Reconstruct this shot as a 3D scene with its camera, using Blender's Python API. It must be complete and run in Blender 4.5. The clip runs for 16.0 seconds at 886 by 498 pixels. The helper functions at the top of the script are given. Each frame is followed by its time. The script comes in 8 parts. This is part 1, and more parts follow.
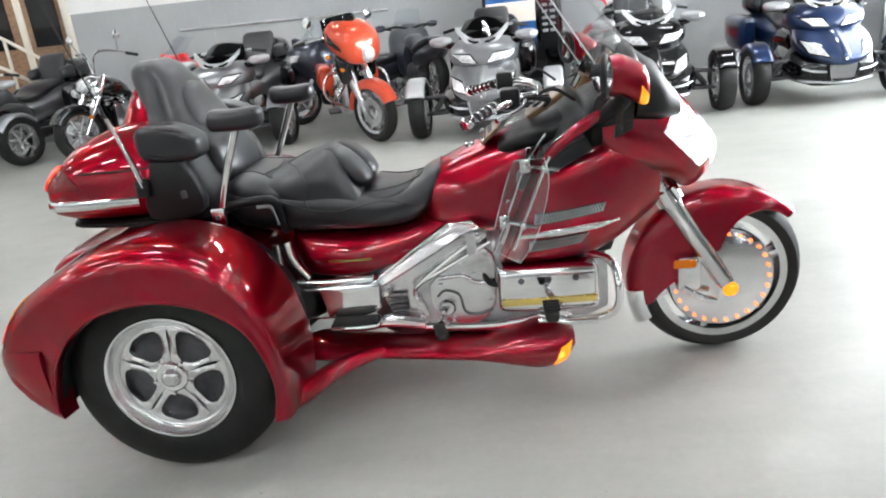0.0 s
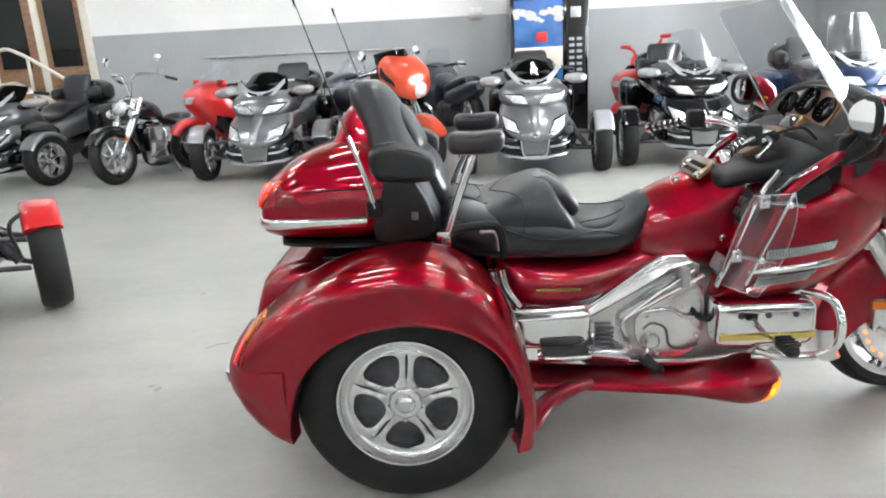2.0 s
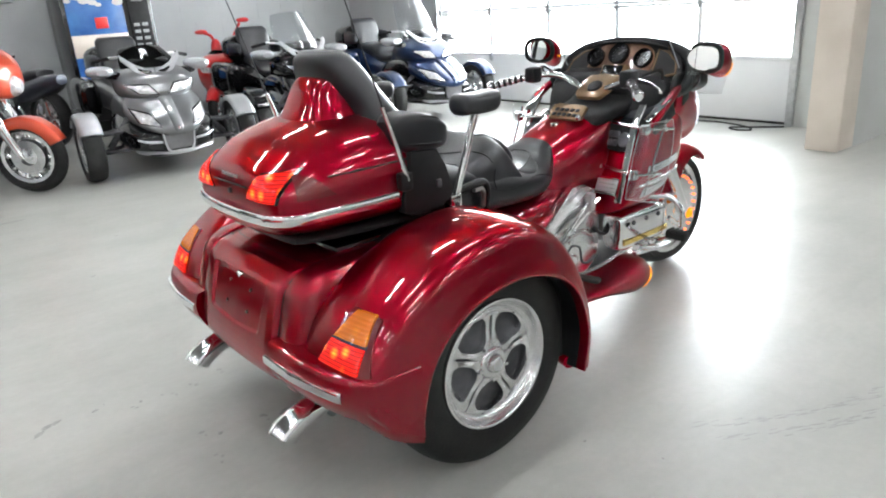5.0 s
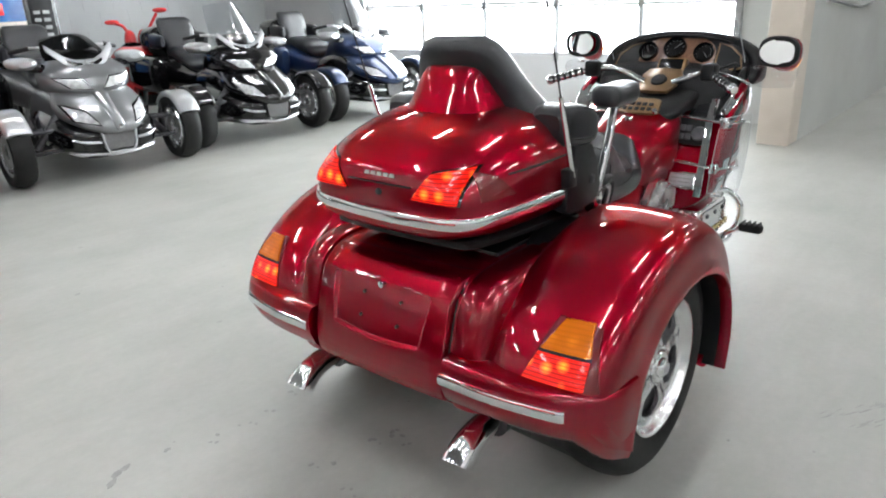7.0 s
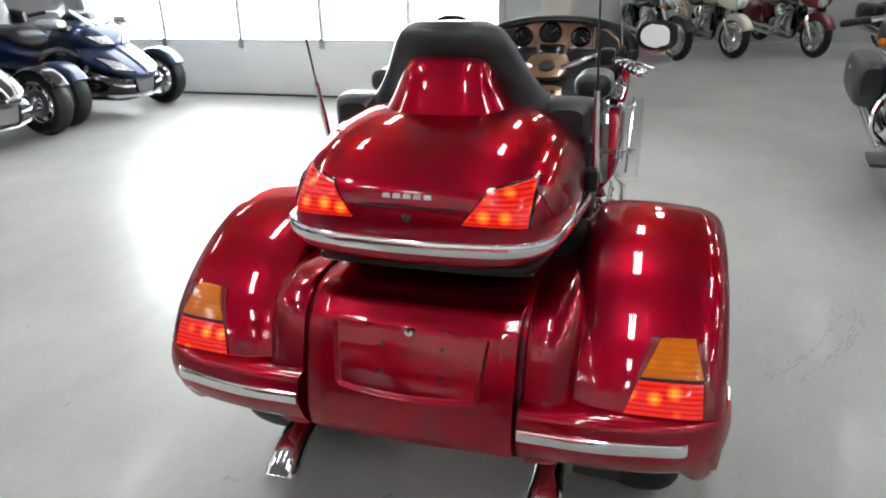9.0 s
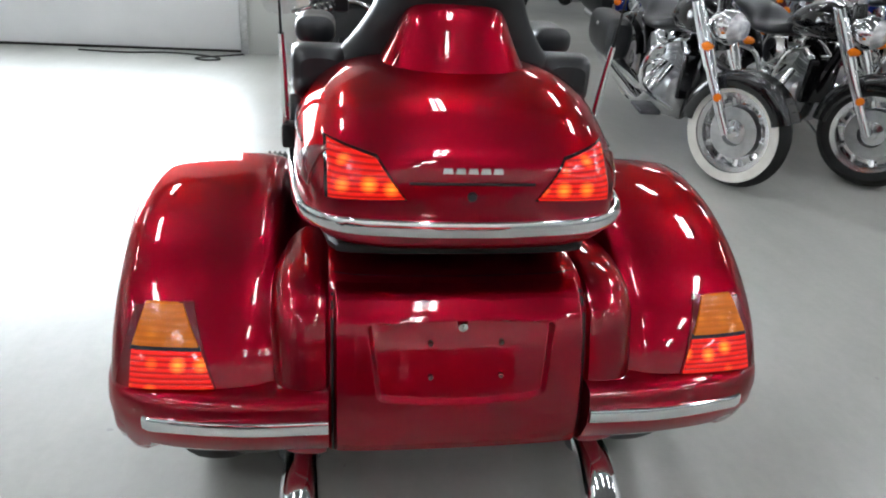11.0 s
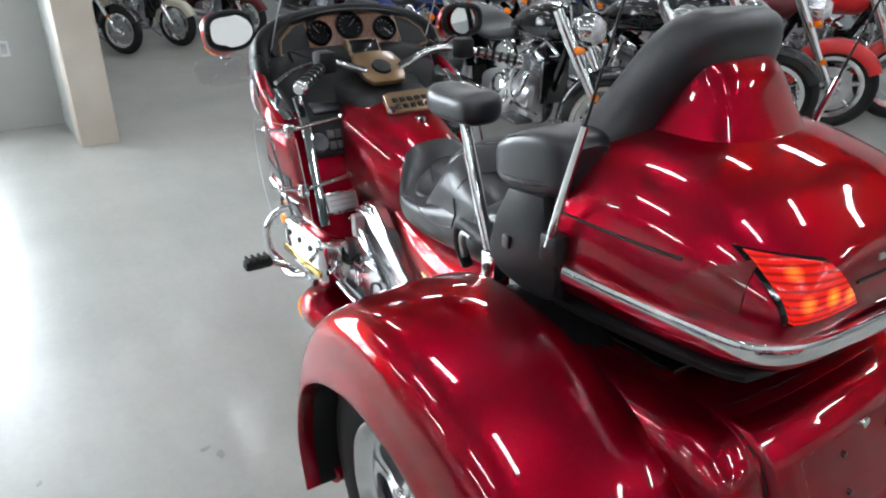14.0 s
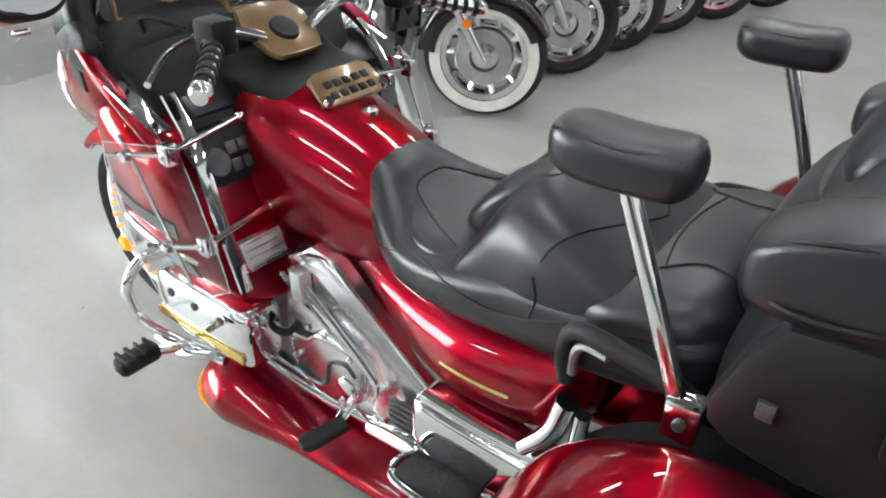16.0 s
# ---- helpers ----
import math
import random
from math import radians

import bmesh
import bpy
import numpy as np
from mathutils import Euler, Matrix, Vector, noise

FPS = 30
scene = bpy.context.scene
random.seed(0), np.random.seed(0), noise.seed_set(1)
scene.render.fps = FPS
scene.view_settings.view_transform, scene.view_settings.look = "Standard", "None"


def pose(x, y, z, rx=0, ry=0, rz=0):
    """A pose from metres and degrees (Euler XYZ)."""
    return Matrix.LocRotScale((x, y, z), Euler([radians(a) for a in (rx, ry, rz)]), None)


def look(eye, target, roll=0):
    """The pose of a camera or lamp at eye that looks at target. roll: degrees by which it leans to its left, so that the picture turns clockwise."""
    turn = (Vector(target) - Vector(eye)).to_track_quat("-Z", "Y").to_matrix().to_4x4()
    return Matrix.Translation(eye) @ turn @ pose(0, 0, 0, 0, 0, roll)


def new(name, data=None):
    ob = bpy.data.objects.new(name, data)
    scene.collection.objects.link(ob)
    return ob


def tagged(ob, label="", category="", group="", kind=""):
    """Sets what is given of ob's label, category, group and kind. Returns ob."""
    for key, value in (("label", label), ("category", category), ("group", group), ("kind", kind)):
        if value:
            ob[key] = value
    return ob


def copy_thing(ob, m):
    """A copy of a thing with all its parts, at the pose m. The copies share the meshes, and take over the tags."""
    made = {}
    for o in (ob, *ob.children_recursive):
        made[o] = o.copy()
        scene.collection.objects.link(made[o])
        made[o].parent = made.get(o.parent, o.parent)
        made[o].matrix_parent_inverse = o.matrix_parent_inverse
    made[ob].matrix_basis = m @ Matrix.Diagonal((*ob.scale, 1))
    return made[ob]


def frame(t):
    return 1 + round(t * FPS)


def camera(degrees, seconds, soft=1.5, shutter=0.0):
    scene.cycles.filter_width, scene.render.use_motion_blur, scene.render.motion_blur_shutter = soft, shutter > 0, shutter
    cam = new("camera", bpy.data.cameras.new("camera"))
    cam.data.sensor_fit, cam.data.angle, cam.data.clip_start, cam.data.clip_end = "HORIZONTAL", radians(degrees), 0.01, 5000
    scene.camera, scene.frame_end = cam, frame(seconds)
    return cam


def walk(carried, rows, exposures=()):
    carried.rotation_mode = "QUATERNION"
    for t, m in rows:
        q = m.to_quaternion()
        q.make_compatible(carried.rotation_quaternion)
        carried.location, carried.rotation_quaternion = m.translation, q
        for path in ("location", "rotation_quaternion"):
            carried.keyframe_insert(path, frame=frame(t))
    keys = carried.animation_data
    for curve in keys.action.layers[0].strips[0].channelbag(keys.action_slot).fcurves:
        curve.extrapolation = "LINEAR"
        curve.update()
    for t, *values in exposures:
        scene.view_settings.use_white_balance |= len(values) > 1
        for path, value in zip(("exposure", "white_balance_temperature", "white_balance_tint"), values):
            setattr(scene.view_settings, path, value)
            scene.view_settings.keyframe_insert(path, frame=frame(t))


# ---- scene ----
cam = camera(65.0, 16.0, soft=2.0)
PATH = [
    (0, (0.992, -2.351, 1.275), (0.829, -0.47, 0.617), -6.2),
    (0.5, (0.847, -2.396, 1.281), (0.679, -0.497, 0.677), -4.5),
    (1, (0.594, -2.453, 1.286), (0.48, -0.539, 0.717), -5.9),
    (1.5, (0.392, -2.447, 1.279), (0.224, -0.541, 0.698), -3.6),
    (2, (0.181, -2.371, 1.298), (0.127, -0.452, 0.74), -3.1),
    (2.5, (-0.087, -2.359, 1.295), (-0.128, -0.437, 0.744), -2.5),
    (3, (-0.347, -2.352, 1.303), (-0.201, -0.446, 0.713), -4.0),
    (3.5, (-0.577, -2.239, 1.292), (-0.201, -0.379, 0.659), -4.8),
    (4, (-0.806, -2.164, 1.304), (-0.142, -0.376, 0.700), -2.1),
    (4.2, (-0.905, -2.120, 1.301), (-0.083, -0.413, 0.662), -2.4),
    (6.3, (-1.544, -1.496, 1.325), (-0.181, -0.169, 0.708), -2.8),
    (6.5, (-1.588, -1.439, 1.321), (-0.206, -0.135, 0.697), -2.1),
    (7, (-1.653, -1.242, 1.305), (-0.229, -0.015, 0.623), -2.3),
    (7.5, (-1.688, -1.073, 1.309), (-0.19, 0.07, 0.64), -1.2),
    (8, (-1.753, -0.861, 1.315), (-0.091, 0.032, 0.651), -0.8),
    (8.5, (-1.764, -0.670, 1.297), (-0.029, 0.075, 0.636), -1.4),
    (9, (-1.704, -0.464, 1.305), (0.071, 0.087, 0.567), -1.3),
    (9.5, (-1.712, -0.295, 1.302), (0.097, 0.102, 0.547), -0.8),
    (9.7, (-1.732, -0.202, 1.293), (0.091, 0.084, 0.523), -0.8),
    (11.8, (-1.433, 0.477, 1.27), (0.313, -0.03, 0.436), 3.7),
    (12, (-1.413, 0.552, 1.273), (0.325, 0.006, 0.447), 2.7),
    (12.5, (-1.301, 0.688, 1.267), (0.429, 0.088, 0.462), 0.8),
    (13, (-1.133, 0.794, 1.284), (0.53, 0.083, 0.429), 1.1),
    (13.5, (-0.999, 0.938, 1.281), (0.606, 0.026, 0.511), 1.1),
    (14, (-0.863, 1.063, 1.305), (0.673, 0.064, 0.504), -0.8),
    (14.5, (-0.637, 1.055, 1.301), (0.831, 0.038, 0.402), -4.1),
    (15, (-0.449, 1.022, 1.315), (0.906, -0.103, 0.366), -1.6),
    (15.5, (-0.222, 1.003, 1.328), (0.957, -0.287, 0.356), 1.3),
    (16, (-0.004, 0.951, 1.321), (1.024, -0.408, 0.274), 0.9),
]
walk(cam, [(t, look(eye, target, roll)) for t, eye, target, roll in PATH],
     exposures=[(0, 0.42, 6500, 10), (2, 0.5, 6500, 10), (3.5, 0.45, 6500, 10), (6.5, 0.22, 6500, 10), (8.0, 0.18, 6500, 10), (8.5, 0.17, 6500, 10), (9, -0.03, 6500, 10), (13.0, -0.16, 6150, 10), (14.8, -0.18, 6350, 7), (16, 0.16, 6500, 5)])


# ==== world, light, exposure ====
world = bpy.data.worlds.new("world")
scene.world = world
world.use_nodes = True
wn = world.node_tree.nodes
sky = wn.new("ShaderNodeTexSky")
sky.sky_type = "NISHITA"
sky.sun_disc = False
sky.sun_elevation = radians(40)
sky.sun_rotation = radians(100)
wn["Background"].inputs["Strength"].default_value = 0.12
world.node_tree.links.new(sky.outputs[0], wn["Background"].inputs[0])


# daylight that enters through the glazed overhead door
door_light = bpy.data.lights.new("door_daylight", "AREA")
door_light.shape = "RECTANGLE"
door_light.size, door_light.size_y = 5.0, 2.3
door_light.energy = 210
door_light.color = (0.93, 0.97, 1.0)
dl = new("door_daylight", door_light)
dl.matrix_world = look((5.74, 3.7, 1.75), (0, 3.7, 0.9))


# ==== materials ====
def nodes_of(name):
    m = bpy.data.materials.new(name)
    m.use_nodes = True
    t = m.node_tree
    return m, t.nodes, t.links, t.nodes["Principled BSDF"]


def mottled(name, a, b, rough=0.5, metal=0.0, scale=8.0, detail=4.0, bump=0.0, bump_scale=60.0, coat=0.0, coat_rough=0.03,
            rough_var=0.0, spec=0.5, transmission=0.0, emission=None, glow=0.0, per_object=0.0, in_world=False):
    """A surface that varies between two colours, with fine relief."""
    m, n, l, p = nodes_of(name)
    tc = n.new("ShaderNodeTexCoord")
    nz = n.new("ShaderNodeTexNoise")
    nz.inputs["Scale"].default_value, nz.inputs["Detail"].default_value = scale, detail
    where = n.new("ShaderNodeNewGeometry").outputs["Position"] if in_world else tc.outputs["Object"]
    l.new(where, nz.inputs["Vector"])
    ramp = n.new("ShaderNodeValToRGB")
    ramp.color_ramp.elements[0].position, ramp.color_ramp.elements[1].position = 0.3, 0.7
    ramp.color_ramp.elements[0].color, ramp.color_ramp.elements[1].color = (*a, 1), (*b, 1)
    l.new(nz.outputs["Fac"], ramp.inputs["Fac"])
    colour = ramp.outputs["Color"]
    if per_object:
        oi = n.new("ShaderNodeObjectInfo")
        mr = n.new("ShaderNodeMapRange")
        mr.inputs["To Min"].default_value, mr.inputs["To Max"].default_value = 1 - per_object, 1 + per_object
        l.new(oi.outputs["Random"], mr.inputs["Value"])
        mul = n.new("ShaderNodeMixRGB")
        mul.blend_type = "MULTIPLY"
        mul.inputs["Fac"].default_value = 1
        l.new(colour, mul.inputs["Color1"])
        l.new(mr.outputs["Result"], mul.inputs["Color2"])
        colour = mul.outputs["Color"]
    l.new(colour, p.inputs["Base Color"])
    p.inputs["Roughness"].default_value, p.inputs["Metallic"].default_value = rough, metal
    p.inputs["Coat Weight"].default_value, p.inputs["Coat Roughness"].default_value = coat, coat_rough
    p.inputs["Specular IOR Level"].default_value = spec
    p.inputs["Transmission Weight"].default_value = transmission
    if rough_var:
        mr2 = n.new("ShaderNodeMapRange")
        mr2.inputs["To Min"].default_value, mr2.inputs["To Max"].default_value = max(0.0, rough - rough_var), rough + rough_var
        l.new(nz.outputs["Fac"], mr2.inputs["Value"])
        l.new(mr2.outputs["Result"], p.inputs["Roughness"])
    if bump:
        nb = n.new("ShaderNodeTexNoise")
        nb.inputs["Scale"].default_value, nb.inputs["Detail"].default_value = bump_scale, 5
        l.new(tc.outputs["Object"], nb.inputs["Vector"])
        bp = n.new("ShaderNodeBump")
        bp.inputs["Strength"].default_value, bp.inputs["Distance"].default_value = bump, 0.004
        l.new(nb.outputs["Fac"], bp.inputs["Height"])
        l.new(bp.outputs["Normal"], p.inputs["Normal"])
    if emission:
        p.inputs["Emission Color"].default_value = (*emission, 1)
        p.inputs["Emission Strength"].default_value = glow
    return m


def paint(name, deep, bright, metal=0.55, rough=0.3):
    """Coated vehicle paint with metal flake."""
    m = mottled(name, deep, bright, rough=rough, metal=metal, scale=900, detail=2, coat=1.0, coat_rough=0.025)
    return m


def clear_glass(name, tint, clear=0.86, rough=0.03):
    m = bpy.data.materials.new(name)
    m.use_nodes = True
    n, l = m.node_tree.nodes, m.node_tree.links
    n.remove(n["Principled BSDF"])
    tr = n.new("ShaderNodeBsdfTransparent")
    tr.inputs["Color"].default_value = (*tint, 1)
    gl = n.new("ShaderNodeBsdfGlossy")
    gl.inputs["Roughness"].default_value = rough
    fr = n.new("ShaderNodeLayerWeight")
    pw = n.new("ShaderNodeMath")
    pw.operation = "POWER"
    pw.inputs[1].default_value = 4.0
    l.new(fr.outputs["Facing"], pw.inputs[0])
    ad = n.new("ShaderNodeMath")
    ad.operation = "MULTIPLY_ADD"
    ad.inputs[1].default_value, ad.inputs[2].default_value = 0.4, 1 - clear
    l.new(pw.outputs[0], ad.inputs[0])
    mx = n.new("ShaderNodeMixShader")
    l.new(ad.outputs[0], mx.inputs[0])
    l.new(tr.outputs[0], mx.inputs[1])
    l.new(gl.outputs[0], mx.inputs[2])
    l.new(mx.outputs[0], n["Material Output"].inputs["Surface"])
    return m


def floor_material():
    """Grey sealed concrete: broad clouds, scuffs, dark tyre streaks, a satin sheen that varies."""
    m, n, l, p = nodes_of("sealed_concrete")
    tc = n.new("ShaderNodeTexCoord")

    def noise_at(scale, detail, vec=None, rough=0.6):
        z = n.new("ShaderNodeTexNoise")
        z.inputs["Scale"].default_value, z.inputs["Detail"].default_value, z.inputs["Roughness"].default_value = scale, detail, rough
        l.new(vec or tc.outputs["Object"], z.inputs["Vector"])
        return z.outputs["Fac"]

    def ramp(fac, p0, p1, c0, c1):
        r = n.new("ShaderNodeValToRGB")
        r.color_ramp.elements[0].position, r.color_ramp.elements[1].position = p0, p1
        r.color_ramp.elements[0].color, r.color_ramp.elements[1].color = (*c0, 1), (*c1, 1)
        l.new(fac, r.inputs["Fac"])
        return r.outputs["Color"]

    def mul(a, b, f=1.0):
        x = n.new("ShaderNodeMixRGB")
        x.blend_type = "MULTIPLY"
        x.inputs["Fac"].default_value = f
        l.new(a, x.inputs["Color1"])
        l.new(b, x.inputs["Color2"])
        return x.outputs["Color"]

    base = ramp(noise_at(0.8, 7), 0.3, 0.72, (0.345, 0.349, 0.325), (0.475, 0.474, 0.448))
    fine = ramp(noise_at(30, 6), 0.25, 0.75, (0.95, 0.95, 0.95), (1.03, 1.03, 1.03))
    mp = n.new("ShaderNodeMapping")
    mp.inputs["Scale"].default_value = (1.0, 3.5, 1)
    mp.inputs["Rotation"].default_value = (0, 0, radians(28))
    l.new(tc.outputs["Object"], mp.inputs["Vector"])
    streak = ramp(noise_at(1.4, 7, mp.outputs["Vector"], 0.7), 0.15, 0.75, (0.86, 0.865, 0.845), (1.04, 1.04, 1.04))
    col = mul(mul(base, fine), streak)
    l.new(col, p.inputs["Base Color"])
    rr = n.new("ShaderNodeMapRange")
    rr.inputs["To Min"].default_value, rr.inputs["To Max"].default_value = 0.34, 0.44
    l.new(noise_at(1.2, 2), rr.inputs["Value"])
    l.new(rr.outputs["Result"], p.inputs["Roughness"])
    bp = n.new("ShaderNodeBump")
    bp.inputs["Strength"].default_value, bp.inputs["Distance"].default_value = 0.02, 0.003
    l.new(noise_at(14, 3), bp.inputs["Height"])
    l.new(bp.outputs["Normal"], p.inputs["Normal"])
    p.inputs["Specular IOR Level"].default_value = 0.5
    p.inputs["Coat Weight"].default_value, p.inputs["Coat Roughness"].default_value = 0.12, 0.11
    return m


def wood_material(name, a, b):
    m, n, l, p = nodes_of(name)
    tc = n.new("ShaderNodeTexCoord")
    mp = n.new("ShaderNodeMapping")
    mp.inputs["Scale"].default_value = (6, 28, 18)
    l.new(tc.outputs["Object"], mp.inputs["Vector"])
    nz = n.new("ShaderNodeTexNoise")
    nz.inputs["Scale"].default_value, nz.inputs["Detail"].default_value, nz.inputs["Distortion"].default_value = 2.2, 6, 1.5
    l.new(mp.outputs["Vector"], nz.inputs["Vector"])
    r = n.new("ShaderNodeValToRGB")
    r.color_ramp.elements[0].position, r.color_ramp.elements[1].position = 0.35, 0.65
    r.color_ramp.elements[0].color, r.color_ramp.elements[1].color = (*a, 1), (*b, 1)
    l.new(nz.outputs["Fac"], r.inputs["Fac"])
    l.new(r.outputs["Color"], p.inputs["Base Color"])
    p.inputs["Roughness"].default_value = 0.3
    p.inputs["Coat Weight"].default_value = 0.8
    return m


def lens_material(name, colour, glow, emission=None, hot=(1.0, 0.32, 0.03), ribs=36, spots=9):
    """A finely ribbed lamp lens, lit from behind by a few bulbs."""
    m, n, l, p = nodes_of(name)
    p.inputs["Base Color"].default_value = (*colour, 1)
    p.inputs["Roughness"].default_value = 0.2
    p.inputs["Specular IOR Level"].default_value = 0.3
    p.inputs["Coat Weight"].default_value = 0.3
    tc = n.new("ShaderNodeTexCoord")
    wv = n.new("ShaderNodeTexWave")
    wv.bands_direction = "Z"
    wv.inputs["Scale"].default_value = ribs
    wv.inputs["Distortion"].default_value = 0.2
    l.new(tc.outputs["Object"], wv.inputs["Vector"])
    rib = n.new("ShaderNodeMapRange")
    rib.inputs["From Max"].default_value = 0.5
    rib.inputs["To Min"].default_value, rib.inputs["To Max"].default_value = 0.4, 1.0
    l.new(wv.outputs["Fac"], rib.inputs["Value"])
    cells = n.new("ShaderNodeTexVoronoi")
    cells.inputs["Scale"].default_value, cells.inputs["Randomness"].default_value = spots * 2.6, 0.35
    l.new(tc.outputs["Object"], cells.inputs["Vector"])
    spot = n.new("ShaderNodeMapRange")
    spot.inputs["From Min"].default_value, spot.inputs["From Max"].default_value = 0.42, 0.08
    l.new(cells.outputs["Distance"], spot.inputs["Value"])
    base = emission or colour
    rp = n.new("ShaderNodeValToRGB")
    rp.color_ramp.elements[0].color, rp.color_ramp.elements[1].color = (*base, 1), (*hot, 1)
    l.new(spot.outputs["Result"], rp.inputs["Fac"])
    l.new(rp.outputs["Color"], p.inputs["Emission Color"])
    power_in = n.new("ShaderNodeMapRange")
    power_in.inputs["To Min"].default_value, power_in.inputs["To Max"].default_value = glow * 0.8, glow * 2.0
    l.new(spot.outputs["Result"], power_in.inputs["Value"])
    ml = n.new("ShaderNodeMath")
    ml.operation = "MULTIPLY"
    l.new(power_in.outputs["Result"], ml.inputs[0])
    l.new(rib.outputs["Result"], ml.inputs[1])
    l.new(ml.outputs[0], p.inputs["Emission Strength"])
    bp = n.new("ShaderNodeBump")
    bp.inputs["Strength"].default_value, bp.inputs["Distance"].default_value = 0.2, 0.002
    l.new(wv.outputs["Fac"], bp.inputs["Height"])
    l.new(bp.outputs["Normal"], p.inputs["Normal"])
    return m


RED = paint("candy_red_paint", (0.23, 0.0003, 0.010), (0.32, 0.0006, 0.015), 0.90, 0.33)
RED.node_tree.nodes["Principled BSDF"].inputs["Coat IOR"].default_value = 1.50
RED.node_tree.nodes["Principled BSDF"].inputs["Specular Tint"].default_value = (0.7, 0.006, 0.05, 1)
RED.node_tree.nodes["Principled BSDF"].inputs["Specular IOR Level"].default_value = 0.0
SILVERTRIM = mottled("silver_trim", (0.58, 0.59, 0.6), (0.7, 0.71, 0.72), rough=0.25, metal=0.5, scale=20)
CHROME = mottled("polished_chrome", (0.78, 0.79, 0.8), (0.9, 0.9, 0.91), rough=0.055, metal=1.0, scale=6, rough_var=0.03)
STEEL = mottled("satin_cast_aluminium", (0.5, 0.51, 0.52), (0.66, 0.66, 0.67), rough=0.3, metal=1.0, scale=20, bump=0.1)
DARKSTEEL = mottled("dark_engine_metal", (0.05, 0.05, 0.055), (0.12, 0.12, 0.13), rough=0.45, metal=0.7, scale=15)
GOLD = mottled("gold_trim_metal", (0.75, 0.55, 0.16), (0.85, 0.66, 0.25), rough=0.2, metal=1.0)
LEATHER = mottled("black_vinyl", (0.0055, 0.0060, 0.0080), (0.012, 0.0128, 0.0165), rough=0.32, scale=9, bump=0.07, bump_scale=420, rough_var=0.03, spec=0.58)
PLASTIC = mottled("black_grained_plastic", (0.007, 0.007, 0.008), (0.013, 0.013, 0.014), rough=0.42, scale=12, bump=0.2, bump_scale=500, spec=0.25)
GLOSSBLACK = mottled("gloss_black_paint", (0.002, 0.002, 0.0025), (0.005, 0.005, 0.006), rough=0.12, scale=30, spec=0.4, coat=0.5)
RUBBER = mottled("tyre_rubber", (0.005, 0.005, 0.0052), (0.011, 0.0108, 0.0105), rough=0.62, spec=0.35, scale=14, bump=0.3, bump_scale=120)
WHITEWALL = mottled("whitewall_rubber", (0.6, 0.58, 0.52), (0.75, 0.73, 0.68), rough=0.55, scale=10)
ALLOY = mottled("polished_alloy", (0.74, 0.74, 0.75), (0.85, 0.85, 0.86), rough=0.14, metal=1.0, scale=10)
WHEELALLOY = mottled("satin_polished_alloy", (0.72, 0.72, 0.73), (0.82, 0.82, 0.83), rough=0.24, metal=1.0, scale=14, rough_var=0.05)
WOOD = wood_material("burl_wood_trim", (0.10, 0.042, 0.022), (0.19, 0.088, 0.045))
BRONZE = mottled("bronze_trim", (0.15, 0.085, 0.036), (0.22, 0.13, 0.058), rough=0.28, metal=0.35, scale=14, coat=0.6)
GLASS = clear_glass("clear_windscreen", (0.95, 0.97, 0.98), 0.97)
SCREENGLASS = clear_glass("polished_windscreen", (0.94, 0.95, 0.96), 0.945, 0.10)
EDGEGLASS = mottled("pale_acrylic_edge", (0.55, 0.58, 0.6), (0.75, 0.78, 0.8), rough=0.15, coat=1)
ACRYLIC = clear_glass("clear_acrylic", (0.96, 0.965, 0.97), 0.91, 0.08)
TINTGLASS = clear_glass("smoked_windscreen", (0.13, 0.135, 0.145), 0.955)
MIRROR = mottled("mirror_glass", (0.9, 0.9, 0.9), (0.92, 0.92, 0.92), rough=0.02, metal=1.0)
LENSGLASS = mottled("headlamp_lens", (0.50, 0.51, 0.53), (0.92, 0.93, 0.95), rough=0.12, metal=0.35, scale=28, detail=1, coat=1.0)
DARKLENS = mottled("dark_red_reflector", (0.13, 0.001, 0.004), (0.17, 0.002, 0.006), rough=0.25, coat=0.3)
HEADGLOW = lens_material("lit_headlamp_lens", (0.42, 0.44, 0.47), 1.5, (0.85, 0.9, 1.0), (1.0, 0.97, 0.9), 9, 12)
REDLENS = lens_material("lit_red_lens", (0.12, 0.001, 0.001), 1.1, (1.0, 0.014, 0.006), (1.0, 0.26, 0.02))
# unlit amber: a faint glow with brighter spots is added to lift its colour
AMBERLENS = lens_material("amber_lens", (0.55, 0.13, 0.004), 0.12, (1.0, 0.25, 0.01), (1.0, 0.35, 0.01))
AMBERLIT = lens_material("lit_amber_lens", (0.9, 0.3, 0.01), 1.1, (1.0, 0.30, 0.01), (1.0, 0.62, 0.10))
LED = mottled("orange_light_bulb", (0.9, 0.25, 0.05), (0.9, 0.3, 0.08), emission=(1.0, 0.13, 0.02), glow=2.2)
REDSPOT = mottled("red_indicator_light", (1, 0.02, 0.05), (1, 0.02, 0.05), emission=(1.0, 0.01, 0.03), glow=6)
MESHGREY = mottled("grille_grey", (0.12, 0.12, 0.125), (0.3, 0.3, 0.31), rough=0.35, metal=0.8, scale=200)


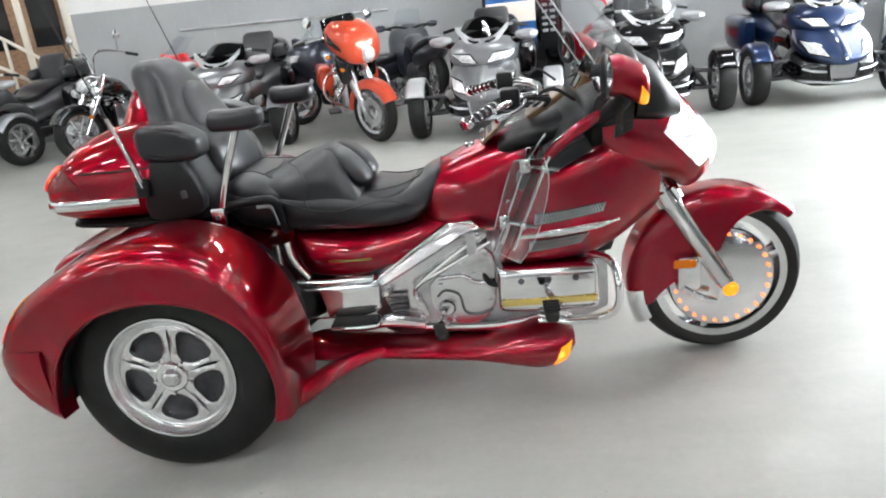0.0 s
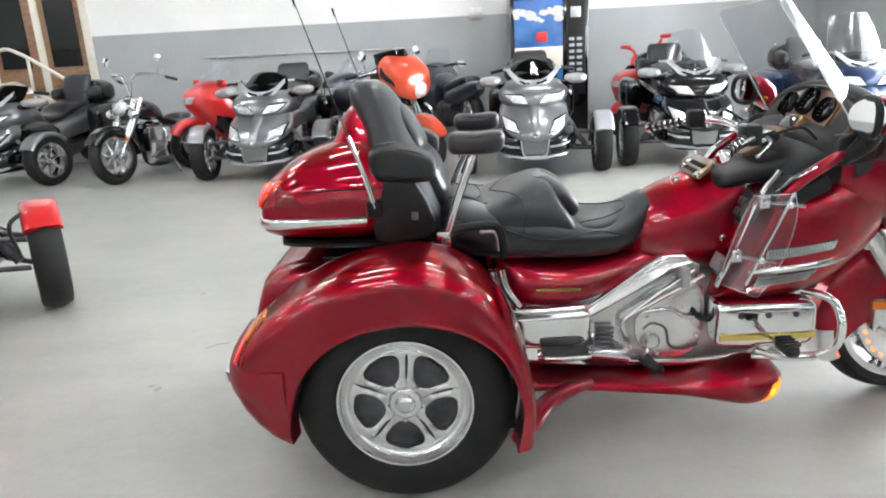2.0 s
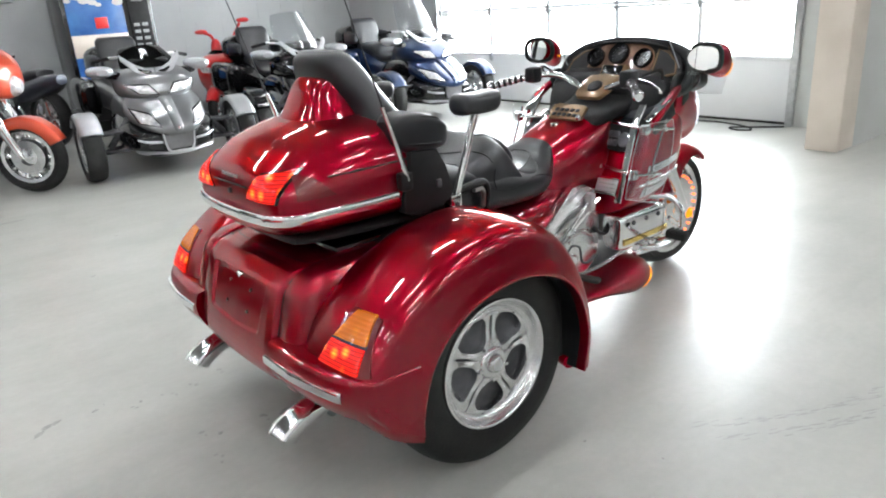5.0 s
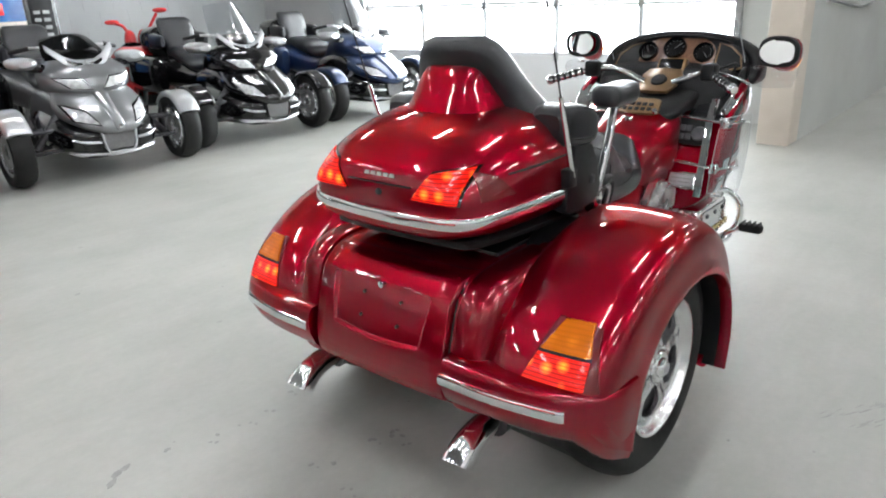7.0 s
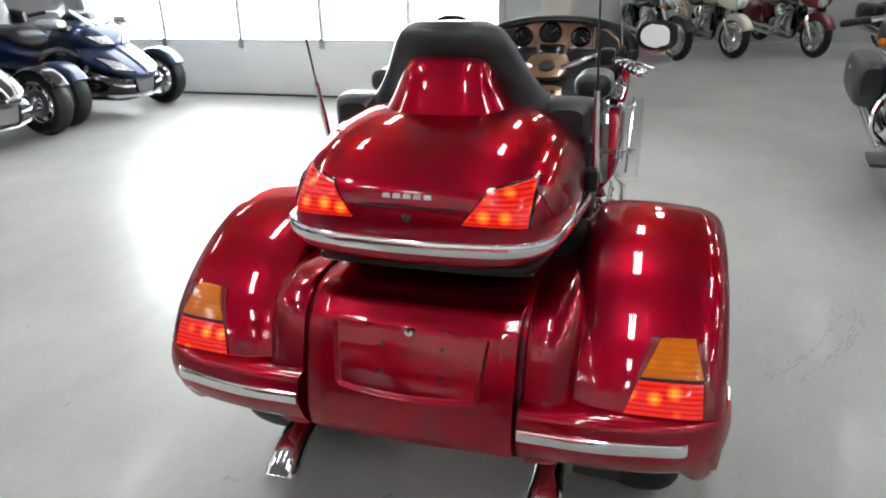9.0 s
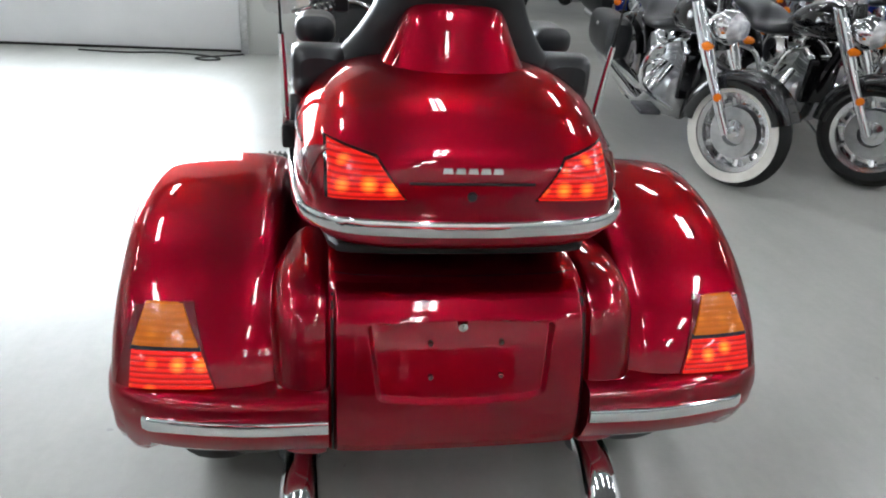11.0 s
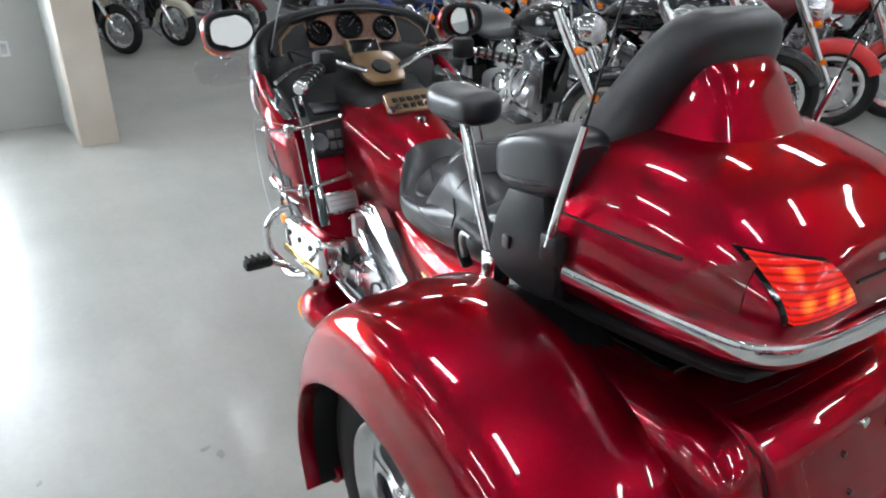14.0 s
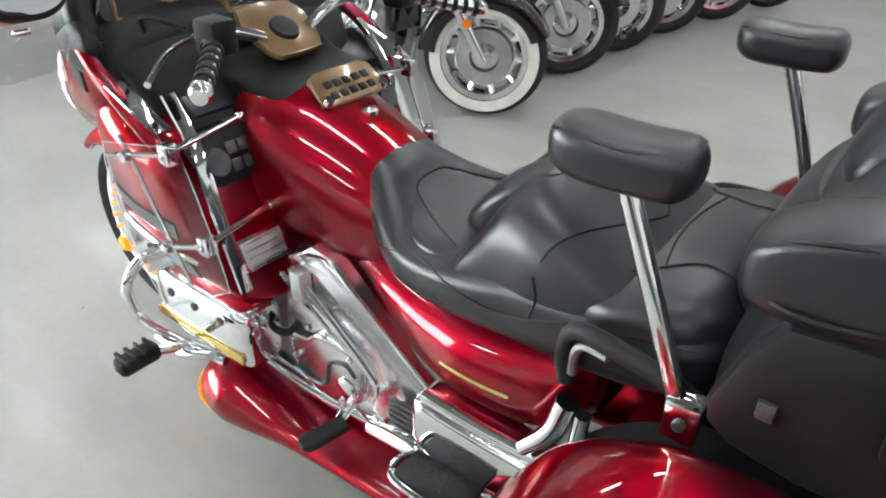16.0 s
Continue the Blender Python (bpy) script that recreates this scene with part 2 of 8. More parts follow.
# ==== mesh helpers ====
def spline(rows, steps):
    """Catmull-Rom through rows of numbers, steps pieces to each span."""
    a = np.array(rows, float)
    p = np.vstack([2 * a[0] - a[1], a, 2 * a[-1] - a[-2]])
    out = []
    for i in range(1, len(p) - 2):
        for k in range(steps):
            t = k / steps
            out.append(0.5 * (2 * p[i] + (p[i + 1] - p[i - 1]) * t + (2 * p[i - 1] - 5 * p[i] + 4 * p[i + 1] - p[i + 2]) * t * t
                              + (3 * p[i] - p[i - 1] - 3 * p[i + 1] + p[i + 2]) * t ** 3))
    out.append(a[-1])
    return np.array(out)


def loft(rings, bm=None, closed=True, cap=True):
    bm = bm or bmesh.new()
    vs = [[bm.verts.new(tuple(float(c) for c in v)) for v in r] for r in rings]
    n = len(vs[0])
    for a, b in zip(vs, vs[1:]):
        for k in range(n if closed else n - 1):
            j = (k + 1) % n
            bm.faces.new((a[k], a[j], b[j], b[k]))
    if cap and closed:
        for r, flip in ((vs[0], True), (vs[-1], False)):
            mid = bm.verts.new(sum((v.co for v in r), Vector()) / n)
            for k in range(n):
                j = (k + 1) % n
                bm.faces.new((r[j], r[k], mid) if flip else (r[k], r[j], mid))
    return bm


def power(c, e):
    return math.copysign(abs(c) ** (2 / e), c)


def hull(stations, steps=5, n=32, bm=None, y0=0.0, shear=0.0, z_ref=0.0, axis="x", cap=True, fade=None):
    """A smooth body along x. Stations: x, z bottom, z of the widest line, z top, half width, squareness."""
    rings = []
    for x, zb, zm, zt, w, e in spline(stations, steps):
        ring = []
        for k in range(n):
            a = 2 * math.pi * (k + 0.5) / n
            c, s = math.cos(a), math.sin(a)
            z = zm + (zt - zm if s > 0 else zm - zb) * power(s, e)
            y = y0 + max(w, 0.002) * power(c, e)
            k2 = shear * min(1, max(0, (fade[1] - x) / (fade[1] - fade[0]))) if fade else shear
            ring.append((x + k2 * (z - z_ref), y, z) if axis == "x" else (y, x, z))
        rings.append(ring)
    return loft(rings, bm, cap=cap)


def column(stations, steps=5, n=32, bm=None):
    """A smooth body along z. Stations: z, x rear, x front, half width, squareness, y middle."""
    rings = []
    for z, xa, xb, w, e, y0 in spline(stations, steps):
        ring = []
        for k in range(n):
            a = 2 * math.pi * (k + 0.5) / n
            ring.append(((xa + xb) / 2 + (xb - xa) / 2 * power(math.cos(a), e), y0 + w * power(math.sin(a), e), z))
        rings.append(ring)
    return loft(rings, bm)


def tube(points, r, n=10, steps=6, bm=None, smooth=True):
    pts = [Vector(p) for p in (spline(points, steps) if smooth and len(points) > 2 else points)]
    radii = r if isinstance(r, (list, tuple)) else [r, r]
    rings, side = [], None
    for i, p in enumerate(pts):
        d = (pts[min(i + 1, len(pts) - 1)] - pts[max(i - 1, 0)]).normalized()
        if side is None:
            side = d.cross((0, 0, 1)) if abs(d.z) < 0.9 else d.cross((1, 0, 0))
        side = (side - d * side.dot(d)).normalized()
        up = d.cross(side)
        rad = float(np.interp(i / (len(pts) - 1), np.linspace(0, 1, len(radii)), radii))
        rings.append([p + (side * math.cos(2 * math.pi * k / n) + up * math.sin(2 * math.pi * k / n)) * rad for k in range(n)])
    return loft(rings, bm)


def lathe(profile, centre=(0, 0, 0), n=48, bm=None, closed=False, axis="y"):
    """Turns a profile of (radius, height) round an axis through the centre."""
    bm = bm or bmesh.new()
    rows = []
    for k in range(n):
        a = 2 * math.pi * k / n
        row = []
        for r, h in profile:
            u, v = r * math.cos(a), r * math.sin(a)
            q = (u, h, v) if axis == "y" else (u, v, h) if axis == "z" else (h, u, v)
            row.append(bm.verts.new(Vector(centre) + Vector(q)))
        rows.append(row)
    m = len(profile)
    for k in range(n):
        a, b = rows[k], rows[(k + 1) % n]
        for i in range(m if closed else m - 1):
            j = (i + 1) % m
            bm.faces.new((a[i], a[j], b[j], b[i]))
    return bm


def box(lo, hi, bevel=0.0, bm=None, m=None, seg=2):
    b = bmesh.new()
    lo, hi = Vector(lo), Vector(hi)
    bmesh.ops.create_cube(b, size=1, matrix=Matrix.Translation((lo + hi) / 2) @ Matrix.Diagonal((*(hi - lo), 1)))
    if bevel:
        bmesh.ops.bevel(b, geom=list(b.edges), offset=bevel, segments=seg, affect="EDGES", profile=0.5)
    if m:
        b.transform(m)
    return add(bm, b)


def add(bm, b):
    """Joins b into bm."""
    if bm is None:
        return b
    tmp = bpy.data.meshes.new("tmp")
    b.to_mesh(tmp)
    b.free()
    bm.from_mesh(tmp)
    bpy.data.meshes.remove(tmp)
    return bm


def plate(outline, thick, bevel=0.0, bm=None, m=None, smooth=0):
    """An outline in x and z, made thick along y from 0 to thick."""
    pts = spline(list(outline) + [outline[0]], smooth)[:-1] if smooth else outline
    b = bmesh.new()
    lower = [b.verts.new((float(x), 0, float(z))) for x, z in pts]
    upper = [b.verts.new((float(x), thick, float(z))) for x, z in pts]
    b.faces.new(lower)
    b.faces.new(list(reversed(upper)))
    n = len(pts)
    for k in range(n):
        j = (k + 1) % n
        b.faces.new((lower[k], upper[k], upper[j], lower[j]))
    bmesh.ops.recalc_face_normals(b, faces=list(b.faces))
    if bevel:
        rim = [e for e in b.edges if abs(e.verts[0].co.y - e.verts[1].co.y) < 1e-6]
        bmesh.ops.bevel(b, geom=rim, offset=bevel, segments=2, affect="EDGES", profile=0.5)
    if m:
        b.transform(m)
    return add(bm, b)


def moved(b, m):
    b.transform(m)
    return b


def thing(name, label, category, group="", at=None):
    ob = new(name)
    ob.empty_display_size = 0.2
    if at is not None:
        ob.matrix_basis = at
    return tagged(ob, label, category, group)


def part(name, bm, material, parent=None, label="", sharp=40):
    bmesh.ops.recalc_face_normals(bm, faces=list(bm.faces))
    me = bpy.data.meshes.new(name)
    bm.to_mesh(me)
    bm.free()
    me.materials.append(material)
    me.polygons.foreach_set("use_smooth", [True] * len(me.polygons))
    me.set_sharp_from_angle(angle=radians(sharp))
    ob = new(name, me)
    if parent is not None:
        ob.parent = parent
    if label:
        ob["label"] = label
    return ob


def setting(name, bm, material, label, category):
    ob = part(name, bm, material, None, "", 30)
    return tagged(ob, label, category, "", "structure")


def shared(name, mesh_ob, parent, m):
    """Another object on the same mesh."""
    ob = new(name, mesh_ob.data)
    ob.parent = parent
    ob.matrix_basis = m
    return ob


# ==== wheels ====
def tyre_profile(r, rim, w):
    h = w / 2
    return [(rim, -h * 0.78), (rim + 0.01, -h * 0.86), (rim + (r - rim) * 0.45, -h), (r - (r - rim) * 0.22, -h * 0.93), (r - 0.012, -h * 0.72), (r, -h * 0.35),
            (r + 0.001, 0), (r, h * 0.35), (r - 0.012, h * 0.72), (r - (r - rim) * 0.22, h * 0.93), (rim + (r - rim) * 0.45, h), (rim + 0.01, h * 0.86), (rim, h * 0.78)]


def round_tyre_profile(r, rim, w):
    h = w / 2
    return [(rim, -h * 0.7), (rim + 0.012, -h * 0.9), (rim + (r - rim) * 0.5, -h), (r - 0.035, -h * 0.8), (r - 0.012, -h * 0.45), (r, 0),
            (r - 0.012, h * 0.45), (r - 0.035, h * 0.8), (rim + (r - rim) * 0.5, h), (rim + 0.012, h * 0.9), (rim, h * 0.7)]


# ==== the room ====
FLOOR = floor_material()
WALLWHITE = mottled("white_wall_paint", (0.74, 0.74, 0.72), (0.82, 0.82, 0.8), rough=0.55, scale=1.3, detail=6, in_world=True)
WALLGREY = mottled("grey_wall_paint", (0.34, 0.355, 0.36), (0.39, 0.40, 0.405), rough=0.5, scale=1.6, detail=6, in_world=True)
WALLPALE = mottled("pale_grey_wall_paint", (0.50, 0.51, 0.49), (0.57, 0.58, 0.56), rough=0.5, scale=1.6, detail=6, bump=0.15, bump_scale=90)
CEIL = mottled("ceiling_paint", (0.10, 0.10, 0.10), (0.15, 0.15, 0.145), rough=0.8, scale=2)
CREAM = mottled("cream_column_paint", (0.66, 0.58, 0.5), (0.76, 0.68, 0.6), rough=0.5, scale=3, bump=0.1)
DOORWHITE = mottled("white_door_paint", (0.8, 0.81, 0.82), (0.86, 0.87, 0.88), rough=0.4, scale=2, bump=0.08)
RAIL = mottled("cream_rail_paint", (0.6, 0.56, 0.48), (0.68, 0.64, 0.56), rough=0.4, scale=6)
BROWN = wood_material("brown_stair_wood", (0.16, 0.08, 0.04), (0.30, 0.17, 0.09))
DAY = mottled("overcast_glare", (1, 1, 1), (1, 1, 1), rough=1, emission=(0.95, 0.98, 1.0), glow=14)
TUBE = mottled("fluorescent_tube", (1, 1, 1), (1, 1, 1), emission=(0.965, 0.985, 1.0), glow=66)
ROOF = 4.8
WN, WE, WW, WS, FE = 8.6, 5.6, -9.0, -9.5, 12.6

bm = bmesh.new()
bmesh.ops.create_grid(bm, x_segments=1, y_segments=1, size=0.5, matrix=Matrix.Translation((1.8, -0.4, 0)) @ Matrix.Diagonal((22.4, 19, 1, 1)))
setting("floor", bm, FLOOR, "sealed grey concrete showroom floor with scuffs and sheen", "floor")
setting("ceiling", box((WW - 0.2, WS - 0.2, ROOF), (FE + 0.2, WN + 0.2, ROOF + 0.15)), CEIL, "plain pale ceiling over the showroom", "ceiling")

BAND = 1.72
# north wall with its doorway, grey below and white above
DX0, DX1, DTOP = -7.0, -5.3, 2.75
low = box((WW, WN, 0), (DX0, WN + 0.2, BAND))
low = box((DX1, WN, 0), (WE + 0.2, WN + 0.2, BAND), bm=low)
setting("wall_north", low, WALLGREY, "grey painted block wall behind the parked row", "wall")
up = box((WW, WN + 0.003, BAND), (DX0, WN + 0.2, ROOF))
up = box((DX1, WN + 0.003, BAND), (WE + 0.2, WN + 0.2, ROOF), bm=up)
up = box((DX0, WN + 0.003, DTOP), (DX1, WN + 0.2, ROOF), bm=up)
setting("wall_north_upper", up, WALLWHITE, "white painted upper half of the block wall", "wall")
# west, south
for nm, lo, hi in (("wall_west", (WW - 0.2, WS, 0), (WW, WN, 0)), ("wall_south", (WW, WS - 0.2, 0), (FE, WS, 0)), ("wall_far_east", (FE, WS, 0), (FE + 0.2, 0.31, 0))):
    setting(nm, box(lo, (hi[0], hi[1], BAND)), WALLGREY, "grey painted lower wall of the showroom", "wall")
    setting(nm + "_upper", box((lo[0], lo[1], BAND), (hi[0], hi[1], ROOF)), WALLWHITE, "white painted upper wall of the showroom", "wall")
# east wall round the overhead door
OY0, OY1, OTOP = 1.1, 6.3, 2.95
setting("wall_east_south", box((WE, 0.56, 0), (WE + 0.2, OY0, ROOF)), WALLPALE, "grey painted wall beside the overhead door", "wall")
setting("wall_east_north", box((WE, OY1, 0), (WE + 0.2, WN, ROOF)), WALLGREY, "grey painted wall beside the overhead door", "wall")
setting("wall_east_lintel", box((WE, OY0, OTOP), (WE + 0.2, OY1, ROOF)), WALLWHITE, "white wall over the overhead door", "wall")
# stub wall that ends in a cream pier
setting("wall_stub", box((4.95, 0.31, 0), (FE, 0.56, ROOF)), WALLPALE, "pale grey dividing wall past the door", "wall")
setting("pier", box((4.65, 0.305, 0), (4.95, 0.565, ROOF), 0.012), CREAM, "cream painted square pier at the wall's end", "pier")
setting("backdrop", box((9.5, 0.62, -0.5), (9.6, 12, 6)), DAY, "overcast glare outside the overhead door", "sky")


def overhead_door():
    root = thing("overhead_door", "white sectional overhead door with rows of glazed panels", "door")
    root["kind"] = "structure"
    root.location = (WE + 0.08, 0, 0)
    part("bottom_panel", box((-0.03, OY0 + 0.02, 0.01), (0.03, OY1 - 0.02, 0.60), 0.006), DOORWHITE, root)
    part("bottom_seal", box((-0.035, OY0 + 0.02, 0.0), (0.02, OY1 - 0.02, 0.022)), RUBBER, root)
    rows = [0.60, 1.18, 1.76, 2.34, 2.93]
    cols = np.linspace(OY0 + 0.02, OY1 - 0.02, 6)
    for z0, z1 in zip(rows, rows[1:]):
        rail = box((-0.03, OY0 + 0.02, z0), (0.03, OY1 - 0.02, z0 + 0.04), 0.005)
        rail = box((-0.03, OY0 + 0.02, z1 - 0.035), (0.03, OY1 - 0.02, z1 - 0.004), 0.005, rail)
        part("section_rail", rail, DOORWHITE, root)
        for c in cols:
            part("section_stile", box((-0.028, c - 0.026, z0 + 0.04), (0.028, c + 0.026, z1 - 0.035), 0.004), DOORWHITE, root)
        for c0, c1 in zip(cols, cols[1:]):
            g = part("pane", box((-0.006, c0 + 0.026, z0 + 0.04), (0.006, c1 - 0.026, z1 - 0.035)), GLASS, root)
            g.visible_shadow = False
    for z in rows[1:4] + [0.6]:
        for c in cols:
            part("hinge", box((-0.05, c - 0.03, z - 0.06), (-0.03, c + 0.03, z + 0.05), 0.004), STEEL, root)
    for y in (OY0 - 0.02, OY1 - 0.05):
        part("track", box((-0.13, y, 0.0), (-0.085, y + 0.07, 2.9), 0.008), STEEL, root)
    return root


overhead_door()


def doorway():
    root = thing("door_1", "brown wooden double door in a dark frame at the stair head", "door")
    root["kind"] = "structure"
    y = WN
    part("frame", box((DX1 - 0.1, y - 0.03, 0), (DX1 + 0.02, y + 0.2, DTOP), 0.01), RAIL, root)
    part("frame", box((DX0 - 0.02, y - 0.03, 0), (DX0 + 0.1, y + 0.2, DTOP), 0.01), RAIL, root)
    part("leaf", box((DX0 + 0.1, y + 0.12, 0.55), (-6.2, y + 0.17, DTOP)), BROWN, root)
    part("leaf", box((-6.15, y + 0.12, 0.55), (DX1 - 0.1, y + 0.17, DTOP)), BROWN, root)
    part("mullion", box((-6.2, y + 0.08, 0.5), (-6.1, y + 0.18, DTOP), 0.01), RAIL, root)
    part("glass", box((-6.0, y + 0.1, 1.3), (-5.55, y + 0.118, 2.5)), TINTGLASS, root)
    part("glass", box((-6.8, y + 0.1, 1.3), (-6.35, y + 0.118, 2.5)), TINTGLASS, root)
    return root


doorway()


def stair():
    root = thing("stair", "concrete landing with steps down to the floor", "stairs")
    root["kind"] = "structure"
    b = box((-7.4, 7.3, 0), (-5.5, WN, 0.55), 0.01)
    for k in range(2):
        b = box((-5.5 + 0.28 * k, 7.3, 0), (-5.22 + 0.28 * k, WN - 0.01, 0.37 - 0.18 * k), 0.01, b)
    part("landing", b, WALLGREY, root)
    return root


stair()


def stair_rail():
    root = thing("stair_rail", "cream painted pipe handrail along the landing", "handrail")
    for z in (1.05, 1.5):
        part("rail", tube([(-7.4, 7.36, z + 0.05), (-6.1, 7.36, z + 0.05), (-5.75, 7.36, z + 0.03), (-5.05, 7.36, z - 0.42)], 0.024), RAIL, root)
    for x, z0, z1 in ((-7.3, 0.55, 1.55), (-6.3, 0.55, 1.55), (-5.6, 0.5, 1.45), (-5.1, 0.15, 1.12)):
        part("post", tube([(x, 7.36, z0), (x, 7.36, z1)], 0.022), RAIL, root)


stair_rail()


def wall_pipe():
    root = thing("conduit", "thin grey conduit run along the block wall", "conduit")
    part("pipe", tube([(-3.6, WN - 0.03, 1.32), (-0.4, WN - 0.03, 1.3)], 0.016), STEEL, root)
    part("pipe", tube([(0.55, WN - 0.03, 1.75), (0.55, WN - 0.03, ROOF - 0.02)], 0.014), WALLWHITE, root)
    part("outlet_box", box((0.46, WN - 0.07, 1.66), (0.64, WN, 1.82), 0.008), STEEL, root)


wall_pipe()


def fixture(x, y, along="x"):
    root = thing("ceiling_light", "twin-tube fluorescent ceiling fixture, lit", "ceiling light", "fluorescent fixtures", pose(x, y, ROOF - 0.10, 0, 0, 0 if along == "x" else 90))
    part("housing", box((-0.62, -0.11, 0.0), (0.62, 0.11, 0.10), 0.01), DOORWHITE, root)
    for s in (-1, 1):
        part("tube", tube([(-0.59, s * 0.06, -0.025), (0.59, s * 0.06, -0.025)], 0.018, n=8), TUBE, root)
    return root


first = None
for ix, x in enumerate((-7.0, -4.2, -1.4, 1.4, 4.2)):
    for y in (-6.4, -3.4, -0.4, 2.6, 5.6):
        if first is None:
            first = fixture(x, y)
        else:
            copy_thing(first, pose(x, y, ROOF - 0.10))
for x in (7.2, 10.2):
    for y in (-6.4, -3.4, -0.9):
        copy_thing(first, pose(x, y, ROOF - 0.10))


def floor_marks():
    """Faint tyre scuffs, drops and specks on the concrete."""
    mark = mottled("dark_rubber_scuff", (0.25, 0.25, 0.24), (0.35, 0.345, 0.33), rough=0.45, scale=40)
    rnd = random.Random(11)
    bm = bmesh.new()

    def spot(x, y, r, stretch=1.0, turn=0.0):
        n = 9
        ph = rnd.random() * 6
        pts = []
        for k in range(n):
            a = 2 * math.pi * k / n
            q = r * (0.65 + 0.5 * rnd.random())
            u, v = q * stretch * math.cos(a), q * math.sin(a)
            pts.append(bm.verts.new((x + u * math.cos(turn) - v * math.sin(turn), y + u * math.sin(turn) + v * math.cos(turn), 0.0012)))
        bm.faces.new(pts)

    # two broken tyre tracks
    for off in (0.0, 0.075):
        for k in range(38):
            f = k / 37
            x, y = 1.16 - 0.62 * f + off * 0.4, -1.32 + 0.33 * f - 0.05 * math.sin(3 * f) + off
            for j in range(2):
                if rnd.random() < 0.6:
                    spot(x + 0.012 * rnd.uniform(-1, 1), y + 0.02 * rnd.uniform(-1, 1), 0.0016 + 0.0022 * rnd.random(), 9.0, 2.65 + 0.1 * rnd.uniform(-1, 1))
    # drops near the tail pipes
    for x, y in ((-0.39, 0.14), (-0.34, 0.11), (-0.34, 0.08), (-0.59, 0.19), (-0.60, 0.03), (-0.52, 0.57), (-0.40, 0.59), (-0.59, 0.54), (-0.71, 0.56), (-0.81, 0.63)):
        for k in range(3):
            spot(x + 0.03 * rnd.uniform(-1, 1), y + 0.03 * rnd.uniform(-1, 1), 0.004 + 0.006 * rnd.random(), 1.3, rnd.random() * 3)
    # lone specks
    for x, y, r in ((-0.2, 1.32, 0.010), (-0.44, 2.18, 0.012), (-0.11, 2.9, 0.010), (0.79, 0.74, 0.013), (0.84, 0.77, 0.012), (0.95, 1.18, 0.008), (-1.1, 0.21, 0.015), (-1.14, 0.24, 0.012), (-1.32, 1.4, 0.016), (1.96, 0.23, 0.006)):
        spot(x, y, r, 1.8, rnd.random() * 3)
    spot(-0.57, 3.93, 0.030, 3.4, 0.0)
    for x, y in ((-1.02, 0.62), (-0.99, 0.65), (-0.96, 0.66)):
        spot(x, y, 0.012, 2.2, 0.5)
    for k in range(70):
        spot(rnd.uniform(-3.5, 4.2), rnd.uniform(-2.2, 4.2), 0.002 + 0.005 * rnd.random() ** 2, 1.5, rnd.random() * 3)
    ob = part("floor_marks", bm, mark)
    tagged(ob, "dark tyre scuffs, drops and specks on the concrete", "floor marks", "", "stuff")


floor_marks()


def wall_conduit():
    root = thing("conduit", "thin white conduit loop on the dividing wall", "conduit")
    part("pipe", tube([(5.25, 0.295, 1.75), (5.3, 0.295, 1.22), (5.5, 0.295, 1.14), (7.4, 0.295, 1.10), (7.45, 0.295, 1.9)], 0.012, n=8, steps=5), STEEL, root)
    part("switch_box", box((5.2, 0.27, 1.70), (5.30, 0.31, 1.84), 0.006), STEEL, root)
    return root


wall_conduit()


def block_wall():
    """Painted concrete blocks on the north wall: the lower courses piece by piece, the rest joined."""
    core = bpy.data.objects["wall_north"]
    upper = bpy.data.objects["wall_north_upper"]
    W, HH, T = 0.40, 0.215, 0.004
    white = box((-W / 2 + 0.002, -T, 0.002), (W / 2 - 0.002, 0.0, HH - 0.002), 0)
    joined = bmesh.new()
    first = {}
    rows = int(ROOF / HH)
    for k in range(rows):
        x = DX1 + 0.22 + (W / 2 if k % 2 else 0)
        while x + W / 2 < WE:
            z = k * HH
            if k < 10:
                mat, holder = (WALLGREY, core) if k < 8 else (WALLWHITE, upper)
                y = WN - (0.0 if k < 8 else -0.003)
                if k < 8 and 0 not in first:
                    first[0] = part("block", white.copy(), mat, holder)
                    first[0].matrix_basis = Matrix.Translation((x, y, z))
                elif k >= 8 and 1 not in first:
                    first[1] = part("block", white.copy(), mat, holder)
                    first[1].matrix_basis = Matrix.Translation((x, y, z))
                else:
                    shared("block", first[0 if k < 8 else 1], holder, Matrix.Translation((x, y, z)))
            else:
                box((x - W / 2 + 0.002, WN - T + 0.003, z + 0.002), (x + W / 2 - 0.002, WN + 0.003, z + HH - 0.002), 0, joined)
            x += W
    white.free()
    ob = part("upper_blocks", joined, WALLWHITE, upper, "white painted concrete blocks")
    ob["kind"] = "stuff"


block_wall()


def wall_outlet():
    root = thing("outlet", "small white electrical outlet on the wall by the door", "outlet", "", pose(WE, 0.86, 0.62))
    part("cover", box((-0.02, -0.04, -0.06), (0.0, 0.04, 0.06), 0.005), DOORWHITE, root)
    part("socket", box((-0.024, -0.018, -0.04), (-0.0202, 0.018, 0.04), 0.002), STEEL, root)


wall_outlet()


def floor_cable():
    root = thing("cable", "thin dark cable lying along the foot of the door", "cable")
    part("cord", tube([(5.45, 2.6, 0.008), (5.40, 2.2, 0.008), (5.46, 1.8, 0.008), (5.36, 1.45, 0.008), (5.22, 1.30, 0.008), (5.15, 1.42, 0.008), (5.24, 1.52, 0.008), (5.38, 1.30, 0.008), (5.50, 1.12, 0.008)], 0.008, n=6), RUBBER, root)


floor_cable()


# ==== the red trike ====
from mathutils.bvhtree import BVHTree


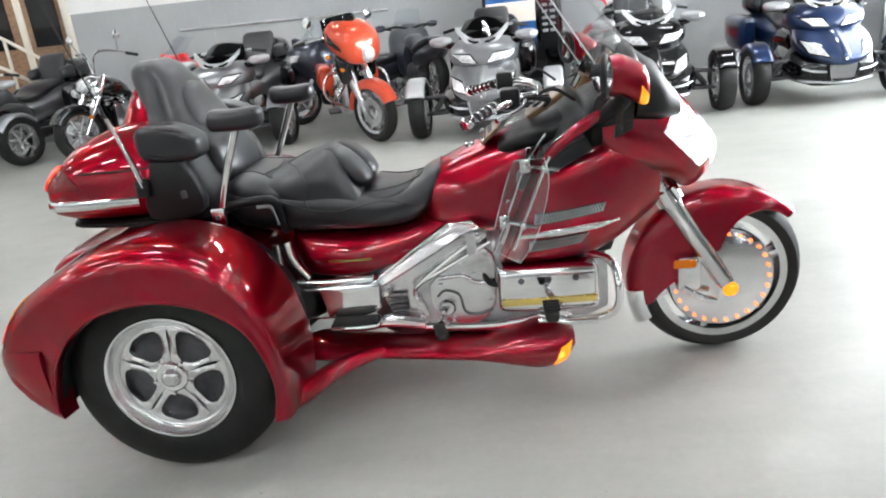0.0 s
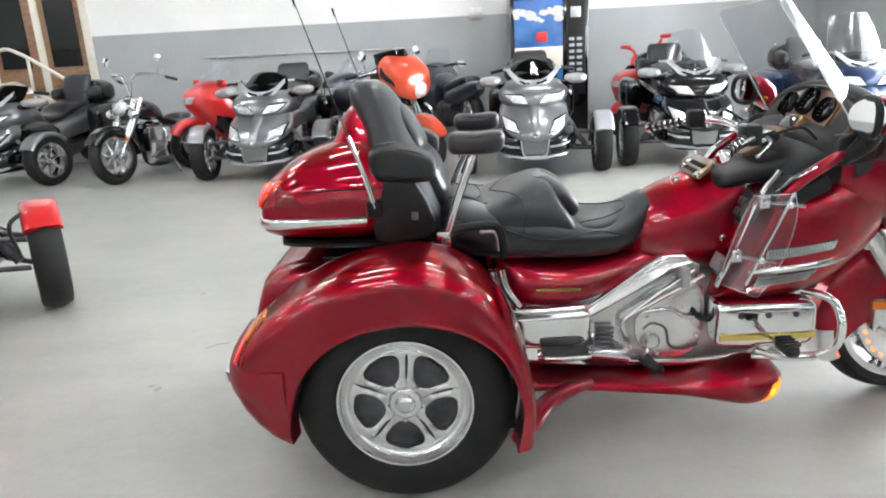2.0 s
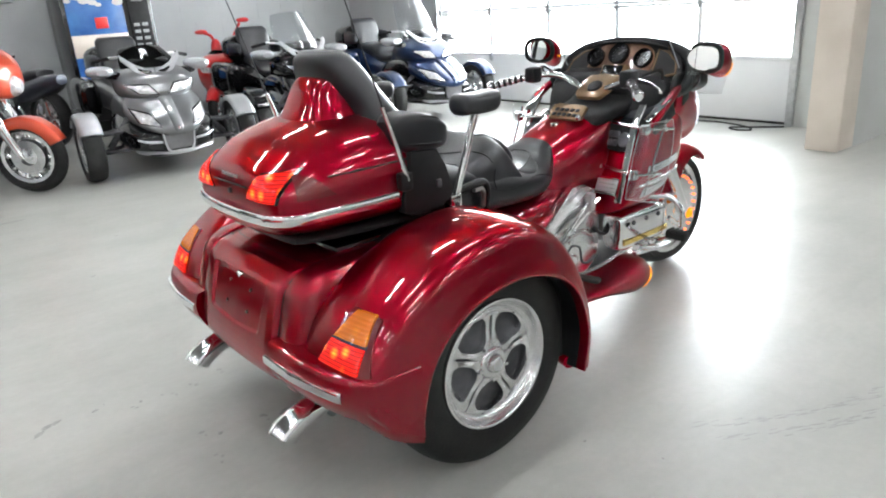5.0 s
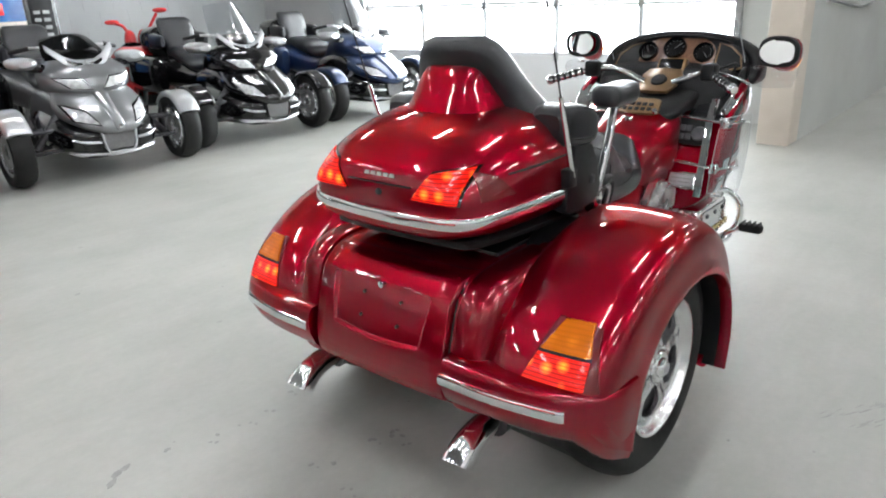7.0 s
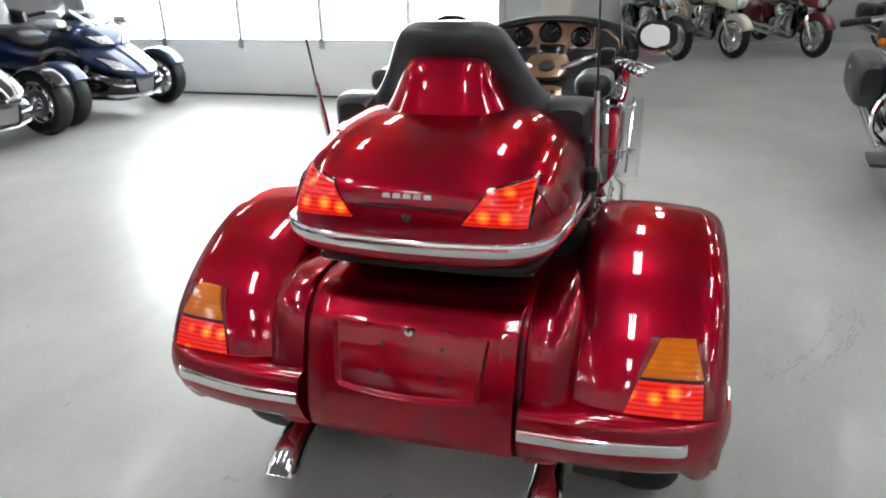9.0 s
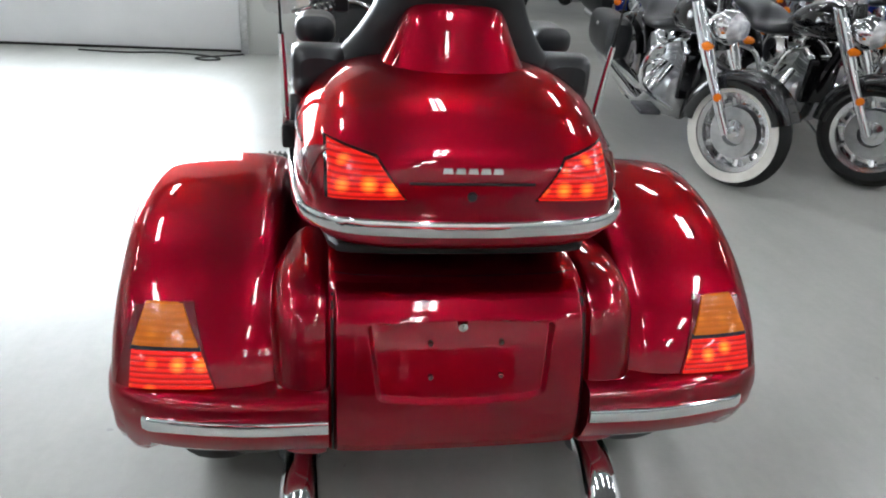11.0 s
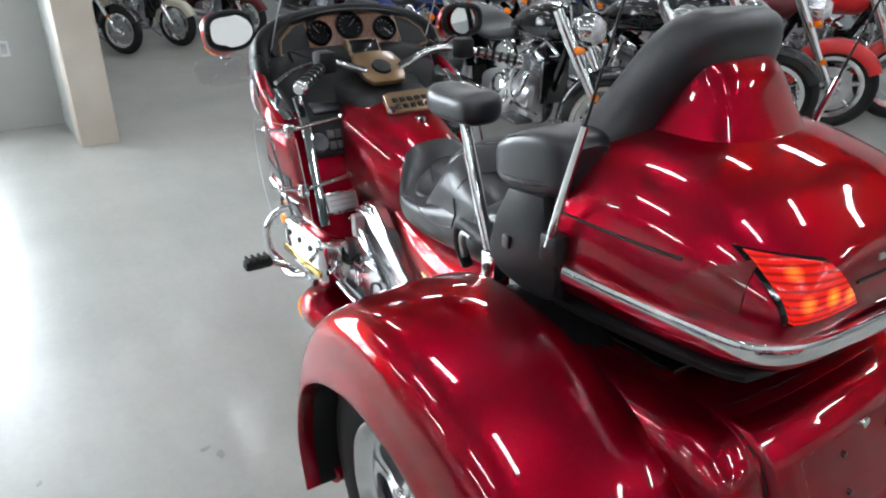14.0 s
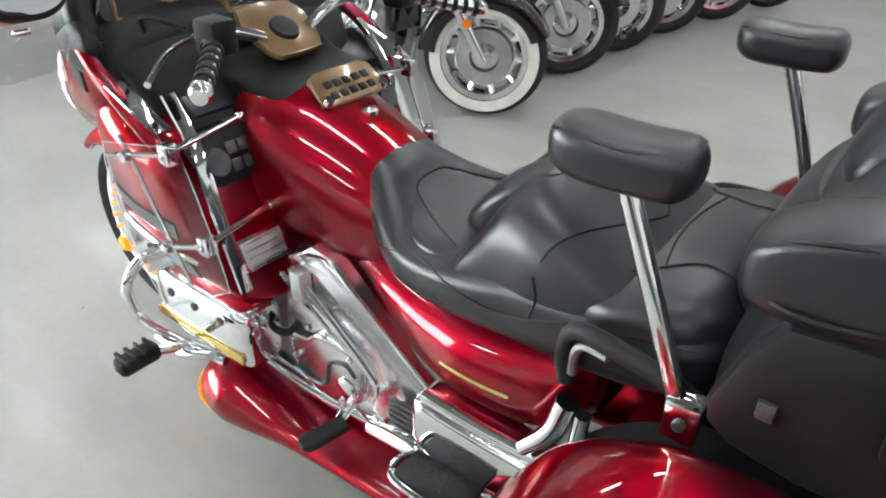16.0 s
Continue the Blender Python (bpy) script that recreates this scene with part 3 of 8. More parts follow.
def tree_of(*obs):
    verts, faces = [], []
    for ob in obs:
        k = len(verts)
        verts += [v.co.copy() for v in ob.data.vertices]
        faces += [[i + k for i in p.vertices] for p in ob.data.polygons]
    return BVHTree.FromPolygons(verts, faces)


def patch(tree, corners, way, off=0.006, deep=0.02, nu=10, nv=8, far=3.0):
    """A thin piece that lies on a body. Corners: four (a, b) pairs in the plane across the way that it is laid on, in turn."""
    way = Vector(way).normalized()
    bm = bmesh.new()
    top, low = [], []
    (p0, p1, p2, p3) = [np.array(c, float) for c in corners]
    for i in range(nu + 1):
        a, b = [], []
        for j in range(nv + 1):
            u, v = i / nu, j / nv
            q = (1 - v) * ((1 - u) * p0 + u * p1) + v * ((1 - u) * p3 + u * p2)
            start = Vector((-way.x * far, q[0], q[1])) if abs(way.x) > 0.5 else Vector((q[0], -way.y * far, q[1])) if abs(way.y) > 0.5 else Vector((q[0], q[1], -way.z * far))
            hit = tree.ray_cast(start, way)[0]
            if hit is None:
                hit = tree.find_nearest(start + way * far)[0]
            a.append(bm.verts.new(hit - way * off))
            b.append(bm.verts.new(hit + way * deep))
        top.append(a)
        low.append(b)
    for i in range(nu):
        for j in range(nv):
            bm.faces.new((top[i][j], top[i + 1][j], top[i + 1][j + 1], top[i][j + 1]))
    rim = [(i, 0) for i in range(nu)] + [(nu, j) for j in range(nv)] + [(i, nv) for i in range(nu, 0, -1)] + [(0, j) for j in range(nv, 0, -1)]
    for (i, j), (k, m) in zip(rim, rim[1:] + rim[:1]):
        bm.faces.new((top[i][j], low[i][j], low[k][m], top[k][m]))
    return bm


def band(path, high, thick, bm=None, steps=5, tilt=None):
    """A flat strip on edge, with rounded faces, along a path; it stands out to the right of the way it runs."""
    pts = [Vector(p) for p in spline(path, steps)]
    rings = []
    for i, p in enumerate(pts):
        d = (pts[min(i + 1, len(pts) - 1)] - pts[max(i - 1, 0)]).normalized()
        out = d.cross((0, 0, 1)).normalized()
        ring = []
        for k in range(12):
            a = 2 * math.pi * k / 12
            ring.append(p + out * (thick * power(math.cos(a), 2.6)) + Vector((0, 0, 1)) * (high / 2 * power(math.sin(a), 2.6)))
        rings.append(ring)
    return loft(rings, bm)


MAROONTRIM = mottled("dark_lamp_surround", (0.05, 0.001, 0.002), (0.08, 0.002, 0.003), rough=0.2, coat=1)
TR = thing("trike", "candy red touring trike with chrome engine, lamps lit", "motorcycle trike")


def spoke_sector(q):
    """One fifth of the wheel's face: a pair of spokes with a slot between them, half a window on either hand."""
    def bulge(r, mid, half, e):
        t = abs(r - mid) / half
        return (1 - t ** e) ** (1 / e) if t < 1 else 0.0

    radii = [0.040, 0.052, 0.058] + list(np.linspace(0.0615, 0.1535, 21)) + [0.157, 0.162]
    full = math.pi / 5
    b = bmesh.new()
    grid = []
    for r in radii:
        half = np.interp(r, (0.06, 0.075, 0.12, 0.15), (0.021, 0.019, 0.0205, 0.026)) / r
        wide = full - (full - half) * bulge(r, 0.1075, 0.0462, 3.6)
        slot = np.interp(r, (0.07, 0.148), (0.0028, 0.0045)) / r * bulge(r, 0.108, 0.038, 3.0)
        marks = [-full, -(full + wide) / 2, -wide, -(wide + slot) / 2, -slot, 0.0, slot, (wide + slot) / 2, wide, (full + wide) / 2, full]
        y = float(np.interp(r, (0.04, 0.060, 0.10, 0.150, 0.162), (0.070, 0.068, 0.060, 0.063, 0.061)))
        grid.append([b.verts.new((r * math.cos(a), q * (y - (0.004 if k in (2, 4, 6, 8) else 0.0)), r * math.sin(a))) for k, a in enumerate(marks)])
    for i in range(len(radii) - 1):
        mid = (radii[i] + radii[i + 1]) / 2
        for k in range(10):
            if k in (0, 1, 8, 9) and 0.0615 < mid < 0.1535 or k in (4, 5) and 0.072 < mid < 0.1445:
                continue
            b.faces.new((grid[i][k], grid[i][k + 1], grid[i + 1][k + 1], grid[i + 1][k]))
    deep = bmesh.ops.extrude_face_region(b, geom=list(b.faces))
    bmesh.ops.translate(b, vec=(0, -q * 0.024, 0), verts=[v for v in deep["geom"] if isinstance(v, bmesh.types.BMVert)])
    bmesh.ops.delete(b, geom=[v for v in b.verts if not v.link_faces], context="VERTS")
    return b


def rear_wheel(s):
    """Five pairs of spokes in a polished dish, on a wide tyre."""
    y, z = s * 0.515, 0.326
    c = (0, y, z)
    w = part("rear_wheel", lathe([(0.0, s * 0.03), (0.16, s * 0.03), (0.17, s * 0.02), (0.17, -s * 0.08), (0.0, -s * 0.08)], c, 40), DARKSTEEL, TR, "polished five-spoke alloy rear wheel with a wide black tyre")
    tread = [(0.190, -0.078), (0.205, -0.088), (0.250, -0.096), (0.288, -0.088), (0.308, -0.072), (0.320, -0.05), (0.326, -0.022), (0.3265, 0.0),
             (0.326, 0.022), (0.320, 0.05), (0.308, 0.072), (0.288, 0.088), (0.250, 0.096), (0.222, 0.093), (0.205, 0.088), (0.190, 0.078)]
    part("tyre", lathe([(r, s * h) for r, h in tread], (0, y - s * 0.008, z), 72), RUBBER, w)
    part("rim", lathe([(r, s * h) for r, h in ((0.156, 0.040), (0.160, 0.0615), (0.1645, 0.0590), (0.169, 0.054), (0.174, 0.056), (0.181, 0.066), (0.1855, 0.080), (0.190, 0.086), (0.196, 0.086), (0.1985, 0.081), (0.197, 0.070), (0.190, 0.064))], c, 72), WHEELALLOY, w, "polished dished rim with a rolled lip")
    first = part("spoke", spoke_sector(s), WHEELALLOY, w)
    first.matrix_basis = Matrix.Translation(c) @ Matrix.Rotation(-1.49, 4, "Y")
    for k in range(1, 5):
        shared("spoke", first, w, Matrix.Translation(c) @ Matrix.Rotation(-1.49 - 2 * math.pi * k / 5, 4, "Y"))
    part("hub_flange", lathe([(r, s * h) for r, h in ((0.030, 0.076), (0.043, 0.077), (0.0465, 0.074), (0.050, 0.066), (0.050, 0.04))], c, 40), ALLOY, w)
    part("hub_cap", lathe([(r, s * h) for r, h in ((0.0, 0.094), (0.014, 0.093), (0.024, 0.088), (0.0285, 0.080), (0.0305, 0.070))], c, 32), CHROME, w)
    part("cap_badge", lathe([(r, s * h) for r, h in ((0.0, 0.0955), (0.010, 0.0952), (0.016, 0.0935), (0.016, 0.089))], c, 24), STEEL, w)
    for k in range(5):
        a = 1.49 + 2 * math.pi * (k + 0.5) / 5
        part("wheel_nut", lathe([(0.0, s * 0.008), (0.005, s * 0.007), (0.007, -s * 0.004)], (0.0545 * math.cos(a), y + s * 0.069, z + 0.0545 * math.sin(a)), 8), CHROME, w)
    part("brake_disc", lathe([(0.05, s * 0.034), (0.135, s * 0.034), (0.135, s * 0.040), (0.05, s * 0.040)], c, 40, closed=True), DARKSTEEL, w)


for s in (-1, 1):
    rear_wheel(s)

OUTER = [(0.365, 0.20), (0.372, 0.33), (0.335, 0.50), (0.24, 0.665), (0.09, 0.742), (-0.08, 0.738), (-0.22, 0.698), (-0.335, 0.635), (-0.42, 0.562), (-0.475, 0.47), (-0.48, 0.40), (-0.44, 0.34)]
ARCH = [(0.312, 0.20), (0.33, 0.33), (0.285, 0.47), (0.195, 0.55), (0.08, 0.588), (-0.03, 0.588), (-0.14, 0.56), (-0.22, 0.51), (-0.275, 0.445), (-0.305, 0.37), (-0.318, 0.31), (-0.32, 0.27)]
ACROSS = [(0.285, 0.44), (0.305, 0.42), (0.326, 0.33), (0.340, 0.18), (0.353, 0.07), (0.385, 0.0), (0.46, -0.025), (0.545, 0.0), (0.612, 0.06), (0.646, 0.22), (0.656, 0.45), (0.660, 0.72), (0.667, 0.96), (0.657, 1.02), (0.62, 1.02), (0.56, 0.97)]


def fender(s):
    o, a = spline(OUTER, 5), spline(ARCH, 5)
    acr = spline(ACROSS, 3)
    rings = []
    for i, ((ox, oz), (ax, az)) in enumerate(zip(o, a)):
        shallow = 1 - 0.35 * min(1.0, max(0.0, (i / (len(o) - 1) - 0.42) / 0.25))
        opened = min(1.0, max(0.0, (i / (len(o) - 1) - 0.16) / 0.2))
        ring = []
        for y, f in acr:
            if y < 0.36:
                y, f = 0.36 - (0.36 - y) * opened, (0.03 + (f - 0.03) * opened) * shallow
            ring.append((ox + (ax - ox) * f, s * y, oz + (az - oz) * f))
        rings.append(ring)
    shell = part("rear_fender", loft(rings, None, closed=False), RED, TR)
    inside = [(0.55, 1.0), (0.62, 1.045), (0.651, 1.0), (0.651, 0.70), (0.646, 0.45), (0.634, 0.26), (0.60, 0.13), (0.545, 0.06), (0.45, 0.05), (0.40, 0.06)]
    rings = [[(ox + (ax - ox) * f, s * y, oz + (az - oz) * f) for y, f in inside] for (ox, oz), (ax, az) in zip(o, a)]
    part("fender_liner", loft(rings, None, closed=False), PLASTIC, shell, "black inner face of the fender")
    return shell


FENDERS = {s: fender(s) for s in (-1, 1)}
for s in (-1, 1):
    # inner liner behind the tyre
    part("wheel_well", lathe([(0.335, -s * 0.2), (0.34, 0.0), (0.34, s * 0.02)], (0, s * 0.44, 0.355), 40), PLASTIC, TR)
    # rear bumper with its bright strip
    path = spline([(-0.513, 0.2485), (-0.510, 0.40), (-0.490, 0.54), (-0.452, 0.618), (-0.395, 0.652), (-0.318, 0.664)], 6)
    rings = []
    for i in range(len(path)):
        d = path[min(i + 1, len(path) - 1)] - path[max(i - 1, 0)]
        d = d / np.hypot(*d)
        out = np.array([-d[1], d[0]])
        f = i / (len(path) - 1)
        g = max(0.0, (f - 0.5) / 0.5)
        tuck, low = 1 - 0.85 * g, 0.325 - 0.08 * g ** 0.8
        proud = 1 - 0.4 * g
        prof = [(-0.06, 0.478), (-0.012, 0.475), (0.004, 0.472), (0.0085 * proud, 0.468), (0.014 * proud, 0.457), (0.020 * proud, 0.43), (0.018 * proud, 0.40), (0.004 * proud - 0.004 * tuck, 0.40 + (low - 0.40) * 0.55),
                (-0.022 * tuck, 0.40 + (low - 0.40) * 0.85), (-0.045 * tuck - 0.004, low), (-0.075, low)]
        rings.append([(path[i][0] + out[0] * u, s * (path[i][1] + out[1] * u), z) for u, z in prof])
    bump = part("rear_bumper", loft(rings), RED, TR)
    strip = [(-0.535, s * 0.249, 0.425), (-0.533, s * 0.40, 0.425), (-0.509, s * 0.55, 0.425), (-0.498, s * 0.578, 0.425)]
    part("bumper_strip", band(strip, 0.03, 0.008), CHROME, bump, "brushed chrome bumper strip")

# centre boot between the fenders
BOOT = [(0.22, 0.60), (0.1, 0.65), (-0.05, 0.66), (-0.28, 0.662), (-0.385, 0.65), (-0.435, 0.622), (-0.462, 0.585), (-0.497, 0.47), (-0.508, 0.40), (-0.500, 0.345), (-0.465, 0.315), (-0.2, 0.29), (0.2, 0.26)]
bp_ = spline(BOOT, 3)


def swept(rows):
    return loft([[(x * k, y, 0.45 + (z - 0.45) * k) for x, z in bp_] for y, k in rows])


rings_y = [(-0.262, 0.89), (-0.256, 0.955), (-0.246, 0.976), (-0.2, 0.988), (-0.1, 0.994), (0, 0.996)]
for s in (-1, 1):
    # rounded shell between the lid and the fender
    part("body_shell", swept([(s * y, k) for y, k in ((0.2475, 0.93), (0.2495, 0.97), (0.254, 0.987), (0.265, 0.992), (0.290, 0.992), (0.315, 0.985), (0.333, 0.970), (0.345, 0.945), (0.354, 0.90), (0.360, 0.84))]), RED, TR)
BOOTOB = part("boot", swept(rings_y + [(-y, k) for y, k in reversed(rings_y[:-1])]), RED, TR)
boot_tree = tree_of(BOOTOB)
# black plate over the red deck: shade under the trunk put in as colour
part("deck_shade", box((-0.27, -0.236, 0.64), (0.16, 0.236, 0.6695), 0.006), GLOSSBLACK, TR, "gloss black plate standing in for the shade under the trunk")


def recess(y, z):
    """Depth of the plate hollow: deepest under its upper lip, running out below."""
    half = 0.152 + 0.016 * (z - 0.47) / 0.12
    top = 0.598 - 0.25 * y * y
    low = 0.468 - 0.011 * (1 - (y / 0.16) ** 2)
    if abs(y) > half + 0.012 or z > top + 0.006 or z < low - 0.008:
        return 0.0
    e = min(1.0, max(0.0, (half + 0.010 - abs(y)) / 0.009)) * min(1.0, max(0.0, (top + 0.006 - z) / 0.006)) * min(1.0, max(0.0, (z - low + 0.008) / 0.010))
    return e * e * (3 - 2 * e) * (0.009 + 0.012 * max(0.0, (z - low) / (top - low)))


def lid_sheet():
    bm = bmesh.new()
    rows = []
    for z in np.linspace(0.338, 0.645, 104):
        row = []
        for y in np.linspace(-0.240, 0.240, 150):
            h = boot_tree.ray_cast(Vector((-3, y, z)), Vector((1, 0, 0)))[0]
            edge = min(1.0, (0.240 - abs(y)) / 0.006, (z - 0.338) / 0.006 + 0.01, (0.645 - z) / 0.006 + 0.01)
            row.append(bm.verts.new((h.x - 0.017 * math.sin(edge * math.pi / 2) + recess(y, z) * 0.72, y, z)))
        rows.append(row)
    for a, b in zip(rows, rows[1:]):
        for k in range(149):
            bm.faces.new((a[k], a[k + 1], b[k + 1], b[k]))
    return bm


LID = part("boot_lid", lid_sheet(), RED, TR)
part("lid_seam", patch(boot_tree, [(-0.2445, 0.332), (0.2445, 0.332), (0.2445, 0.651), (-0.2445, 0.651)], (1, 0, 0), 0.001, 0.01, 22, 18), PLASTIC, TR)
lid_tree = tree_of(LID)


def on(tree, y, z, off):
    p = tree.ray_cast(Vector((-3, y, z)), Vector((1, 0, 0)))[0]
    return (p.x - off, y, z)


# latch and bolt holes of the plate hollow
part("latch", lathe([(0.0, -0.013), (0.009, -0.011), (0.012, 0.0), (0.012, 0.01)], on(lid_tree, 0, 0.592, 0.002), 20, axis="x"), CHROME, LID, "small chrome lid latch")
for y, z in ((-0.075, 0.56), (0.06, 0.56), (-0.075, 0.50), (0.06, 0.50)):
    part("plate_bolt", lathe([(0.0, -0.004), (0.005, -0.003), (0.006, 0.004)], on(lid_tree, y, z, 0.002), 10, axis="x"), MAROONTRIM, LID)

# fender lamps: amber above red
for s in (-1, 1):
    t = tree_of(FENDERS[s])
    back = part("lamp_bezel", patch(t, [(s * 0.452, 0.477), (s * 0.634, 0.477), (s * 0.603, 0.598), (s * 0.497, 0.606)], (1, 0, 0), 0.004, 0.02, 14, 10), DARKLENS, TR, "dark red lamp surround")
    part("amber_lens", patch(t, [(s * 0.483, 0.546), (s * 0.602, 0.546), (s * 0.583, 0.604), (s * 0.515, 0.604)], (1, 0, 0), 0.009, 0.01), AMBERLENS, back, "amber turn signal lens")
    part("red_lens", patch(t, [(s * 0.455, 0.480), (s * 0.605, 0.480), (s * 0.602, 0.539), (s * 0.479, 0.539)], (1, 0, 0), 0.009, 0.01), REDLENS, back, "lit red tail lamp lens")
    part("lens_divider", patch(t, [(s * 0.478, 0.5385), (s * 0.605, 0.5385), (s * 0.604, 0.5465), (s * 0.481, 0.5465)], (1, 0, 0), 0.007, 0.01), PLASTIC, back)

# exhaust tips
for s in (-1, 1):
    tip = bmesh.new()
    ring = []
    for x, z, r, lean in ((-0.40, 0.262, 0.034, 0), (-0.46, 0.256, 0.036, 12), (-0.50, 0.243, 0.039, 28), (-0.535, 0.222, 0.043, 45), (-0.548, 0.210, 0.044, 52)):
        d = Vector((-math.cos(radians(lean)), 0, -math.sin(radians(lean))))
        u = Vector((-d.z, 0, d.x))
        ring.append([Vector((x, s * 0.307, z)) + u * r * math.cos(q) + Vector((0, 1, 0)) * r * math.sin(q) for q in np.linspace(0, 2 * math.pi, 25)[:-1]])
    ring += [[(v - sum(q, Vector()) / 24) * 0.86 + sum(q, Vector()) / 24 for v in q] for q in (ring[4], ring[3], ring[2])]
    loft(ring, tip, cap=False)
    part("exhaust_tip", tip, CHROME, TR, "polished chrome turned-down exhaust tip")
    part("muffler", tube([(-0.40, s * 0.31, 0.255), (0.1, s * 0.30, 0.27)], 0.045, n=16), DARKSTEEL, TR)
part("rear_axle", tube([(0, -0.5, 0.326), (0, 0.5, 0.326)], 0.045, n=16), DARKSTEEL, TR)

# top trunk
TRUNK = part("top_trunk", hull([(-0.452, 0.775, 0.80, 0.868, 0.20, 3.4), (-0.440, 0.742, 0.80, 0.905, 0.250, 3.2), (-0.405, 0.728, 0.80, 0.935, 0.276, 3.0), (-0.33, 0.72, 0.80, 0.982, 0.302, 3.0),
                                (-0.20, 0.718, 0.80, 1.020, 0.318, 3.0), (-0.08, 0.718, 0.80, 1.027, 0.322, 3.0), (0.0, 0.72, 0.80, 1.015, 0.318, 3.2)], 5, 48), RED, TR)
tt = tree_of(TRUNK)
# trunk base, widened in black to add to the shade below it
part("trunk_base_shade", hull([(-0.40, 0.710, 0.72, 0.738, 0.20, 3.4), (-0.36, 0.704, 0.715, 0.742, 0.25, 3.4), (-0.1, 0.700, 0.711, 0.742, 0.285, 3.6), (0.05, 0.700, 0.711, 0.740, 0.28, 3.6)], 3, 28), PLASTIC, TRUNK)
part("trunk_trim", band([(-0.10, -0.326, 0.802), (-0.2, -0.318, 0.80), (-0.34, -0.302, 0.798), (-0.41, -0.282, 0.796), (-0.45, -0.22, 0.793), (-0.462, -0.10, 0.79), (-0.464, 0, 0.789),
                         (-0.462, 0.10, 0.79), (-0.45, 0.22, 0.793), (-0.41, 0.282, 0.796), (-0.34, 0.302, 0.798), (-0.2, 0.318, 0.80), (-0.10, 0.326, 0.802)], 0.034, 0.010), CHROME, TRUNK, "bright chrome trim round the trunk")
for s in (-1, 1):
    bz = part("tail_lamp_bezel", patch(tt, [(s * 0.113, 0.838), (s * 0.253, 0.838), (s * 0.256, 0.925), (s * 0.164, 0.911)], (1, 0, 0), 0.003, 0.02, 14), GLOSSBLACK, TRUNK)
    part("tail_lens", patch(tt, [(s * 0.118, 0.842), (s * 0.247, 0.842), (s * 0.250, 0.922), (s * 0.166, 0.907)], (1, 0, 0), 0.010, 0.01, 14), REDLENS, bz, "lit red tail lamp lens with fine ribs")
    part("side_reflector", patch(tt, [(-0.392, 0.843), (-0.288, 0.846), (-0.335, 0.895), (-0.384, 0.914)], (0, -s, 0), 0.004, 0.01, 10, 8), DARKLENS, bz, "dark red side reflector")
seam = [on(tt, y, 0.868, 0.0015) for y in np.linspace(-0.11, 0.11, 9)]
part("lid_line", tube(seam, 0.0025, n=6), PLASTIC, TRUNK)
for s in (-1, 1):
    pts = []
    for x in np.linspace(-0.30, -0.02, 8):
        h = tt.ray_cast(Vector((x, s * 3, 0.895 + 0.02 * (x + 0.3))), Vector((0, -s, 0)))[0]
        pts.append((h.x, h.y + s * 0.0015, h.z))
    part("lid_line", tube(pts, 0.0025, n=6), PLASTIC, TRUNK)
part("trunk_lock", lathe([(0.0, -0.006), (0.007, -0.006), (0.009, 0.0), (0.009, 0.01)], on(tt, 0, 0.845, 0.001), 14, axis="x"), DARKSTEEL, TRUNK)
for k in range(5):
    y = 0.022 * (k - 2)
    part("trunk_badge", patch(tt, [(y - 0.009, 0.885), (y + 0.009, 0.885), (y + 0.007, 0.894), (y - 0.007, 0.894)], (1, 0, 0), 0.002, 0.004, 3, 3), STEEL, TRUNK, "small plain chrome badge bar")
# raised red housing behind the passenger's backrest
part("backrest_housing", column([(0.965, -0.285, 0.0, 0.180, 2.6, 0), (0.99, -0.25, 0.0, 0.162, 2.7, 0), (1.02, -0.23, 0.0, 0.145, 2.8, 0), (1.06, -0.208, -0.02, 0.124, 2.9, 0), (1.10, -0.187, -0.05, 0.106, 2.9, 0), (1.125, -0.165, -0.07, 0.091, 2.7, 0), (1.138, -0.14, -0.08, 0.07, 2.5, 0)], 4, 40), RED, TRUNK)

# passenger's backrest, wrapped in black vinyl
SEATBACK = part("passenger_backrest", column([(0.725, -0.01, 0.125, 0.298, 4, 0), (0.80, -0.01, 0.12, 0.302, 4, 0), (0.90, -0.02, 0.085, 0.305, 3.5, 0), (0.935, -0.03, 0.07, 0.30, 3.0, 0)], 4, 40), PLASTIC, TR, "black moulded front face of the trunk")
part("backrest_pad", column([(0.93, -0.06, 0.085, 0.30, 3.0, 0), (0.965, -0.09, 0.085, 0.285, 2.8, 0), (1.0, -0.105, 0.06, 0.245, 2.6, 0), (1.05, -0.12, 0.035, 0.20, 2.5, 0), (1.10, -0.145, 0.012, 0.167, 2.5, 0), (1.15, -0.165, -0.015, 0.142, 2.4, 0), (1.185, -0.165, -0.045, 0.118, 2.3, 0), (1.203, -0.145, -0.075, 0.085, 2.2, 0)], 5, 44), LEATHER, SEATBACK, "padded black vinyl backrest")
part("backrest_cushion", column([(0.80, 0.05, 0.145, 0.16, 2.8, 0), (0.84, 0.05, 0.152, 0.175, 2.8, 0), (0.92, 0.02, 0.125, 0.18, 2.8, 0), (0.965, 0.0, 0.095, 0.165, 2.6, 0)], 4, 32), LEATHER, SEATBACK)
part("backrest_cushion", column([(0.975, 0.0, 0.07, 0.13, 2.6, 0), (1.0, 0.0, 0.08, 0.145, 2.6, 0), (1.06, -0.03, 0.052, 0.125, 2.6, 0), (1.105, -0.06, 0.025, 0.092, 2.4, 0), (1.125, -0.06, 0.0, 0.05, 2.4, 0)], 4, 32), LEATHER, SEATBACK)
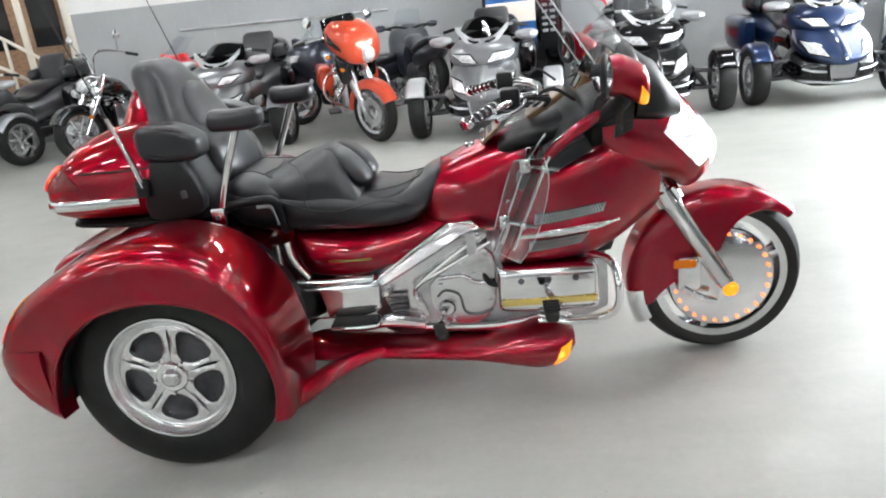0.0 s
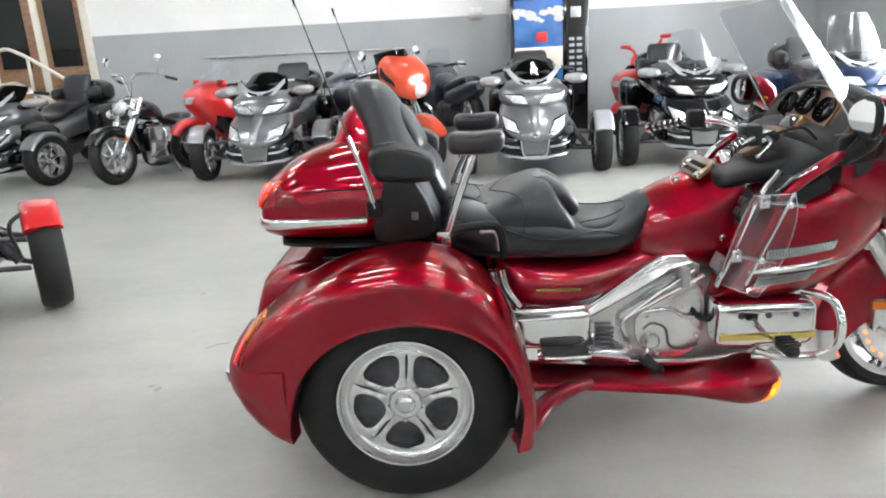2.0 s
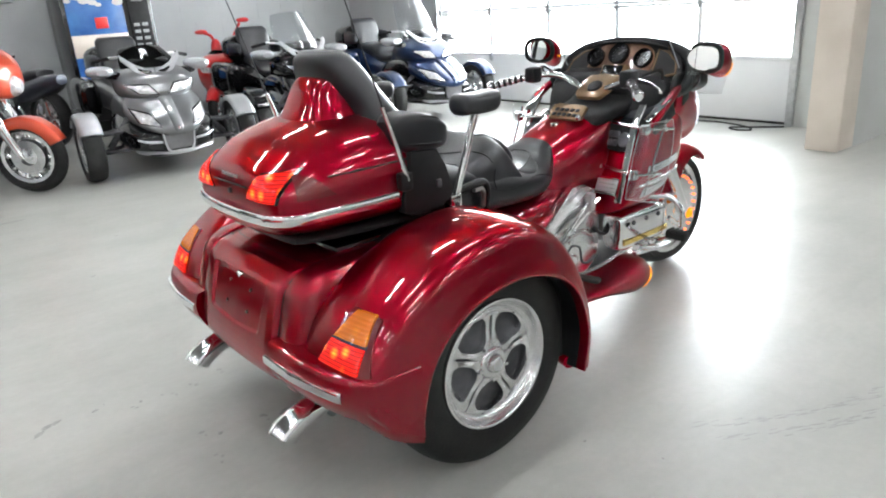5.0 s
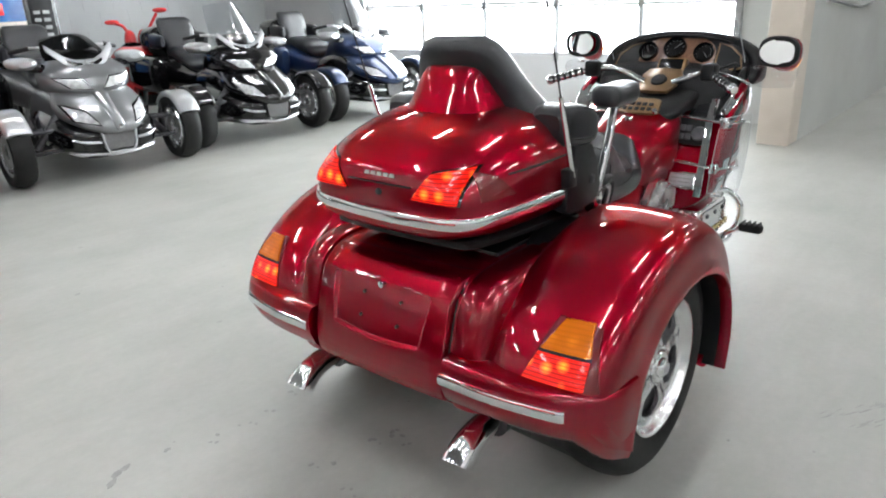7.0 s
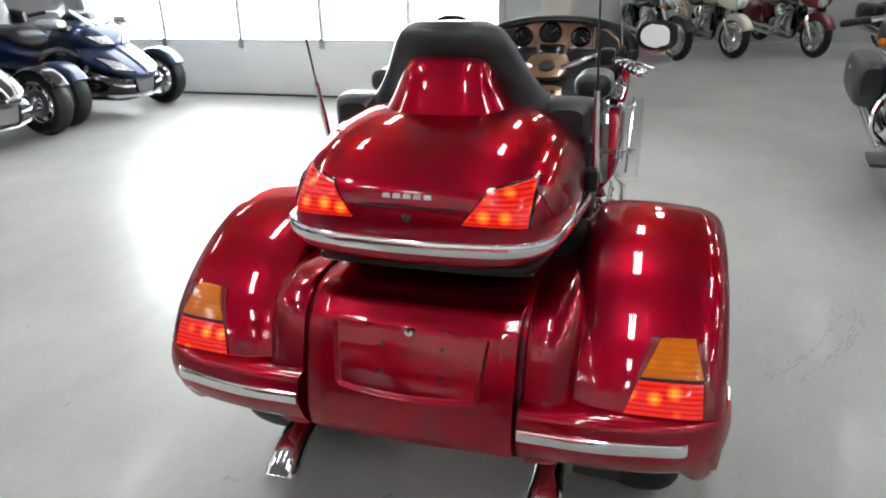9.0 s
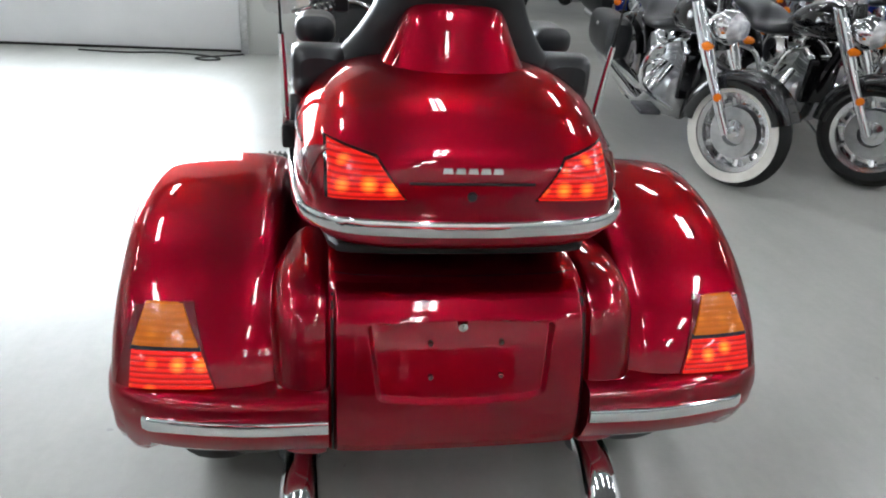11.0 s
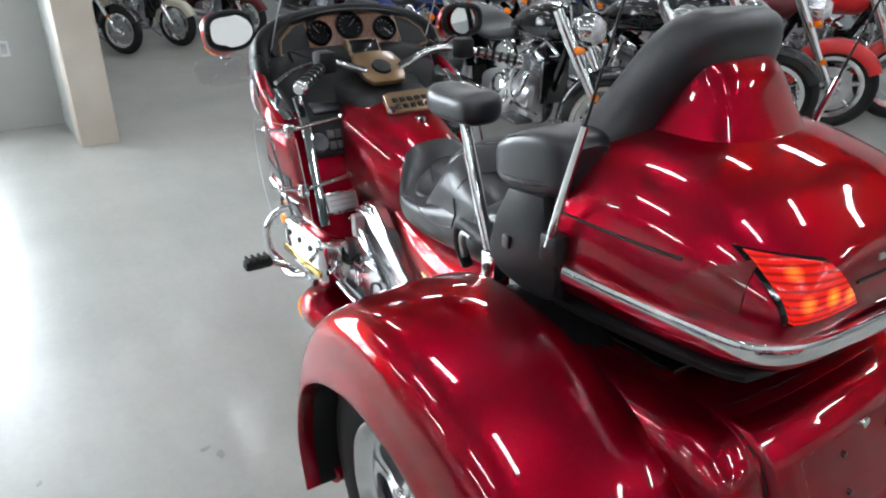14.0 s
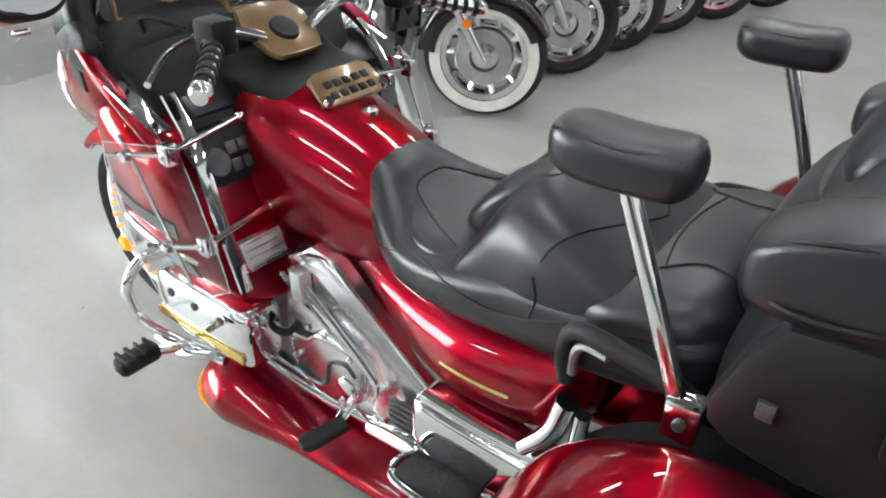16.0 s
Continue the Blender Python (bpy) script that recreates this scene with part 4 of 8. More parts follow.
for s in (-1, 1):
    # wing of the backrest with its piping
    part("backrest_wing", hull([(-0.085, 0.945, 0.978, 1.005, 0.040, 3.2), (-0.06, 0.918, 0.975, 1.022, 0.058, 5.0), (0.0, 0.908, 0.97, 1.024, 0.063, 6.0), (0.055, 0.908, 0.964, 1.008, 0.062, 6.0), (0.094, 0.912, 0.955, 0.988, 0.056, 5.0), (0.110, 0.924, 0.953, 0.975, 0.042, 3.6), (0.113, 0.943, 0.954, 0.964, 0.014, 2.4)], 4, 44, y0=s * 0.266), LEATHER, SEATBACK)
    part("wing_piping", tube([(-0.05, s * 0.322, 0.94), (0.015, s * 0.331, 0.932), (0.065, s * 0.327, 0.93), (0.10, s * 0.30, 0.935)], 0.004, n=6), PLASTIC, SEATBACK)
    part("wing_piping", tube([(-0.04, s * 0.316, 1.01), (0.015, s * 0.324, 1.012), (0.065, s * 0.32, 1.0), (0.10, s * 0.297, 0.975)], 0.003, n=6), PLASTIC, SEATBACK)
    side = part("side_pocket", plate([(-0.045, 0.922), (0.05, 0.915), (0.083, 0.86), (0.106, 0.79), (0.10, 0.762), (0.07, 0.742), (0.0, 0.730), (-0.055, 0.732), (-0.082, 0.745), (-0.086, 0.79), (-0.056, 0.87)], 0.046, 0.012, m=Matrix.Translation((0, s * 0.311 - 0.023, 0))), PLASTIC, SEATBACK)
    part("pocket_latch", box((0.035, s * 0.335 - 0.005, 0.80), (0.055, s * 0.335 + 0.005, 0.825), 0.004), DARKSTEEL, SEATBACK)
    # armrest on a chrome post
    px, py = (0.0, 0.0) if s > 0 else (-0.02, -0.018)
    post = part("armrest_post", tube([(0.128, s * 0.298, 0.715), (0.185 + px / 2, s * 0.296 + py / 2, 0.85), (0.255 + px, s * 0.283 + py, 1.0)], 0.0125, n=12), CHROME, TR, "polished chrome armrest post")
    part("post_clamp", box((0.106, s * 0.298 - 0.018, 0.695), (0.150, s * 0.298 + 0.018, 0.755), 0.006), CHROME, post)
    part("clamp_bolt", lathe([(0, s * 0.007), (0.007, s * 0.006), (0.008, 0)], (0.128, s * 0.316, 0.725), 10), DARKSTEEL, post)
    part("armrest_pad", moved(hull([(0.173, 1.010, 1.020, 1.030, 0.010, 2.2), (0.176, 1.000, 1.020, 1.040, 0.028, 2.3), (0.184, 0.992, 1.020, 1.049, 0.040, 2.6), (0.198, 0.988, 1.020, 1.053, 0.047, 2.9), (0.25, 0.986, 1.020, 1.050, 0.049, 3.0), (0.305, 0.987, 1.022, 1.053, 0.047, 3.0), (0.328, 0.994, 1.024, 1.052, 0.039, 2.7), (0.338, 1.004, 1.026, 1.046, 0.026, 2.4), (0.342, 1.016, 1.027, 1.037, 0.010, 2.2)], 4, 40, y0=s * 0.283), Matrix.Translation((px, py, 0))), LEATHER, post, "stitched black vinyl armrest pad")
    for e in (-1, 1):
        part("pad_seam", moved(tube([(0.186, s * 0.283 + e * 0.034, 1.042), (0.25, s * 0.283 + e * 0.043, 1.041), (0.330, s * 0.283 + e * 0.034, 1.044)], 0.0018, n=6), Matrix.Translation((px, py, 0))), PLASTIC, post)
    hnd = part("grab_handle", tube([(0.31, s * 0.235, 0.64), (0.308, s * 0.258, 0.70), (0.295, s * 0.264, 0.748), (0.25, s * 0.272, 0.758), (0.17, s * 0.282, 0.752), (0.12, s * 0.285, 0.74)], 0.014, n=12), PLASTIC, TR)
    part("handle_insert", tube([(0.296, s * 0.252, 0.67), (0.292, s * 0.262, 0.71), (0.278, s * 0.266, 0.735), (0.24, s * 0.272, 0.738)], 0.008, n=8), STEEL, hnd)

# saddle: passenger seat, driver's backrest, driver's seat
SAD = part("saddle", hull([(0.10, 0.70, 0.745, 0.79, 0.2, 3), (0.16, 0.64, 0.735, 0.80, 0.235, 3), (0.28, 0.605, 0.715, 0.785, 0.232, 3), (0.42, 0.597, 0.69, 0.77, 0.222, 3), (0.55, 0.592, 0.675, 0.73, 0.218, 3),
                     (0.66, 0.59, 0.67, 0.715, 0.20, 2.8), (0.73, 0.60, 0.675, 0.738, 0.168, 2.6), (0.775, 0.63, 0.69, 0.766, 0.138, 2.4), (0.815, 0.69, 0.74, 0.786, 0.10, 2.3)], 6, 44), LEATHER, TR, "two-up black vinyl touring saddle")
PSEAT = part("passenger_seat", hull([(0.11, 0.73, 0.765, 0.80, 0.19, 3.4), (0.16, 0.70, 0.76, 0.820, 0.224, 3.4), (0.22, 0.69, 0.752, 0.815, 0.232, 3.4), (0.28, 0.69, 0.745, 0.800, 0.230, 3.2), (0.33, 0.70, 0.74, 0.785, 0.21, 3.0)], 4, 44), LEATHER, SAD)
BOL = part("driver_backrest", hull([(0.19, 0.72, 0.752, 0.790, 0.20, 3.2), (0.26, 0.68, 0.745, 0.806, 0.219, 3.4), (0.33, 0.65, 0.735, 0.830, 0.222, 3.6), (0.40, 0.63, 0.72, 0.856, 0.216, 3.4), (0.45, 0.62, 0.705, 0.870, 0.208, 3.0), (0.483, 0.62, 0.70, 0.856, 0.204, 2.9), (0.515, 0.63, 0.695, 0.805, 0.202, 2.9), (0.545, 0.64, 0.69, 0.745, 0.20, 3.0), (0.565, 0.66, 0.69, 0.715, 0.17, 3.0)], 5, 64), LEATHER, SAD)
for s in (-1, 1):
    part("lumbar_pad", column([(0.738, 0.50, 0.575, 0.060, 2.8, s * 0.062), (0.76, 0.50, 0.582, 0.068, 2.8, s * 0.068), (0.80, 0.48, 0.560, 0.071, 2.7, s * 0.070), (0.842, 0.45, 0.522, 0.065, 2.5, s * 0.063), (0.868, 0.43, 0.480, 0.045, 2.3, s * 0.046)], 4, 28), LEATHER, SAD)
DSEAT = part("driver_seat_pad", hull([(0.53, 0.69, 0.705, 0.724, 0.15, 3.0), (0.58, 0.68, 0.70, 0.728, 0.178, 3.0), (0.645, 0.68, 0.70, 0.724, 0.168, 2.9), (0.695, 0.69, 0.71, 0.730, 0.13, 2.6), (0.725, 0.70, 0.72, 0.742, 0.085, 2.4)], 5, 32), LEATHER, SAD)
sad_tree = tree_of(SAD, PSEAT, BOL, DSEAT)


def seam(pts, r=0.0019, way="z", lift=0.001):
    """A stitched seam laid on the saddle."""
    out = []
    for a, b in spline(pts, 5):
        if way == "z":
            h = sad_tree.ray_cast(Vector((a, b, 2)), Vector((0, 0, -1)))[0]
        else:
            h = sad_tree.ray_cast(Vector((a, way * 2, b)), Vector((0, -way, 0)))[0]
        if h is not None:
            out.append(h + (Vector((0, 0, lift)) if way == "z" else Vector((0, way * lift, 0))))
    return tube(out, r, n=6, smooth=False)


for s in (-1, 1):
    part("seat_seam", seam([(0.385, s * 0.21), (0.35, s * 0.15), (0.31, s * 0.07), (0.285, 0.0)]), PLASTIC, SAD)
    part("seat_seam", seam([(0.392, 0.77), (0.382, 0.735), (0.388, 0.70)], way=s), PLASTIC, SAD)
    part("seat_seam", seam([(0.388, 0.70), (0.45, 0.685), (0.52, 0.69), (0.60, 0.70), (0.68, 0.69), (0.74, 0.665)], way=s), PLASTIC, SAD)
    part("seat_seam", seam([(0.388, 0.70), (0.30, 0.735), (0.22, 0.752), (0.15, 0.765)], way=s), PLASTIC, SAD)
    part("seat_seam", seam([(0.13, s * 0.12), (0.19, s * 0.11), (0.235, s * 0.135), (0.27, s * 0.16)]), PLASTIC, SAD)
    part("seat_seam", seam([(0.235, s * 0.135), (0.25, s * 0.06), (0.255, 0.0)]), PLASTIC, SAD)
    part("seat_seam", seam([(0.575, s * 0.15), (0.63, s * 0.12), (0.69, s * 0.085), (0.74, s * 0.05), (0.75, 0.0)]), PLASTIC, SAD)

# tank cover and side covers
TANK = part("tank_cover", hull([(0.735, 0.585, 0.62, 0.70, 0.105, 2.6), (0.78, 0.56, 0.62, 0.755, 0.138, 2.6), (0.84, 0.54, 0.625, 0.792, 0.156, 2.5), (0.92, 0.52, 0.665, 0.825, 0.165, 2.4), (1.0, 0.50, 0.715, 0.852, 0.171, 2.4), (1.06, 0.48, 0.765, 0.866, 0.172, 2.5), (1.085, 0.48, 0.78, 0.870, 0.166, 2.6), (1.14, 0.48, 0.78, 0.875, 0.150, 2.8)], 5, 44), RED, TR)
SIDE = part("side_cover", hull([(0.30, 0.46, 0.55, 0.66, 0.14, 2.8), (0.36, 0.44, 0.49, 0.635, 0.195, 2.6), (0.50, 0.43, 0.48, 0.618, 0.210, 2.6), (0.62, 0.45, 0.49, 0.615, 0.192, 2.6), (0.74, 0.49, 0.53, 0.625, 0.164, 2.6), (0.82, 0.52, 0.58, 0.63, 0.145, 2.8), (0.9, 0.54, 0.59, 0.62, 0.13, 2.6)], 5, 36), RED, TR)
st = tree_of(SIDE)
for s in (-1, 1):
    part("script_badge", patch(st, [(0.420, 0.510), (0.566, 0.507), (0.566, 0.513), (0.420, 0.516)], (0, -s, 0), 0.003, 0.004), GOLD, SIDE, "thin gold badge bar")
part("filler_cap", lathe([(0.0, 0.004), (0.014, 0.0035), (0.018, 0.0), (0.018, -0.01)], (0.92, -0.02, 0.829), 20, axis="z"), CHROME, TANK)

# fairing: lower sides with a sloping rear face, and the nose
FAIR = part("side_fairing", hull([(1.045, 0.465, 0.72, 0.808, 0.318, 4.2), (1.052, 0.455, 0.72, 0.818, 0.332, 4.2), (1.11, 0.445, 0.72, 0.832, 0.342, 3.8), (1.2, 0.44, 0.73, 0.862, 0.345, 3.4), (1.32, 0.455, 0.74, 0.905, 0.326, 3.0), (1.42, 0.52, 0.74, 0.915, 0.286, 2.8), (1.50, 0.575, 0.74, 0.90, 0.235, 2.6)], 5, 48, shear=0.45, z_ref=0.60, fade=(1.045, 1.42)), RED, TR)
ft = tree_of(FAIR)
NOSE = part("nose_fairing", hull([(1.315, 0.79, 0.89, 0.965, 0.318, 3.0), (1.35, 0.75, 0.89, 0.985, 0.326, 3.0), (1.40, 0.72, 0.88, 1.0, 0.318, 2.8), (1.47, 0.69, 0.86, 1.005, 0.303, 2.6), (1.54, 0.67, 0.83, 0.985, 0.282, 2.4), (1.61, 0.630, 0.775, 0.925, 0.238, 2.3), (1.665, 0.665, 0.765, 0.855, 0.18, 2.2), (1.70, 0.712, 0.768, 0.812, 0.11, 2.1), (1.713, 0.75, 0.772, 0.79, 0.05, 2.0)], 5, 44), RED, TR)
nt = tree_of(NOSE)
for s in (-1, 1):
    # headlamp on the nose
    part("headlamp", patch(nt, [(s * 0.035, 0.73), (s * 0.17, 0.725), (s * 0.235, 0.85), (s * 0.05, 0.865)], (-1, 0, 0), 0.004, 0.01, 12, 10), HEADGLOW, NOSE, "lit white headlamp lens")
    part("headlamp_side", patch(nt, [(1.495, 0.86), (1.615, 0.735), (1.668, 0.765), (1.535, 0.935)], (0, -s, 0), 0.006, 0.01, 10, 8), HEADGLOW, NOSE, "lit clear headlamp lens wrapping the nose")
    part("air_vent", patch(nt, [(1.345, 0.862), (1.40, 0.885), (1.405, 0.925), (1.35, 0.918)], (0, -s, 0), 0.004, 0.01, 6, 6), PLASTIC, NOSE)
    # intake grilles and the bright spear between them
    for cs in ([(1.10, 0.622), (1.31, 0.648), (1.315, 0.678), (1.105, 0.658)], [(1.08, 0.53), (1.24, 0.548), (1.265, 0.585), (1.085, 0.572)]):
        g = part("grille", patch(ft, cs, (0, -s, 0), 0.002, 0.01, 10, 4), PLASTIC, FAIR)
        (a0, b0), (a1, b1), (a2, b2), (a3, b3) = cs
        wires = bmesh.new()
        for i in range(25):
            for dirn in (-1, 1):
                u0, u1 = (i - 0.5) / 24, (i - 0.5 + dirn * 1.5) / 24
                pts = []
                for u, v in ((min(max(u0, 0), 1), 0.05), (min(max(u1, 0), 1), 0.95)):
                    x = (a0 + (a1 - a0) * u) * (1 - v) + (a3 + (a2 - a3) * u) * v
                    z = (b0 + (b1 - b0) * u) * (1 - v) + (b3 + (b2 - b3) * u) * v
                    h = ft.ray_cast(Vector((x, s * 3, z)), Vector((0, -s, 0)))[0]
                    pts.append((h.x, h.y + s * 0.005, h.z))
                tube(pts, 0.0013, n=4, bm=wires)
        part("mesh_wire", wires, STEEL, g)
    sp = []
    for x, z in ((1.05, 0.588), (1.15, 0.596), (1.28, 0.606), (1.36, 0.612)):
        h = ft.ray_cast(Vector((x, s * 3, z)), Vector((0, -s, 0)))[0]
        sp.append((h.x, h.y + s * 0.008, h.z))
    part("chrome_spear", tube(sp, [0.006, 0.012, 0.012, 0.003], n=10), CHROME, FAIR)
    part("wing_knob", box((1.315, s * 0.43 - 0.022, 0.993), (1.327, s * 0.43 + 0.008, 1.004), 0.004), CHROME, NOSE)
    part("fairing_rim", tube([(1.125, s * 0.318, 0.778), (1.155, s * 0.330, 0.828), (1.205, s * 0.336, 0.876), (1.27, s * 0.334, 0.918), (1.345, s * 0.322, 0.955)], [0.010, 0.016, 0.018, 0.018, 0.012], n=12), RED, FAIR)

# windscreen: a curved sheet, leaning back
ws = []
for i in range(15):
    u = i / 14
    row = []
    for j in range(13):
        v = j / 12
        half = 0.29 - 0.05 * v * v
        y = (2 * u - 1) * half
        row.append((1.535 - 0.31 * v - 0.16 * (2 * u - 1) ** 2 * (1 - 0.35 * v), y - 0.02, 0.985 + 0.41 * v - 0.03 * (2 * u - 1) ** 2))
    ws.append(row)
g = bmesh.new()
loft([r + [(x - 0.005, y, z) for x, y, z in reversed(r)] for r in ws], g)
SCREEN = part("windscreen", g, SCREENGLASS, TR, "tall clear windscreen")
SCREEN.visible_shadow = False
rim_pts = [ws[0][k] for k in range(0, 13, 3)] + [ws[k][12] for k in range(2, 13, 2)] + [ws[14][k] for k in range(12, -1, -3)]
part("screen_edge", tube(rim_pts, 0.0022, n=6), EDGEGLASS, SCREEN)

# cockpit: dash, gauges, console
part("cockpit_liner", column([(0.83, 1.17, 1.34, 0.27, 4, 0), (0.90, 1.21, 1.36, 0.29, 4, 0), (0.96, 1.27, 1.42, 0.315, 3.6, 0)], 4, 36), PLASTIC, TR)
part("dash_apron", hull([(1.262, 0.82, 0.88, 0.945, 0.27, 4), (1.275, 0.81, 0.89, 0.985, 0.30, 4), (1.335, 0.80, 0.90, 1.01, 0.315, 3.4)], 3, 36), PLASTIC, TR)
hood = hull([(1.372, 0.90, 1.0, 1.112, 0.335, 2.8), (1.40, 0.90, 0.99, 1.116, 0.335, 2.8), (1.45, 0.90, 0.97, 1.075, 0.325, 2.7), (1.51, 0.9, 0.95, 1.0, 0.26, 2.4)], 4, 44)
HOOD = part("dash_hood", hood, PLASTIC, TR, "black moulded instrument hood")
part("hood_rim", tube([(1.275, 0.295, 0.94), (1.325, 0.32, 0.99), (1.355, 0.30, 1.052), (1.368, 0.22, 1.096), (1.372, 0.11, 1.118), (1.374, 0, 1.124), (1.372, -0.11, 1.118), (1.368, -0.22, 1.096), (1.355, -0.30, 1.052), (1.325, -0.32, 0.99), (1.275, -0.295, 0.94)], [0.022, 0.03, 0.028, 0.024, 0.022, 0.022, 0.024, 0.028, 0.03, 0.022], n=12), PLASTIC, HOOD)
visor = [(1.355, -0.285, 1.050), (1.366, -0.215, 1.094), (1.371, -0.11, 1.117), (1.373, 0, 1.123), (1.371, 0.11, 1.117), (1.366, 0.215, 1.094), (1.355, 0.285, 1.050)]
rows = [[(x - 0.042 * (1 - (y / 0.32) ** 2), y * 0.985, z + 0.006), (x + 0.02, y * 1.02, z + 0.014), (x + 0.02, y * 1.02, z + 0.004), (x - 0.038 * (1 - (y / 0.32) ** 2), y * 0.97, z - 0.003)] for x, y, z in spline(visor, 4)]
part("hood_visor", loft(rows), PLASTIC, HOOD)
dash_m = pose(1.312, 0, 1.052, 0, 31, 0)


def dash_plate(outline, thick, mat, name, parent, label="", lift=0.0, bevel=0.003, smooth=0):
    m = dash_m @ Matrix.Translation((-lift, 0, 0)) @ Matrix.Rotation(math.pi / 2, 4, "Z")
    return part(name, plate(outline, thick, bevel, m=m, smooth=smooth), mat, parent, label)


FACE = [(-0.295, -0.05), (-0.22, -0.085), (-0.12, -0.115), (0.12, -0.115), (0.22, -0.085), (0.295, -0.05), (0.285, 0.0), (0.22, 0.062), (0.11, 0.092), (0, 0.098), (-0.11, 0.092), (-0.22, 0.062), (-0.285, 0.0)]
dash_plate(FACE, 0.13, PLASTIC, "dash_shell", HOOD, "", -0.135, 0.006, 3)
DASH = dash_plate([(-0.155, -0.06), (-0.075, -0.11), (0.075, -0.11), (0.155, -0.06), (0.155, 0.03), (0.10, 0.078), (0, 0.086), (-0.10, 0.078), (-0.155, 0.03)], 0.012, WOOD, "dash_panel", TR, "burl wood dash panel", 0.0, 0.003, 3)
TILT = Matrix.Rotation(radians(31), 4, "Y")
for y, z, r in ((-0.112, 0.012, 0.042), (0.016, 0.030, 0.048), (0.130, 0.012, 0.042)):
    c = dash_m @ Vector((-0.014, y, z))
    b = lathe([(r * 1.02, 0.004), (r, -0.014), (r * 0.93, -0.018), (r * 0.88, -0.012), (r * 0.84, -0.001), (0.0, -0.001)], (0, 0, 0), 32, axis="x")
    gg = part("gauge", moved(b, Matrix.Translation(c) @ TILT), GLOSSBLACK, DASH, "round black gauge in a deep cup")
    b = box((-0.0055, -0.0009, 0), (-0.004, 0.0009, r * 0.66), m=Matrix.Translation(c) @ TILT @ Matrix.Rotation(radians(60 - 90 * y * 8), 4, "X"))
    part("needle", b, MESHGREY, gg)
    ticks = bmesh.new()
    for k in range(11):
        box((-0.0035, -0.0006, r * 0.66), (-0.0025, 0.0006, r * 0.76), bm=ticks, m=Matrix.Translation(c) @ TILT @ Matrix.Rotation(radians(-130 + 26 * k), 4, "X"))
    part("gauge_ticks", ticks, MESHGREY, gg)
for s in (-1, 1):
    b = [(s * 0.168, -0.07), (s * 0.275, -0.045), (s * 0.262, 0.005), (s * 0.215, 0.045), (s * 0.166, 0.06)]
    part("speaker_surround", tube([dash_m @ Vector((-0.002, y, z)) for y, z in b + b[:1]], 0.006, n=6, smooth=False), BRONZE, DASH)
    sg = dash_plate(b, 0.006, PLASTIC, "speaker_grille", DASH, "black speaker grille in a bronze surround", 0.0, 0.002)
dsp = part("display_bezel", box((-0.045, -0.062, -0.090), (-0.004, 0.062, -0.024), 0.010, m=dash_m), BRONZE, DASH)
part("display", box((-0.0475, -0.05, -0.078), (-0.044, 0.05, -0.034), 0.004, m=dash_m), GLOSSBLACK, dsp)
part("warning_light", box((-0.022, -0.136, -0.092), (-0.008, -0.122, -0.080), 0.003, m=dash_m), REDSPOT, DASH)
for k in range(5):
    part("dash_button", box((-0.02, -0.145 + 0.02 * k - 0.007, -0.112), (-0.012, -0.145 + 0.02 * k + 0.007, -0.102), 0.002, m=dash_m), PLASTIC, DASH)
# console between tank and dash
CON = part("console", hull([(1.01, 0.800, 0.818, 0.842, 0.10, 3), (1.03, 0.80, 0.828, 0.856, 0.125, 3), (1.06, 0.805, 0.838, 0.868, 0.14, 3.2), (1.10, 0.815, 0.845, 0.880, 0.145, 3.6), (1.18, 0.82, 0.865, 0.900, 0.15, 3.6), (1.28, 0.845, 0.895, 0.93, 0.20, 3.2)], 4, 36), PLASTIC, TR)
RADM = pose(0.995, 0, 0.860, 52, 0, 90)
RAD = part("radio_panel", plate([(-0.092, -0.034), (-0.07, -0.042), (0.07, -0.042), (0.092, -0.034), (0.084, 0.03), (0.06, 0.04), (-0.06, 0.04), (-0.084, 0.03)], 0.014, 0.005, m=RADM), BRONZE, CON, "bronze radio control panel")
for i in range(5):
    for j in range(2):
        part("radio_button", box((-0.06 + 0.026 * i, 0.01, -0.03 + 0.026 * j), (-0.042 + 0.026 * i, 0.018, -0.014 + 0.026 * j), 0.002, m=RADM), PLASTIC, RAD)
for s in (-1, 1):
    part("radio_knob", lathe([(0.0, 0.022), (0.01, 0.022), (0.012, 0.01)], (0, 0, 0), 14), CHROME, RAD).matrix_basis = RADM @ Matrix.Translation((s * 0.078, 0, -0.03))
part("triple_cover", plate([(-0.055, -0.065), (0.055, -0.065), (0.08, -0.01), (0.07, 0.075), (-0.07, 0.075), (-0.08, -0.01)], 0.02, 0.006, m=pose(1.175, 0, 0.930, 58, 0, 90), smooth=2), BRONZE, CON, "bronze handlebar cover")
part("ignition", lathe([(0.0, 0.02), (0.03, 0.018), (0.034, 0.01), (0.034, 0.0)], (0, 0, 0), 20), PLASTIC, CON).matrix_basis = pose(1.17, 0, 0.938, 58, 0, 90)

